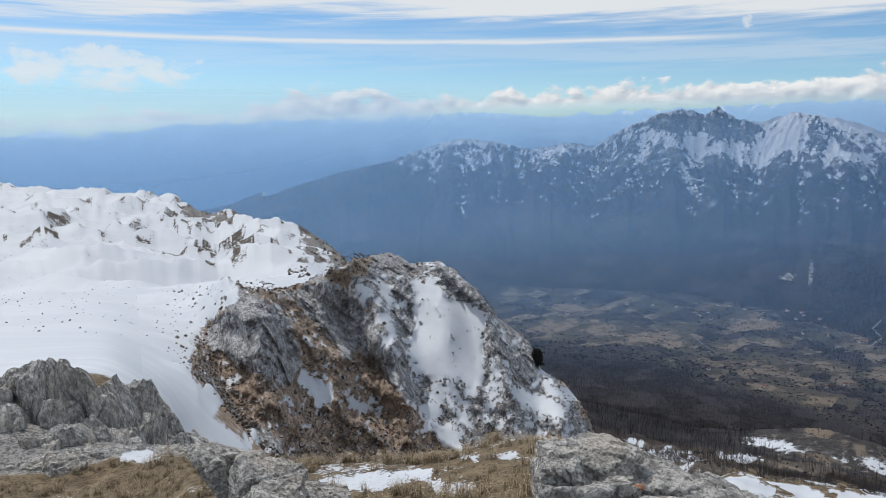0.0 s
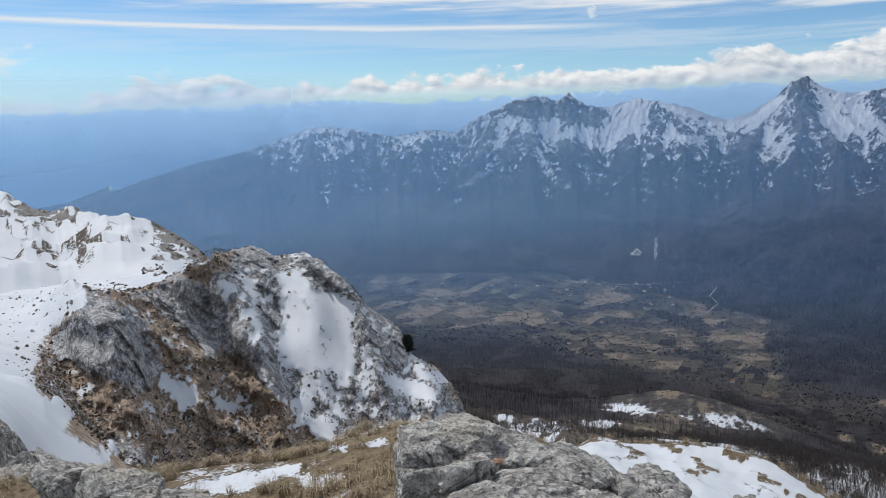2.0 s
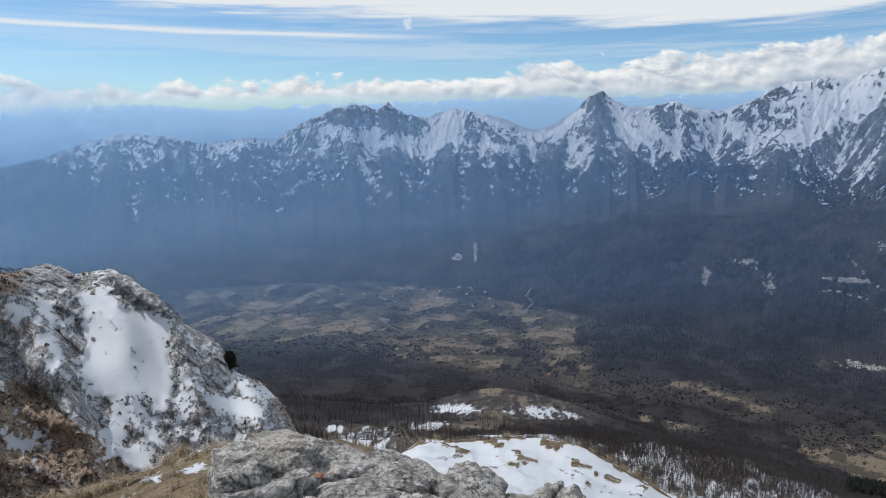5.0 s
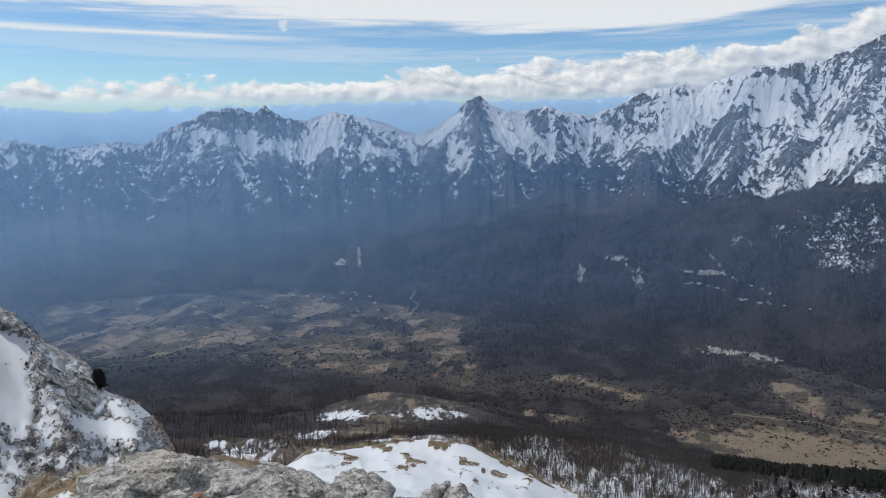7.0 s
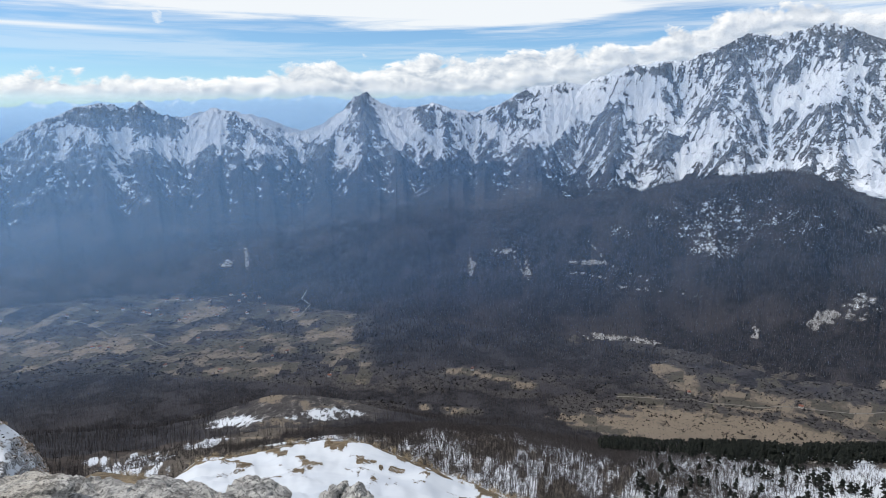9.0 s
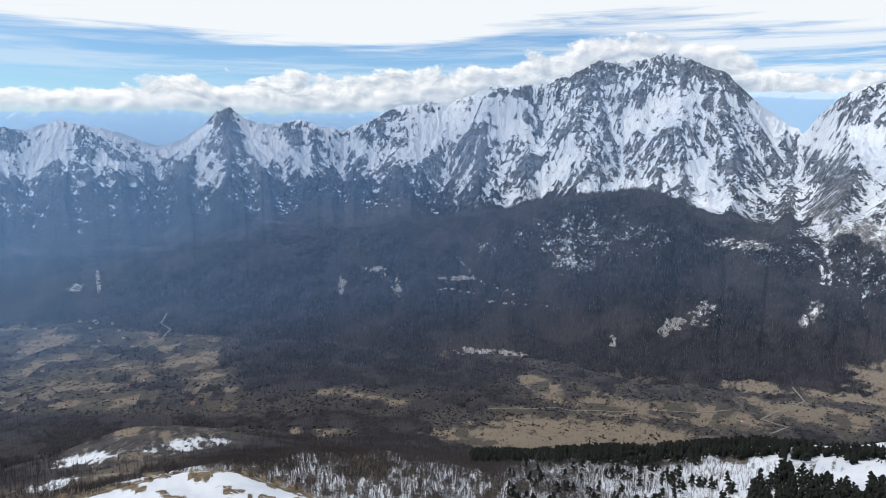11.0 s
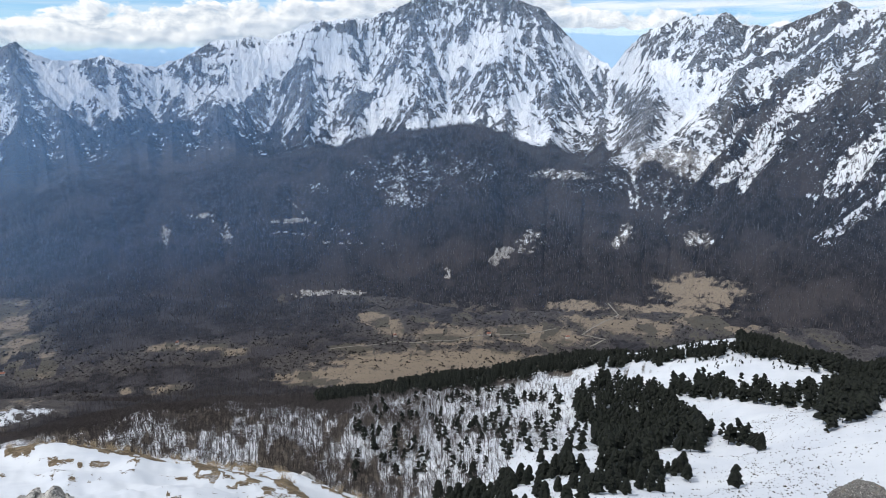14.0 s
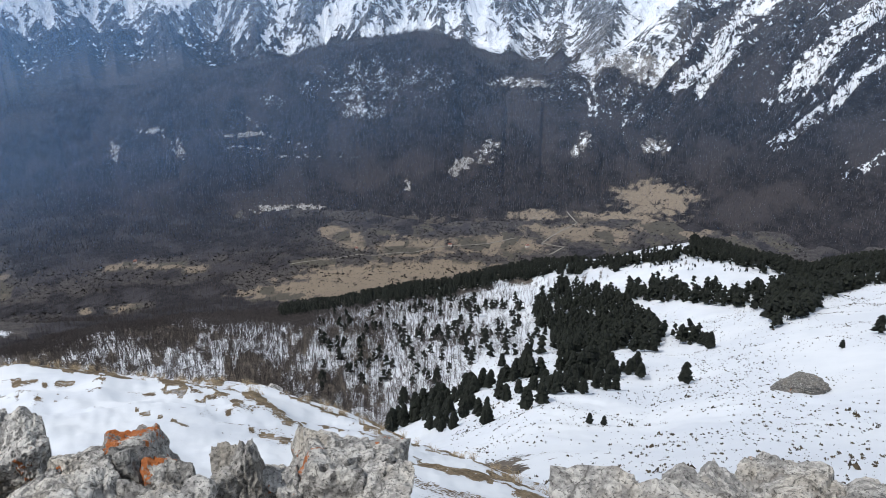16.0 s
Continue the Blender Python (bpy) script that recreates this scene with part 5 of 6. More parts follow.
def needles(name, dark, light):
    m, tree = material(name)
    node, join, calc, smooth, noise_at, curve, mix, combine = math_chain(tree)
    island = node("ShaderNodeNewGeometry")
    colour = mix(island.outputs["Random Per Island"], dark, light)
    colour = mix(calc("MULTIPLY", smooth(noise_at(island.outputs["Position"], 1.3, 3), 0.4, 0.7), 0.4), colour, dark)
    finish(tree, colour, 0.75, specular=0.15)
    return m


bark = leafless_bark()
hedge_twigs = needles("dark hedge twigs", (0.012, 0.012, 0.013), (0.050, 0.045, 0.042))
pine_needles = needles("dark pine needles", (0.006, 0.008, 0.007), (0.015, 0.018, 0.013))
scrub_leaves = needles("dark dwarf scrub", (0.035, 0.030, 0.021), (0.115, 0.090, 0.058))
straw = needles("dead straw-coloured grass", (0.15, 0.112, 0.070), (0.46, 0.375, 0.255))


def mesh_of(name, verts, faces, mat, smooth_shade=False):
    mesh = bpy.data.meshes.new(name)
    mesh.from_pydata(verts, [], faces)
    mesh.materials.append(mat)
    if smooth_shade:
        mesh.polygons.foreach_set("use_smooth", np.full(len(faces), True))
    mesh.update()
    return mesh


def tri_mesh(name, v, mat):
    """A mesh of loose triangles from an array n x 3 x 3."""
    mesh = bpy.data.meshes.new(name)
    n = len(v)
    mesh.vertices.add(3 * n)
    mesh.vertices.foreach_set("co", v.reshape(-1).astype(np.float32))
    mesh.loops.add(3 * n)
    mesh.loops.foreach_set("vertex_index", np.arange(3 * n, dtype=np.int32))
    mesh.polygons.add(n)
    mesh.polygons.foreach_set("loop_start", np.arange(0, 3 * n, 3, dtype=np.int32))
    mesh.materials.append(mat)
    mesh.update(calc_edges=True)
    return mesh


def bare_tree(rng, branches, girth, spread=1.0):
    """Triangles of one leafless tree of height 1: a three-sided tapering trunk and thin rising limbs."""
    out = []
    ring = [(girth * math.cos(a), girth * math.sin(a), 0) for a in (0.3, 2.4, 4.5)]
    top = (rng.uniform(-.04, .04), rng.uniform(-.04, .04), 1.0)
    for k in range(3):
        out.append((ring[k], ring[(k + 1) % 3], top))
    for k in range(branches):
        z0 = rng.uniform(0.28, 0.85)
        a, reach = rng.uniform(0, 6.28), spread * rng.uniform(0.10, 0.24) * (1.15 - 0.6 * z0)
        tip = (reach * math.cos(a), reach * math.sin(a), z0 + rng.uniform(0.12, 0.30))
        w = girth * 0.8
        out.append(((0, 0, z0 - w), (0.3 * w, 0.3 * w, z0 + w), tip))
    return np.array(out)


def needle_tree(rng, tufts, slim=0.22):
    """Triangles of one pine of height 1: bare lower trunk, an uneven crown of tufts."""
    out = []
    for k in range(3):
        a, b = 2.1 * k, 2.1 * (k + 1)
        out.append(((.022 * math.cos(a), .022 * math.sin(a), 0), (.022 * math.cos(b), .022 * math.sin(b), 0), (0, 0, .8)))
    for k in range(tufts):
        z = 0.20 + 0.78 * (k + rng.uniform(0, 1)) / tufts
        wide = slim * (1.05 - z) ** 0.62 * rng.uniform(0.55, 1.15)
        a = rng.uniform(0, 6.28)
        cx, cy = wide * 0.75 * math.cos(a), wide * 0.75 * math.sin(a)
        s = rng.uniform(0.07, 0.125) * (1.25 - 0.5 * z) * (1.35 if tufts < 20 else 1.0)
        apex = (cx * 0.75, cy * 0.75, z + s * 0.9)
        base = [(cx + s * 1.35 * math.cos(a + t), cy + s * 1.35 * math.sin(a + t), z - s * rng.uniform(0.1, 0.6)) for t in (0.2, 1.9, 3.3, 4.9)]
        for i in range(4):
            out.append((base[i], base[(i + 1) % 4], apex))
        out.append((base[0], base[1], base[2]))
    return np.array(out)


def scatter(kinds, x, y, tall, rng, lean=0.0):
    """Stand copies of the kinds (triangle arrays of height 1) at plan points on the ground; returns all triangles."""
    z = height_at(x, y)
    pieces = []
    pick = rng.integers(0, len(kinds), len(x))
    turn = rng.uniform(0, 2 * np.pi, len(x))
    for k, tris in enumerate(kinds):
        sel = np.nonzero(pick == k)[0]
        c, s, h = np.cos(turn[sel]), np.sin(turn[sel]), tall[sel]
        v = np.broadcast_to(tris[None], (len(sel),) + tris.shape).copy()
        vx, vy = v[..., 0].copy(), v[..., 1].copy()
        v[..., 0] = (vx * c[:, None, None] - vy * s[:, None, None]) * h[:, None, None] + x[sel][:, None, None]
        v[..., 1] = (vx * s[:, None, None] + vy * c[:, None, None]) * h[:, None, None] + y[sel][:, None, None]
        v[..., 2] = v[..., 2] * h[:, None, None] * 1.0 + (z[sel] - 0.02 * h)[:, None, None]
        pieces.append(v.reshape(-1, 3, 3))
    return np.concatenate(pieces)


def sown(rng, b0, b1, r0, r1, count):
    """Plan points spread evenly over a sector."""
    b = np.radians(rng.uniform(b0, b1, count))
    r = np.sqrt(rng.uniform(r0 * r0, r1 * r1, count))
    return r * np.sin(b), r * np.cos(b)


def cover_at(key, x, y):
    """A cover under plan points, from the two sheets."""
    r, b = np.hypot(x, y), np.degrees(np.arctan2(x, y))
    i = np.clip(np.searchsorted(BEARINGS, b) - 1, 0, len(BEARINGS) - 2)
    j = np.clip(np.searchsorted(REACH, r) - 1, 0, len(REACH) - 2)
    k, f, g = place_on_range(b, r)
    return np.where((g > 6) & (g < len(HI_SHARE) - 2), HI.covers[key][k, np.clip(g.astype(int), 0, len(HI_SHARE) - 2)], SHEET.covers[key][i, j])


def polar_of(x, y):
    r = np.hypot(x, y)
    return np.degrees(np.arctan2(x, y)), np.degrees(np.arctan2(height_at(x, y) - EYE, r)), r


def belt(b, e, points, above, below):
    """True near a line of (bearing, angle) points, from below it to above it."""
    p = np.array(points)
    mid = np.interp(b, p[:, 0], p[:, 1])
    return (b > p[0, 0]) & (b < p[-1, 0]) & (e < mid + above) & (e > mid - below)


def stuff(name, tris, mat, label, category):
    return tagged(new(name, tri_mesh(name, tris, mat)), label, category, kind="stuff")


def pine_ground(b, e, r, u):
    """Where the pines stand; u: a random share for each point."""
    n = 0.25 * np.sin(b * 1.7) + 0.2 * np.sin(b * 4.1 + 1)
    ridge = belt(b, e, [(57, -25.5), (63, -24.6), (71, -24.0), (78, -22.4), (86, -20.9), (91.5, -19.5)], np.interp(b, [80, 86], [0.6, 0.15]), 0.45 + 0.6 * n) & (r > 720)
    clump = (((b - 84.6) / 5.2) ** 2 + ((e + 26.0 + 0.16 * (b - 84.6)) / 2.9) ** 2 < 1.05 + 0.5 * n) & (r > 380)
    fringe = belt(b, e, [(66.3, -34.4), (73, -32.8), (79, -31.1), (87, -29.4)], 0.9 + n, 0.5)
    shelf = belt(b, e, [(87, -23.0), (92, -22.6), (97.5, -22.2)], 0.5 + n, 0.7)
    tail = belt(b, e, [(88, -26.3), (94.4, -26.1)], 0.4, 0.3) & (u < 0.6)
    east = belt(b, e, [(97.8, -24.4), (100.2, -22.9), (103, -20.2), (107, -18.5)], 3.2, 0.2) & (r > 330)
    behind = belt(b, e, [(91.5, -19.4), (97, -19.8), (101, -19.9), (107, -18.8)], 0.9, 0.4) & (r > 700)
    loose = (b > 60) & (b < 82) & (e > -31.5) & (e < -24.5) & (u < 0.09) & (r > 350)
    young = (b > 85) & (b < 99) & (e > -21.2) & (e < -19) & (u < 0.2) & (r > 700)
    return ridge | clump | fringe | shelf | tail | east | behind | loose, young


rng = np.random.default_rng(7)
far_bare = [bare_tree(random.Random(k), 5, 0.024) for k in range(8)]
near_bare = [bare_tree(random.Random(40 + k), 9, 0.024, 1.9) for k in range(10)]
# snowy ridge under the cliff: single trunks against the snow
x, y = sown(rng, 14, 82, 330, 760, 64000)
b, e, r = polar_of(x, y)
u = rng.uniform(0, 1, len(x))
pines, _ = pine_ground(b, e, r, u)
keep = ~pines & (u < np.interp(b, [14, 30, 40, 58, 66, 75, 82], [0.10, 0.25, 0.80, 0.78, 0.7, 0.35, 0.05])) & ~((b > 74) & (r < 420))
x, y, u = x[keep], y[keep], u[keep]
stuff("leafless_wood", scatter(near_bare, x, y, 4.5 + 4.0 * rng.uniform(0, 1, len(x)), rng), bark, "leafless grey beech trees standing in snow", "trees")
# dark woods between the cliff and the valley
x, y = sown(rng, -6, 64, 640, 2100, 38000)
wood_here = cover_at("wood", x, y)
keep = (wood_here > 0.45) | (rng.uniform(0, 1, len(x)) < 0.02)
x, y = x[keep], y[keep]
stuff("valley_wood", scatter(far_bare, x, y, 8 + 6 * rng.uniform(0, 1, len(x)), rng), bark, "dark leafless woods on the valley side", "trees")
# woods of the opposite hill
x, y = sown(rng, 28, 112, 2050, 3100, 30000)
keep = (cover_at("wood", x, y) > 0.5)
x, y = x[keep], y[keep]
small_bare = [bare_tree(random.Random(80 + k), 4, 0.075) for k in range(6)]
stuff("hillside_wood", scatter(small_bare, x, y, 10 + 6 * rng.uniform(0, 1, len(x)), rng), bark, "dark leafless woods of the opposite hill", "trees")
# pines: far ones together, the nearest each on its own
pine_far = [needle_tree(random.Random(200 + k), 9, 0.30) for k in range(8)]
pine_near = [needle_tree(random.Random(300 + k), 90, 0.30) for k in range(6)]
x, y = sown(rng, 56, 107.5, 310, 1000, 19000)
b, e, r = polar_of(x, y)
u = rng.uniform(0, 1, len(x))
pines, young = pine_ground(b, e, r, u)
thin = rng.uniform(0, 1, len(x)) < np.interp(r, [300, 500, 1000], [0.8, 0.75, 0.62])
take = (pines & thin) | young
tall = np.where(pines, rng.uniform(8, 13.5, len(x)), rng.uniform(2, 4.5, len(x)))
far_off = take & (r > 395)
stuff("pine_wood", scatter(pine_far, x[far_off], y[far_off], tall[far_off], rng), pine_needles, "dark green pine wood on the snowy ridge", "trees")


def pine_thing(kind, px, py, h, label, group):
    """One pine: trunk and crown under an empty at its foot."""
    tris = kind
    root = tagged(new("pine_tree"), label, "pine tree", group)
    root.location = (px, py, float(height_at(px, py)))
    for name, part_tris, mat in (("trunk", tris[:3], bark), ("crown", tris[3:], pine_needles)):
        ob = new(name, tri_mesh(name, part_tris * h, mat))
        ob.parent = root
    return root


near_ones = np.nonzero(take & (r <= 395))[0][:90]
grown = []
for n, i in enumerate(near_ones):
    if n < 6:
        grown.append(pine_thing(pine_near[n], x[i], y[i], 11.0, "dark green pine at the edge of the snow slope", "pines at the edge of the snow"))
    else:
        size = tall[i] / 11.0
        m = pose(x[i], y[i], float(height_at(x[i], y[i])), 0, 0, 137.5 * n)
        ob = copy_thing(grown[n % 6], m)
        ob.scale = (size, size, size)
for bb, rr, h in ((92.6, 268, 9.5), (105.6, 330, 9.0), (80.3, 290, 5.5), (81.5, 300, 4.0), (103.5, 300, 4.0), (86.2, 170, 3.0), (84.9, 168, 3.4)):
    pine_thing(pine_near[int(bb) % 6], rr * math.sin(radians(bb)), rr * math.cos(radians(bb)), h, "single pine standing on open snow", "pines on the snow slope")
for bb, rr, h in ((8.0, 186, 5.5), (7.7, 186, 4.2)):
    pine_thing(pine_near[int(bb * 3) % 6], rr * math.sin(radians(bb)), rr * math.cos(radians(bb)), h, "dark spruce clinging to the snowy crag", "spruces on the crag")

edge_rng = np.random.default_rng(19)
ex, ey = sown(edge_rng, 69, 90, 150, 330, 2600)
eb, ee, er = polar_of(ex, ey)
on_edge = np.nonzero(belt(eb, ee, [(69.5, -35.0), (75.4, -34.1), (79.5, -32.8), (82.5, -31.7), (89.5, -29.9)], 1.5, 0.15))[0][:80]
for n, i in enumerate(on_edge):
    ob = copy_thing(grown[n % 6], pose(ex[i], ey[i], float(height_at(ex[i], ey[i])), 0, 0, 101.0 * n))
    size = edge_rng.uniform(0.45, 0.85)
    ob.scale = (size, size, size)

# scrub on the snow: low tufts of three to five triangles
def scrub_tuft(rng_, n):
    out = []
    for k in range(n):
        a = rng_.uniform(0, 6.28)
        w = rng_.uniform(0.25, 0.5)
        t = rng_.uniform(0, 6.28)
        ox, oy = 0.35 * math.cos(t), 0.35 * math.sin(t)
        out.append(((ox + w * math.cos(a), oy + w * math.sin(a), 0), (ox + w * math.cos(a + 2.2), oy + w * math.sin(a + 2.2), rng_.uniform(0, .35)), (ox + 0.8 * w * math.cos(a + 1), oy + 0.8 * w * math.sin(a + 1), rng_.uniform(.3, .75))))
    return np.array(out)


# hedges and thickets on the valley floor
x, y = sown(rng, 0, 100, 1560, 2950, 90000)
hedge = fbm(x, y, 70, 3, 301)
m_here = cover_at("meadow", x, y)
keep = (cover_at("wood", x, y) < 0.6) & (((np.abs(hedge) < 0.07) & (m_here > 0.3)) | ((m_here <= 0.5) & (rng.uniform(0, 1, len(x)) < 0.75)) | (rng.uniform(0, 1, len(x)) < 0.09))
x, y = x[keep], y[keep]
bushy = [scrub_tuft(random.Random(120 + k), 5) for k in range(6)]
stuff("hedges", scatter(bushy, x, y, 2.0 + 5.0 * rng.uniform(0, 1, len(x)) ** 2, rng), hedge_twigs, "leafless hedges and thickets between meadows", "hedges")

x, y = sown(rng, 16, 80, 800, 1900, 30000)
keep = (cover_at("meadow", x, y) > 0.35) & (rng.uniform(0, 1, len(x)) < np.clip(0.35 + 1.1 * fbm(x, y, 40, 3, 303), 0.06, 1))
stuff("meadow_bushes", scatter(bushy, x[keep], y[keep], 0.9 + 2.6 * rng.uniform(0, 1, keep.sum()) ** 2, rng), hedge_twigs, "leafless bushes dotted over brown meadows", "bushes")

tufts = [scrub_tuft(random.Random(400 + k), 6) for k in range(6)]
x, y = sown(rng, 72, 108, 60, 640, 44000)
b, e, r = polar_of(x, y)
patchy = fbm(x, y, 45, 3, 311)
keep = (patchy + rng.uniform(-0.5, 0.5, len(x)) > 0.10) & (cover_at("snow", x, y) > 0.3)
stuff("slope_scrub", scatter(tufts, x[keep], y[keep], (0.10 + 0.6 * rng.uniform(0, 1, keep.sum()) ** 2.2) * np.where(rng.uniform(0, 1, keep.sum()) < 0.04, 2.2, 1.0), rng), scrub_leaves, "low dark scrub poking through the snow", "scrub")
x, y = sown(rng, -37, -8, 110, 1100, 14000)
patchy = fbm(x, y, 120, 3, 313)
keep = patchy + rng.uniform(-0.4, 0.4, len(x)) > 0.25
stuff("plateau_scrub", scatter(tufts, x[keep], y[keep], rng.uniform(0.10, 0.42, keep.sum()), rng), scrub_leaves, "dwarf scrub scattered over the snowfield", "scrub")
x, y = sown(rng, -19, 13, 95, 212, 9000)
s_here, k_here = cover_at("snow", x, y), cover_at("rock", x, y)
keep = (s_here < 0.62) & (rng.uniform(0, 1, len(x)) < 0.9 - 0.6 * k_here)
stuff("crag_tussocks", scatter(tufts, x[keep], y[keep], rng.uniform(0.15, 0.5, keep.sum()), rng), scrub_leaves, "brown tussocks and dwarf scrub on the crag", "scrub")


# loose stones and frost-split blocks lying on the crag
def split_block(rng_):
    """A small angular block of eight triangles."""
    ring = [(0.5 * math.cos(k * 1.571 + rng_.uniform(-.4, .4)) * rng_.uniform(.7, 1.2), 0.5 * math.sin(k * 1.571 + rng_.uniform(-.4, .4)) * rng_.uniform(.7, 1.2), rng_.uniform(-.1, .25)) for k in range(4)]
    top, foot = (rng_.uniform(-.25, .25), rng_.uniform(-.25, .25), rng_.uniform(.35, .7)), (0, 0, -.4)
    return np.array([(ring[k], ring[(k + 1) % 4], top) for k in range(4)] + [(ring[(k + 1) % 4], ring[k], foot) for k in range(4)])


def strewn(choose, sizes, seed):
    """Blocks on random cells of the sheet, where choose gives the chance."""
    g = np.random.default_rng(seed)
    ci, cj = np.nonzero(g.uniform(0, 1, choose.shape) < choose)
    ci, cj = np.clip(ci, 0, choose.shape[0] - 2), np.clip(cj, 0, choose.shape[1] - 2)
    u, v = g.uniform(0, 1, len(ci)), g.uniform(0, 1, len(ci))
    at = [(f[ci, cj] * (1 - u) + f[ci + 1, cj] * u) * (1 - v) + (f[ci, cj + 1] * (1 - u) + f[ci + 1, cj + 1] * u) * v for f in (MX, MY, SURF)]
    size, turn = sizes[0] * (sizes[1] / sizes[0]) ** (g.uniform(0, 1, len(ci)) ** 2.2), g.uniform(0, 6.28, len(ci))
    kinds_ = np.array([split_block(random.Random(700 + k)) for k in range(12)])[g.integers(0, 12, len(ci))]
    c, n = np.cos(turn)[:, None, None], np.sin(turn)[:, None, None]
    w = kinds_ * size[:, None, None, None]
    out = np.stack([w[..., 0] * c - w[..., 1] * n + at[0][:, None, None], w[..., 0] * n + w[..., 1] * c + at[1][:, None, None], w[..., 2] + at[2][:, None, None]], -1)
    return out.reshape(-1, 3, 3)


def scree_stone():
    m, tree = material("frost-split grey and brown stones")
    node, join, calc, smooth, noise_at, curve, mix, combine = math_chain(tree)
    island = node("ShaderNodeNewGeometry")
    pick_of = island.outputs["Random Per Island"]
    colour = mix(smooth(pick_of, 0.0, 0.6), (0.045, 0.036, 0.030), (0.31, 0.245, 0.195))
    colour = mix(smooth(pick_of, 0.62, 0.66), colour, (0.38, 0.38, 0.385))
    finish(tree, mix(smooth(noise_at(island.outputs["Position"], 4.0, 3), 0.5, 0.6), colour, (0.07, 0.066, 0.062)), 0.9, specular=0.2)
    return m


chance = on_crag * (0.30 * (SNOW < 0.5) * np.clip(1.1 - 1.5 * ROCK, 0.04, 1) + 0.07 * (SNOW >= 0.4) * (SNOW < 0.7) * step01(BB, -9, -4) + 0.03 * ((SNOW >= 0.5) & (BB < -14)))
stuff("scree", strewn(chance * (RR > 100) * (RR < 225), (0.28, 1.5), 811), scree_stone(), "loose brown and grey stones on the crag", "scree")
chance = ((RR > 150) & (RR < 1000) & (BB < -7) & (BB > -38)) * 0.35 * step01(ROCK, 0.25, 0.6)
stuff("rim_stones", strewn(chance * (on_crag < 0.1), (0.5, 3.0), 813), scree_stone(), "dark stones breaking through the snowfield's rim", "stones")


# dead grass of the summit
def grass_tussock(rng_, blades):
    out = []
    for k in range(blades):
        a, lean, h = rng_.uniform(0, 6.28), rng_.uniform(0.15, 0.95), rng_.uniform(0.55, 1.0)
        bx, by = rng_.uniform(-.22, .22), rng_.uniform(-.22, .22)
        dx, dy = math.cos(a), math.sin(a)
        w = 0.016
        kx, ky, kz = bx + dx * lean * 0.35, by + dy * lean * 0.35, h * 0.72
        tx, ty, tz = bx + dx * lean, by + dy * lean, h * (1.0 - 0.55 * lean)
        p0, p1 = (bx - dy * w, by + dx * w, -0.05), (bx + dy * w, by - dx * w, -0.05)
        out += [(p0, p1, (kx, ky, kz)), ((kx - dy * w * .7, ky + dx * w * .7, kz), (kx + dy * w * .7, ky - dx * w * .7, kz), (tx, ty, tz))]
    return np.array(out)


tussocks = [grass_tussock(random.Random(500 + k), 38) for k in range(7)]
x, y = sown(rng, -40, 26, 3.2, 11.2, 2600)
keep = (cover_at("snow", x, y) < 0.42) & (fbm(x, y, 1.1, 3, 321) + rng.uniform(-.25, .25, len(x)) > -0.08)
x, y = x[keep], y[keep]
gx, gy = sown(rng, 18, 82, 8, 24, 5000)
gb_, ge_, gr_ = polar_of(gx, gy)
on_rim = (np.abs(gr_ - np.interp(gb_, BEARINGS, KNOT_R[:, 4]) + 1.2) < 2.6) & (cover_at("snow", gx, gy) < 0.45)
x, y = np.append(x, gx[on_rim][:260]), np.append(y, gy[on_rim][:260])
for gb, gr, gn in ((38.0, 3.1, 16), (40.0, 2.9, 12), (36.5, 3.0, 10), (101.5, 2.75, 26), (99.5, 2.6, 16), (104, 2.7, 12), (94, 2.4, 6)):
    a = rng.uniform(0, 6.28, gn)
    q = rng.uniform(0, 0.16, gn)
    x = np.append(x, gr * math.sin(radians(gb)) + q * np.cos(a))
    y = np.append(y, gr * math.cos(radians(gb)) + q * np.sin(a))
stuff("dead_grass", scatter(tussocks, x, y, rng.uniform(0.11, 0.25, len(x)), rng), straw, "tussocks of straw-coloured dead grass", "grass")
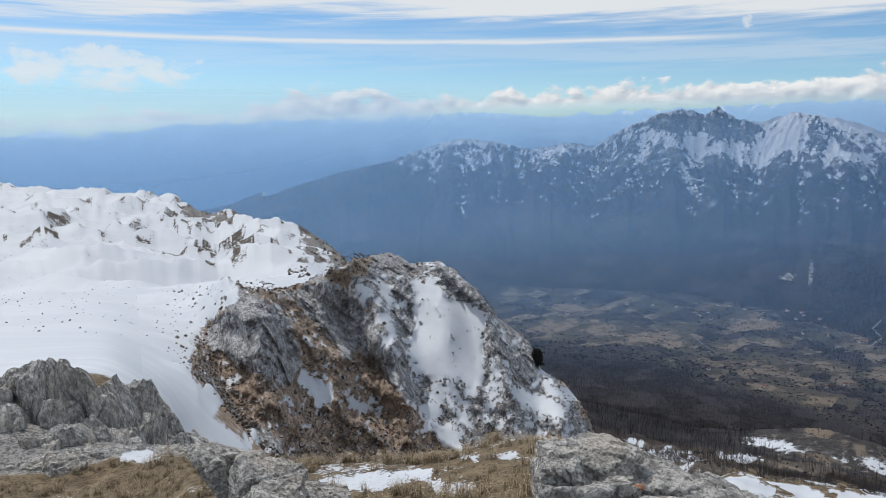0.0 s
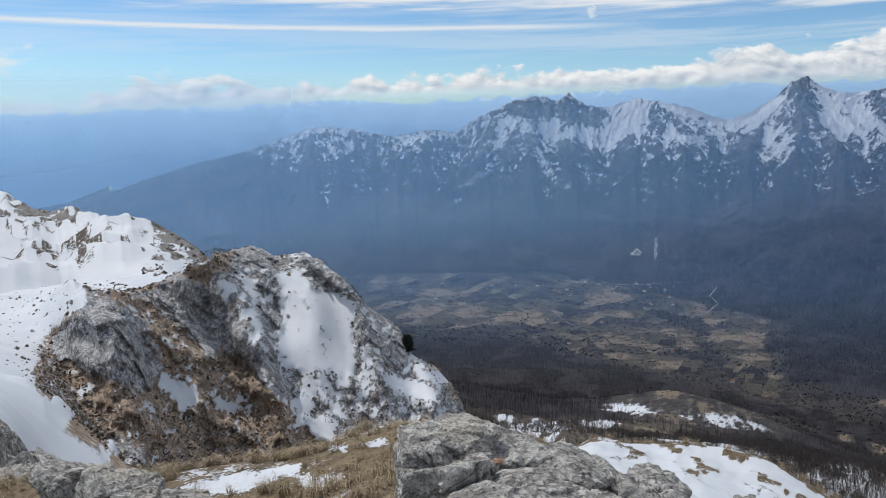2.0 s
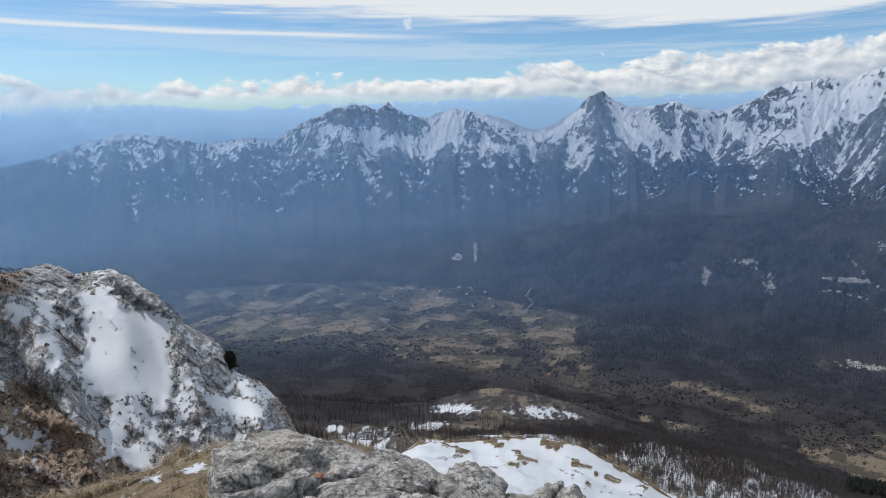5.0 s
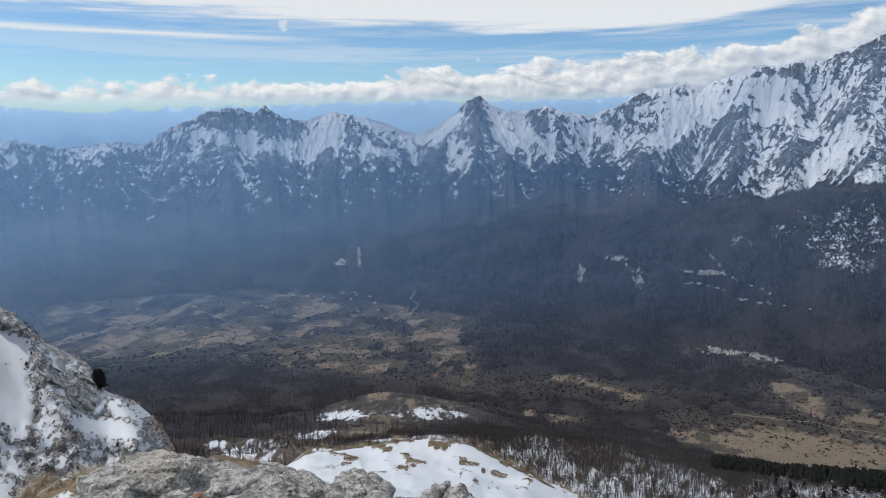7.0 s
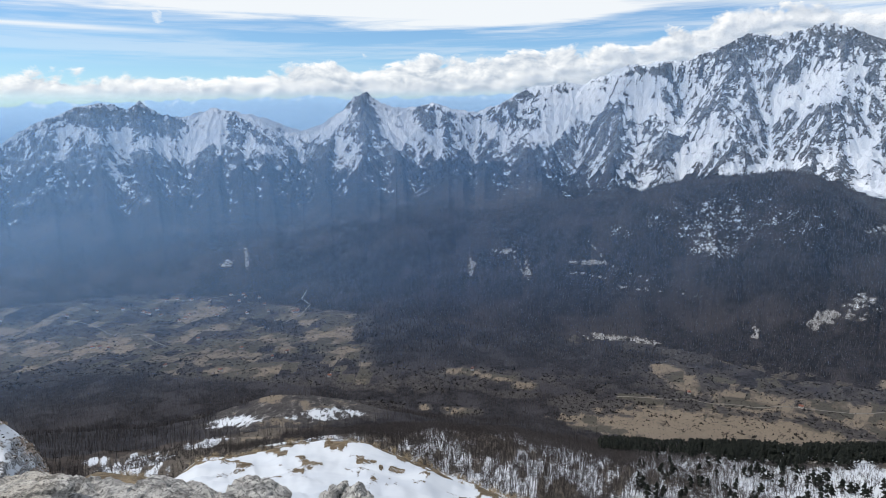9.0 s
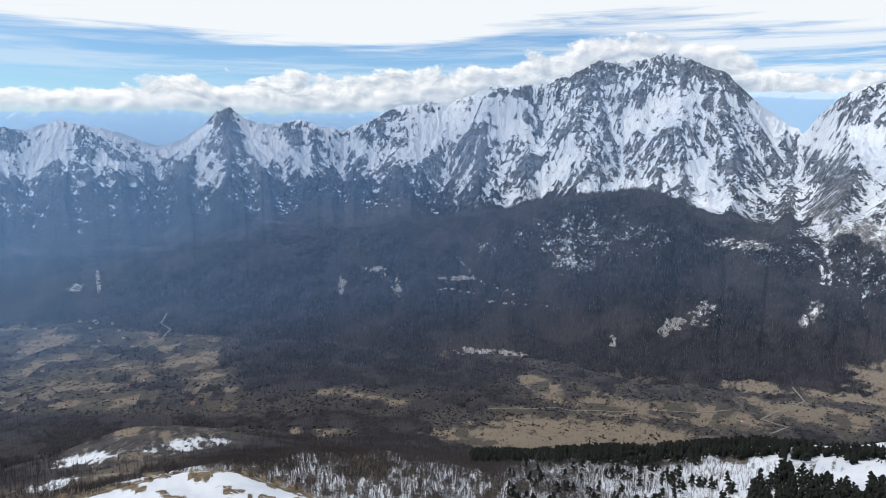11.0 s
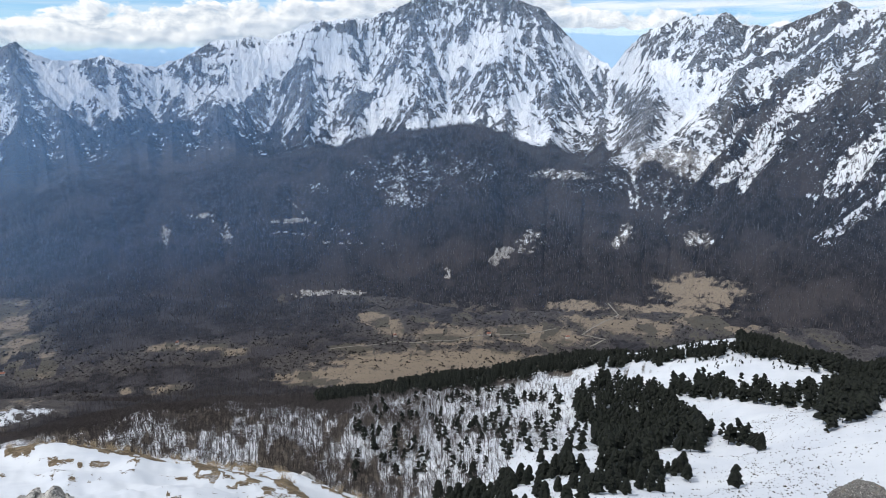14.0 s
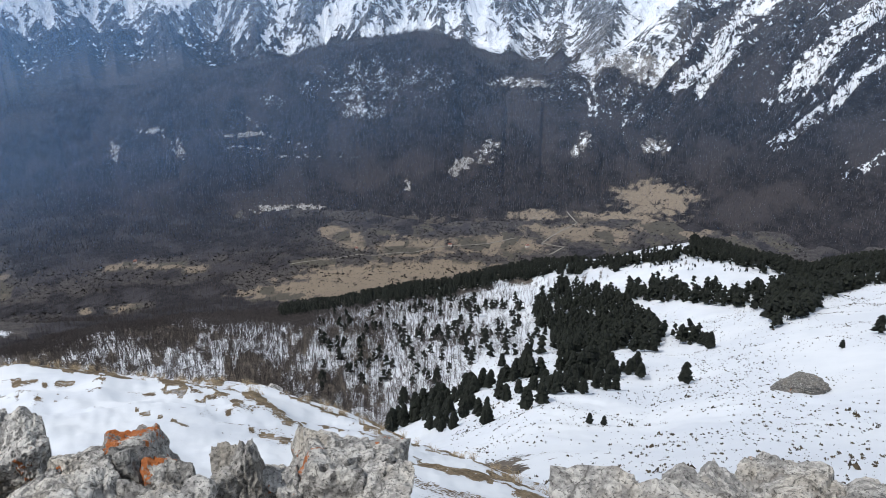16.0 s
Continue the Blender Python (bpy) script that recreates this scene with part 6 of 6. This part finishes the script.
# ---- rocks of the summit ----
def limestone(name, lichen, tint=1.0, coarse=1.0):
    """Pitted grey limestone with pale and dark crusts; lichen: share of orange crust."""
    m, tree = material(name)
    node, join, calc, smooth, noise_at, curve, mix, combine = math_chain(tree)
    tex = node("ShaderNodeTexCoord").outputs["Object"]
    seed = node("ShaderNodeObjectInfo").outputs["Random"]
    where = node("ShaderNodeVectorMath", operation="ADD")
    join(tex, where.inputs[0])
    join(combine(calc("MULTIPLY", seed, 31.0), calc("MULTIPLY", seed, 17.0), 0.0), where.inputs[1])
    sized = node("ShaderNodeVectorMath", operation="SCALE")
    join(where.outputs[0], sized.inputs[0])
    sized.inputs["Scale"].default_value = 1.0 / coarse
    at = sized.outputs[0]
    fine, mid, wide = noise_at(at, 70, 6, 0.7), noise_at(at, 13, 6, 0.68, 0.0), noise_at(at, 2.2, 4, 0.6, 0.1)
    pit = node("ShaderNodeTexVoronoi", feature="F1")
    join(at, pit.inputs["Vector"])
    pit.inputs["Scale"].default_value = 26
    colour = mix(smooth(mid, 0.40, 0.60), tuple(tint * c for c in (0.20, 0.196, 0.19)), tuple(tint * c for c in (0.43, 0.42, 0.40)))
    colour = mix(calc("MULTIPLY", smooth(wide, 0.5, 0.68), 0.5), colour, tuple(tint * c for c in (0.40, 0.36, 0.30)))
    colour = mix(calc("MULTIPLY", smooth(fine, 0.53, 0.62), 0.8), colour, (0.060, 0.058, 0.054))
    colour = mix(calc("MULTIPLY", smooth(noise_at(at, 6.5, 6, 0.74, 0.0), 0.57, 0.66), 0.5), colour, (0.66, 0.65, 0.61))
    colour = mix(calc("MULTIPLY", calc("SUBTRACT", 1.0, smooth(pit.outputs["Distance"], 0.05, 0.30)), 0.45), colour, (0.07, 0.066, 0.06))
    for size, depth in ((3.1, 0.6), (8.0, 0.3)):
        split = node("ShaderNodeTexVoronoi", feature="DISTANCE_TO_EDGE")
        bent = node("ShaderNodeVectorMath", operation="MULTIPLY_ADD")
        join(at, bent.inputs[0])
        bent.inputs[1].default_value = (size, size, 1.7 * size)
        join(combine(calc("MULTIPLY", wide, 1.6), calc("MULTIPLY", mid, 0.6), calc("MULTIPLY", mid, 0.4)), bent.inputs[2])
        join(bent.outputs[0], split.inputs["Vector"])
        split.inputs["Scale"].default_value = 1.0
        colour = mix(calc("MULTIPLY", calc("SUBTRACT", 1.0, smooth(split.outputs["Distance"], 0.0, 0.035)), depth), colour, (0.045, 0.042, 0.038))
    if lichen:
        crust = smooth(calc("ADD", noise_at(at, 3.4, 6, 0.66, 0.5), calc("MULTIPLY", calc("SUBTRACT", fine, 0.5), 0.25)), 0.68 - 0.14 * lichen, 0.71 - 0.14 * lichen)
        colour = mix(calc("MULTIPLY", crust, 0.9), colour, mix(mid, (0.30, 0.07, 0.018), (0.50, 0.17, 0.03)))
    bump = calc("ADD", calc("ADD", calc("MULTIPLY", fine, 0.35), mid), calc("MULTIPLY", pit.outputs["Distance"], 0.4))
    finish(tree, colour, 0.9, bump, 1.0, 0.05 * coarse, 0.2)
    return m


stone = limestone("pitted grey limestone", 0.0, 1.4)
stone_spotted = limestone("limestone with orange lichen spots", 0.28, 1.3)
stone_orange = limestone("limestone with thick orange lichen", 1.0)
stone_warm = limestone("warm pale limestone", 0.12, 1.5)
stone_pale = limestone("pale jointed limestone", 0.0, 1.6)
stone_far = limestone("dark limestone of the slope", 0.1, 0.5, 6.0)
stone_dark = limestone("weathered dark limestone", 0.0, 1.0)


def boulder_mesh(name, seed, size, cuts, detail, rough, mat, joints=3, flatten=0.0):
    """An angular block: a ball cut by planes, split by joints, then roughened. size: width, depth, height."""
    rnd = random.Random(seed)
    bm = bmesh.new()
    bmesh.ops.create_icosphere(bm, subdivisions=detail, radius=1.0)
    v = np.array([p.co[:] for p in bm.verts])
    normals = []
    for k in range(cuts):
        z = rnd.uniform(-1, 1)
        a = rnd.uniform(0, 6.28)
        q = math.sqrt(1 - z * z)
        normals.append((q * math.cos(a), q * math.sin(a), z, rnd.uniform(0.50, 0.86)))
    for axis in ((1, 0, 0), (-1, 0, 0), (0, 1, 0), (0, -1, 0), (0, 0, 1)):
        tilt = [c + rnd.uniform(-.25, .25) for c in axis]
        l = math.sqrt(sum(c * c for c in tilt))
        normals.append((*[c / l for c in tilt], rnd.uniform(0.62, 0.80)))
    n = np.array(normals)
    dots = v @ n[:, :3].T
    reach = np.where(dots > 0.05, n[:, 3] / np.maximum(dots, 0.05), 9).min(1)
    reach = np.minimum(reach, 1.15)
    v = v * reach[:, None]
    # joints: thin grooves along a few planes
    dent = np.zeros(len(v))
    for k in range(joints):
        a, z = rnd.uniform(0, 6.28), rnd.uniform(-.6, .9)
        q = math.sqrt(1 - z * z)
        d = v @ np.array((q * math.cos(a), q * math.sin(a), z)) - rnd.uniform(-.35, .35)
        d = d + 0.06 * np.array([noise.noise(Vector(p) * 3 + Vector((seed, k, 0))) for p in v])
        dent += np.exp(-(d / 0.035) ** 2) * rnd.uniform(0.06, 0.13) + 0.05 * (d > 0) * rnd.choice((-1, 1))
    for i, p in enumerate(bm.verts):
        w = Vector(v[i])
        d, spots = noise.voronoi(w * 2.4 + Vector((seed * 0.7, seed * 1.3, 0)) + 0.25 * noise.noise_vector(w * 3))
        block = noise.cell(spots[0] * 7.3) * 0.05 - 0.07 * math.exp(-((d[1] - d[0]) / 0.05) ** 2)
        f = noise.fractal(w * 1.6 + Vector((seed * 3.1, 0, 0)), 1.0, 2.1, 3) * rough * 0.8 + noise.ridged_multi_fractal(w * 7 + Vector((0, seed * 1.7, 0)), 0.7, 2.2, 4, 1.0, 2.0) * rough * 0.4
        w = w * (1 + f + block - dent[i] - rough * 0.35)
        p.co = (w.x * size[0] / 2, w.y * size[1] / 2, w.z * size[2] / 2)
    mesh = bpy.data.meshes.new(name)
    bm.to_mesh(mesh)
    bm.free()
    mesh.materials.append(mat)
    return mesh


def boulder(b, r, top, size, seed, label, mat, turn=0.0, lean=(0, 0), cuts=11, detail=5, rough=0.085, group="rocks on the summit"):
    """A rock by bearing, distance and the angle of its top."""
    x, y = r * math.sin(radians(b)), r * math.cos(radians(b))
    z_top = EYE + r * math.tan(radians(top))
    ob = tagged(new("rock", boulder_mesh("rock", seed, size, cuts, detail, rough, mat)), label, "rock", group)
    turned = pose(0, 0, 0, lean[0], lean[1], -b + turn)
    co = np.empty(3 * len(ob.data.vertices), np.float32)
    ob.data.vertices.foreach_get("co", co)
    co = co.reshape(-1, 3)
    co = co * (np.array(size) / np.maximum(co.max(0) - co.min(0), 1e-6))
    ob.data.vertices.foreach_set("co", co.ravel())
    top_of = float((co @ np.array(turned.to_3x3()).T)[:, 2].max())
    ob.matrix_world = pose(x, y, z_top - top_of, lean[0], lean[1], -b + turn)
    return ob


GREY, SPOT, WARM = "grey pitted limestone boulder bedded in the turf", "grey limestone block with orange lichen spots", "pale weathered limestone slab with rusty stains"
# beyond the feet, under the first view
boulder(-17.4, 5.4, -24.3, (0.58, 0.6, 0.45), 1, GREY, stone, 20)
boulder(-15.0, 5.0, -25.8, (0.62, 0.6, 0.45), 2, GREY, stone, -10)
boulder(-14.6, 4.6, -27.9, (0.52, 0.5, 0.36), 3, GREY, stone)
boulder(-10.8, 4.9, -27.9, (0.45, 0.4, 0.3), 4, GREY, stone)
boulder(10.6, 3.5, -25.0, (0.36, 0.5, 0.30), 5, WARM, stone_warm, 12, (0, -14))
boulder(13.6, 3.6, -24.4, (0.46, 0.5, 0.24), 6, WARM, stone_warm, -8, (0, 10))
boulder(11.6, 3.4, -26.6, (0.50, 0.5, 0.42), 7, WARM, stone_warm, 5)
boulder(17.8, 3.7, -25.7, (0.55, 0.6, 0.45), 8, GREY, stone_warm, 15)
boulder(21.6, 3.6, -26.6, (0.60, 0.6, 0.42), 9, GREY, stone, 0)
boulder(17.2, 3.2, -28.6, (0.70, 0.6, 0.45), 10, GREY, stone, 30)
boulder(26.6, 3.7, -27.3, (0.46, 0.5, 0.36), 11, GREY, stone_warm, 10)
boulder(29.4, 3.6, -27.7, (0.36, 0.45, 0.34), 12, GREY, stone, -14)
boulder(24.4, 3.2, -29.2, (0.50, 0.5, 0.36), 13, GREY, stone_warm)
boulder(33.0, 3.7, -28.6, (0.30, 0.4, 0.30), 14, GREY, stone_dark, 8)
boulder(31.6, 3.2, -30.2, (0.40, 0.4, 0.30), 15, GREY, stone)
# round the notch above the snow shoulder
boulder(36.0, 3.4, -28.0, (0.30, 0.4, 0.50), 16, GREY, stone_warm, 10, (0, 8))
boulder(38.2, 3.3, -28.3, (0.26, 0.35, 0.50), 17, GREY, stone_warm, -25, (0, 12))
boulder(41.2, 2.9, -31.4, (0.22, 0.35, 0.40), 18, GREY, stone)
boulder(41.8, 2.7, -33.0, (0.30, 0.35, 0.40), 19, GREY, stone, 20)
boulder(38.6, 2.8, -32.4, (0.30, 0.3, 0.34), 20, GREY, stone_warm)
boulder(45.8, 2.9, -30.9, (0.42, 0.40, 0.56), 21, "limestone block crusted with orange lichen", stone_orange, -20, (0, -16), cuts=12)
boulder(48.2, 2.7, -33.5, (0.20, 0.35, 0.50), 22, "brown and orange lichen-stained rock", stone_orange, 10)
boulder(44.8, 2.6, -34.6, (0.26, 0.35, 0.40), 23, GREY, stone_dark, 40)
boulder(51.2, 2.9, -38.6, (0.20, 0.3, 0.34), 24, GREY, stone)
boulder(54.5, 2.8, -32.9, (0.24, 0.34, 0.62), 25, SPOT, stone_dark, 0, (0, -6))
boulder(58.2, 2.8, -35.2, (0.26, 0.38, 0.46), 26, SPOT, stone_spotted, 12)
boulder(62.6, 2.8, -34.2, (0.60, 0.50, 0.66), 27, SPOT, stone_spotted, -10, (0, 10), cuts=12)
boulder(53.6, 2.7, -36.4, (0.22, 0.3, 0.36), 28, GREY, stone)
boulder(66.4, 2.6, -36.6, (0.30, 0.4, 0.40), 29, GREY, stone_warm)
boulder(56.2, 16.4, -30.2, (0.42, 0.4, 0.55), 37, "small grey rock with a snow cornice behind it", stone, 10)
fill = random.Random(77)
for k in range(16):
    b = 37 + 0.95 * k
    w = fill.uniform(0.14, 0.26)
    boulder(b, 2.45 + fill.uniform(-0.1, 0.2), -34.6 - 0.10 * k + fill.uniform(-1.2, 0.6), (w, w * 1.2, w * 1.3), 150 + k, "small broken limestone block among the rocks", (stone, stone_warm, stone_spotted)[k % 3], fill.uniform(-40, 40), (fill.uniform(-15, 15), fill.uniform(-15, 15)), cuts=8, detail=4)
# broad crest towards the snow slope
boulder(88.0, 2.5, -35.9, (0.62, 0.5, 0.50), 30, "grey-green lichened boulder on the edge", stone_spotted, 0)
boulder(94.4, 2.7, -34.6, (0.34, 0.4, 0.34), 31, SPOT, stone_spotted, 20)
boulder(97.0, 2.8, -34.0, (0.36, 0.4, 0.36), 32, GREY, stone, -15)
boulder(99.6, 3.0, -32.2, (0.28, 0.4, 0.40), 33, SPOT, stone_spotted)
boulder(103.6, 3.0, -31.6, (0.50, 0.5, 0.44), 34, GREY, stone, 10)
boulder(107.4, 2.9, -31.4, (0.44, 0.5, 0.44), 35, GREY, stone, 30)
boulder(96.0, 2.5, -36.6, (0.40, 0.4, 0.34), 36, GREY, stone_warm)

# big boulders out on the slope
boulder(101.4, 222, -26.8, (17, 12, 11), 41, "large grey boulder lying in the snow slope", stone_far, 0, detail=5, rough=0.16, group="boulders on the slope")

# outcrop: many jointed blocks, one thing
outcrop = tagged(new("rock_outcrop"), "jointed grey limestone outcrop with snow in its clefts", "rock outcrop")
outcrop.location = (14 * math.sin(radians(-28)), 14 * math.cos(radians(-28)), float(height_at(14 * math.sin(radians(-28)), 14 * math.cos(radians(-28)))))
crest_line = [(-40, -15.9), (-33, -16.1), (-28.5, -16.1), (-26, -16.8), (-24.4, -17.9), (-22.9, -19.8), (-20.9, -21.7), (-19.4, -24.4)]
pick = random.Random(5)
kinds = [boulder_mesh("rock", 60 + k, (1, 1, 1), 13, 4, 0.05, stone_pale if k % 3 else stone, joints=4) for k in range(9)]
n = 0
for row in range(4):
    b = -37.5 + 0.5 * row
    while b < -19.6:
        top = float(np.interp(b, [p[0] for p in crest_line], [p[1] for p in crest_line]))
        low = -24.6
        e = top - (top - low) * row / 4.0 - pick.uniform(0, 0.7)
        if e > low + 0.5 or row == 0:
            r = 14.3 - 0.8 * row + pick.uniform(-.4, .4)
            w = pick.uniform(0.7, 1.3)
            h = pick.uniform(1.7, 2.6) if row < 3 else pick.uniform(0.8, 1.4)
            ob = new("rock", kinds[n % 9])
            ob.parent = outcrop
            z = EYE + r * math.tan(radians(e)) - 0.42 * h
            ob.matrix_world = pose(r * math.sin(radians(b)), r * math.cos(radians(b)), z, pick.uniform(-10, 10), pick.uniform(-22, 6), -b + pick.uniform(-40, 40))
            ob.matrix_basis = outcrop.matrix_basis.inverted() @ pose(r * math.sin(radians(b)), r * math.cos(radians(b)), z, pick.uniform(-10, 10), pick.uniform(-22, 6), -b + pick.uniform(-40, 40)) @ Matrix.Diagonal((w, w * 0.9, h, 1))
            n += 1
        b += pick.uniform(1.3, 2.1)
# ---- roads and houses in the valley ----
def land_at(b, e, near, far):
    """The plan point on a bearing where the land lies at an angle, between two distances."""
    i = int(np.argmin(np.abs(BEARINGS - b)))
    js = np.nonzero((REACH > near) & (REACH < far))[0]
    r = float(REACH[js[np.argmin(np.abs(ANGLE[i, js] - e))]])
    return r * math.sin(radians(b)), r * math.cos(radians(b))


def gravel():
    m, tree = material("pale gravel road")
    node, join, calc, smooth, noise_at, curve, mix, combine = math_chain(tree)
    n = noise_at(node("ShaderNodeNewGeometry").outputs["Position"], 0.08, 4)
    finish(tree, mix(n, (0.13, 0.12, 0.105), (0.26, 0.245, 0.22)), 0.95, specular=0.1)
    return m


pale_gravel = gravel()


def road(points, width, near=1500, far=3000):
    """A strip of gravel laid over the land through bearings and angles."""
    plan = [land_at(b, e, near, far) for b, e in points]
    dense = []
    for (x0, y0), (x1, y1) in zip(plan, plan[1:]):
        steps = max(2, int(math.hypot(x1 - x0, y1 - y0) / 12))
        dense += [(x0 + (x1 - x0) * k / steps, y0 + (y1 - y0) * k / steps) for k in range(steps)]
    dense.append(plan[-1])
    px, py = np.array(dense).T
    px, py = px + 9 * fbm(px, py, 90, 2, 401), py + 9 * fbm(px, py, 90, 2, 403)
    tx, ty = np.gradient(px), np.gradient(py)
    l = np.hypot(tx, ty) + 1e-6
    lx, ly = px - ty / l * width / 2, py + tx / l * width / 2
    rx, ry = px + ty / l * width / 2, py - tx / l * width / 2
    z = np.maximum(height_at(lx, ly), height_at(rx, ry)) + 0.8
    verts = [(a, b, c) for a, b, c in zip(lx, ly, z)] + [(a, b, c) for a, b, c in zip(rx, ry, z)]
    k = len(px)
    mesh = mesh_of("road", verts, [(i, i + 1, k + i + 1, k + i) for i in range(k - 1)], pale_gravel)
    return tagged(new("road", mesh), "pale gravel road winding through the valley", "road", kind="structure")


road([(32.5, -13.4), (32.1, -14.0), (32.8, -14.5), (31.8, -15.4), (30.4, -15.9)], 5)
road([(77.5, -19.4), (73, -20.2), (69.5, -20.6), (66, -20.8), (63.9, -20.75), (61, -21.1), (58.2, -21.4)], 4)
road([(80.2, -20.5), (81.4, -20.1), (79.5, -19.6), (82.4, -17.9), (81.6, -17.1)], 5)
road([(8, -14.2), (11, -14.5), (13, -14.0), (15, -14.3), (16.5, -14.8), (17.5, -15.6), (20, -16.0), (21.5, -16.9)], 3.2)
road([(21, -13.4), (24, -13.7), (27, -13.5), (30, -13.2)], 4)


def plain(name, a, b, size):
    m, tree = material(name)
    node, join, calc, smooth, noise_at, curve, mix, combine = math_chain(tree)
    n = noise_at(node("ShaderNodeTexCoord").outputs["Object"], size, 4)
    finish(tree, mix(n, a, b), 0.85, specular=0.2)
    return m


lime_wash, clay, dark_glass = plain("whitewashed wall", (0.52, 0.50, 0.46), (0.72, 0.70, 0.66), 0.6), plain("weathered roof", (0.16, 0.07, 0.05), (0.28, 0.14, 0.10), 1.5), plain("dark window", (0.02, 0.02, 0.025), (0.04, 0.04, 0.05), 1.0)


def box(w, d, h, z=0.0, x=0.0, y=0.0):
    v = [(x + sx * w / 2, y + sy * d / 2, z + sz * h) for sz in (0, 1) for sx, sy in ((-1, -1), (1, -1), (1, 1), (-1, 1))]
    return v, [(0, 3, 2, 1), (4, 5, 6, 7), (0, 1, 5, 4), (1, 2, 6, 5), (2, 3, 7, 6), (3, 0, 4, 7)]


def house():
    root = tagged(new("house"), "small whitewashed farmhouse with a weathered red roof", "house", "houses of the valley")
    pieces = [("wall", *box(10, 8, 5.5), lime_wash)]
    roof = [(-5.6, -4.6, 5.2), (5.6, -4.6, 5.2), (5.6, 4.6, 5.2), (-5.6, 4.6, 5.2), (-5.2, 0, 8.8), (5.2, 0, 8.8)]
    pieces.append(("roof", roof, [(0, 1, 5, 4), (2, 3, 4, 5), (0, 4, 3), (1, 2, 5), (0, 3, 2, 1)], clay))
    pieces.append(("chimney", *box(0.8, 0.8, 1.8, 7.6, 2.4, 0.9), lime_wash))
    for wx in (-2.8, 0.0, 2.8):
        pieces.append(("window", *box(1.1, 0.12, 1.4, 3.2, wx, -4.03), dark_glass))
    for name, v, f, mat in pieces:
        ob = new(name, mesh_of(name, v, f, mat))
        ob.parent = root
    return root


first = house()
spots = random.Random(9)
places = [(30.8, -18.1), (25.5, -19.1), (29.6, -18.5), (46.2, -19.8), (71.8, -20.1), (63.8, -20.3), (78.4, -20.0), (34.2, -20.3), (21.4, -18.4), (27.2, -17.6)]
places += [(spots.uniform(20, 33), spots.uniform(-15.2, -13.3)) for k in range(26)] + [(spots.uniform(6, 24), spots.uniform(-17.0, -13.8)) for k in range(12)]
for k, (b, e) in enumerate(places):
    x, y = land_at(b, e, 1500, 3000)
    m = pose(x, y, float(height_at(x, y)) - 0.5, 0, 0, spots.uniform(0, 360))
    if k == 0:
        first.matrix_world = m
    else:
        copy_thing(first, m)
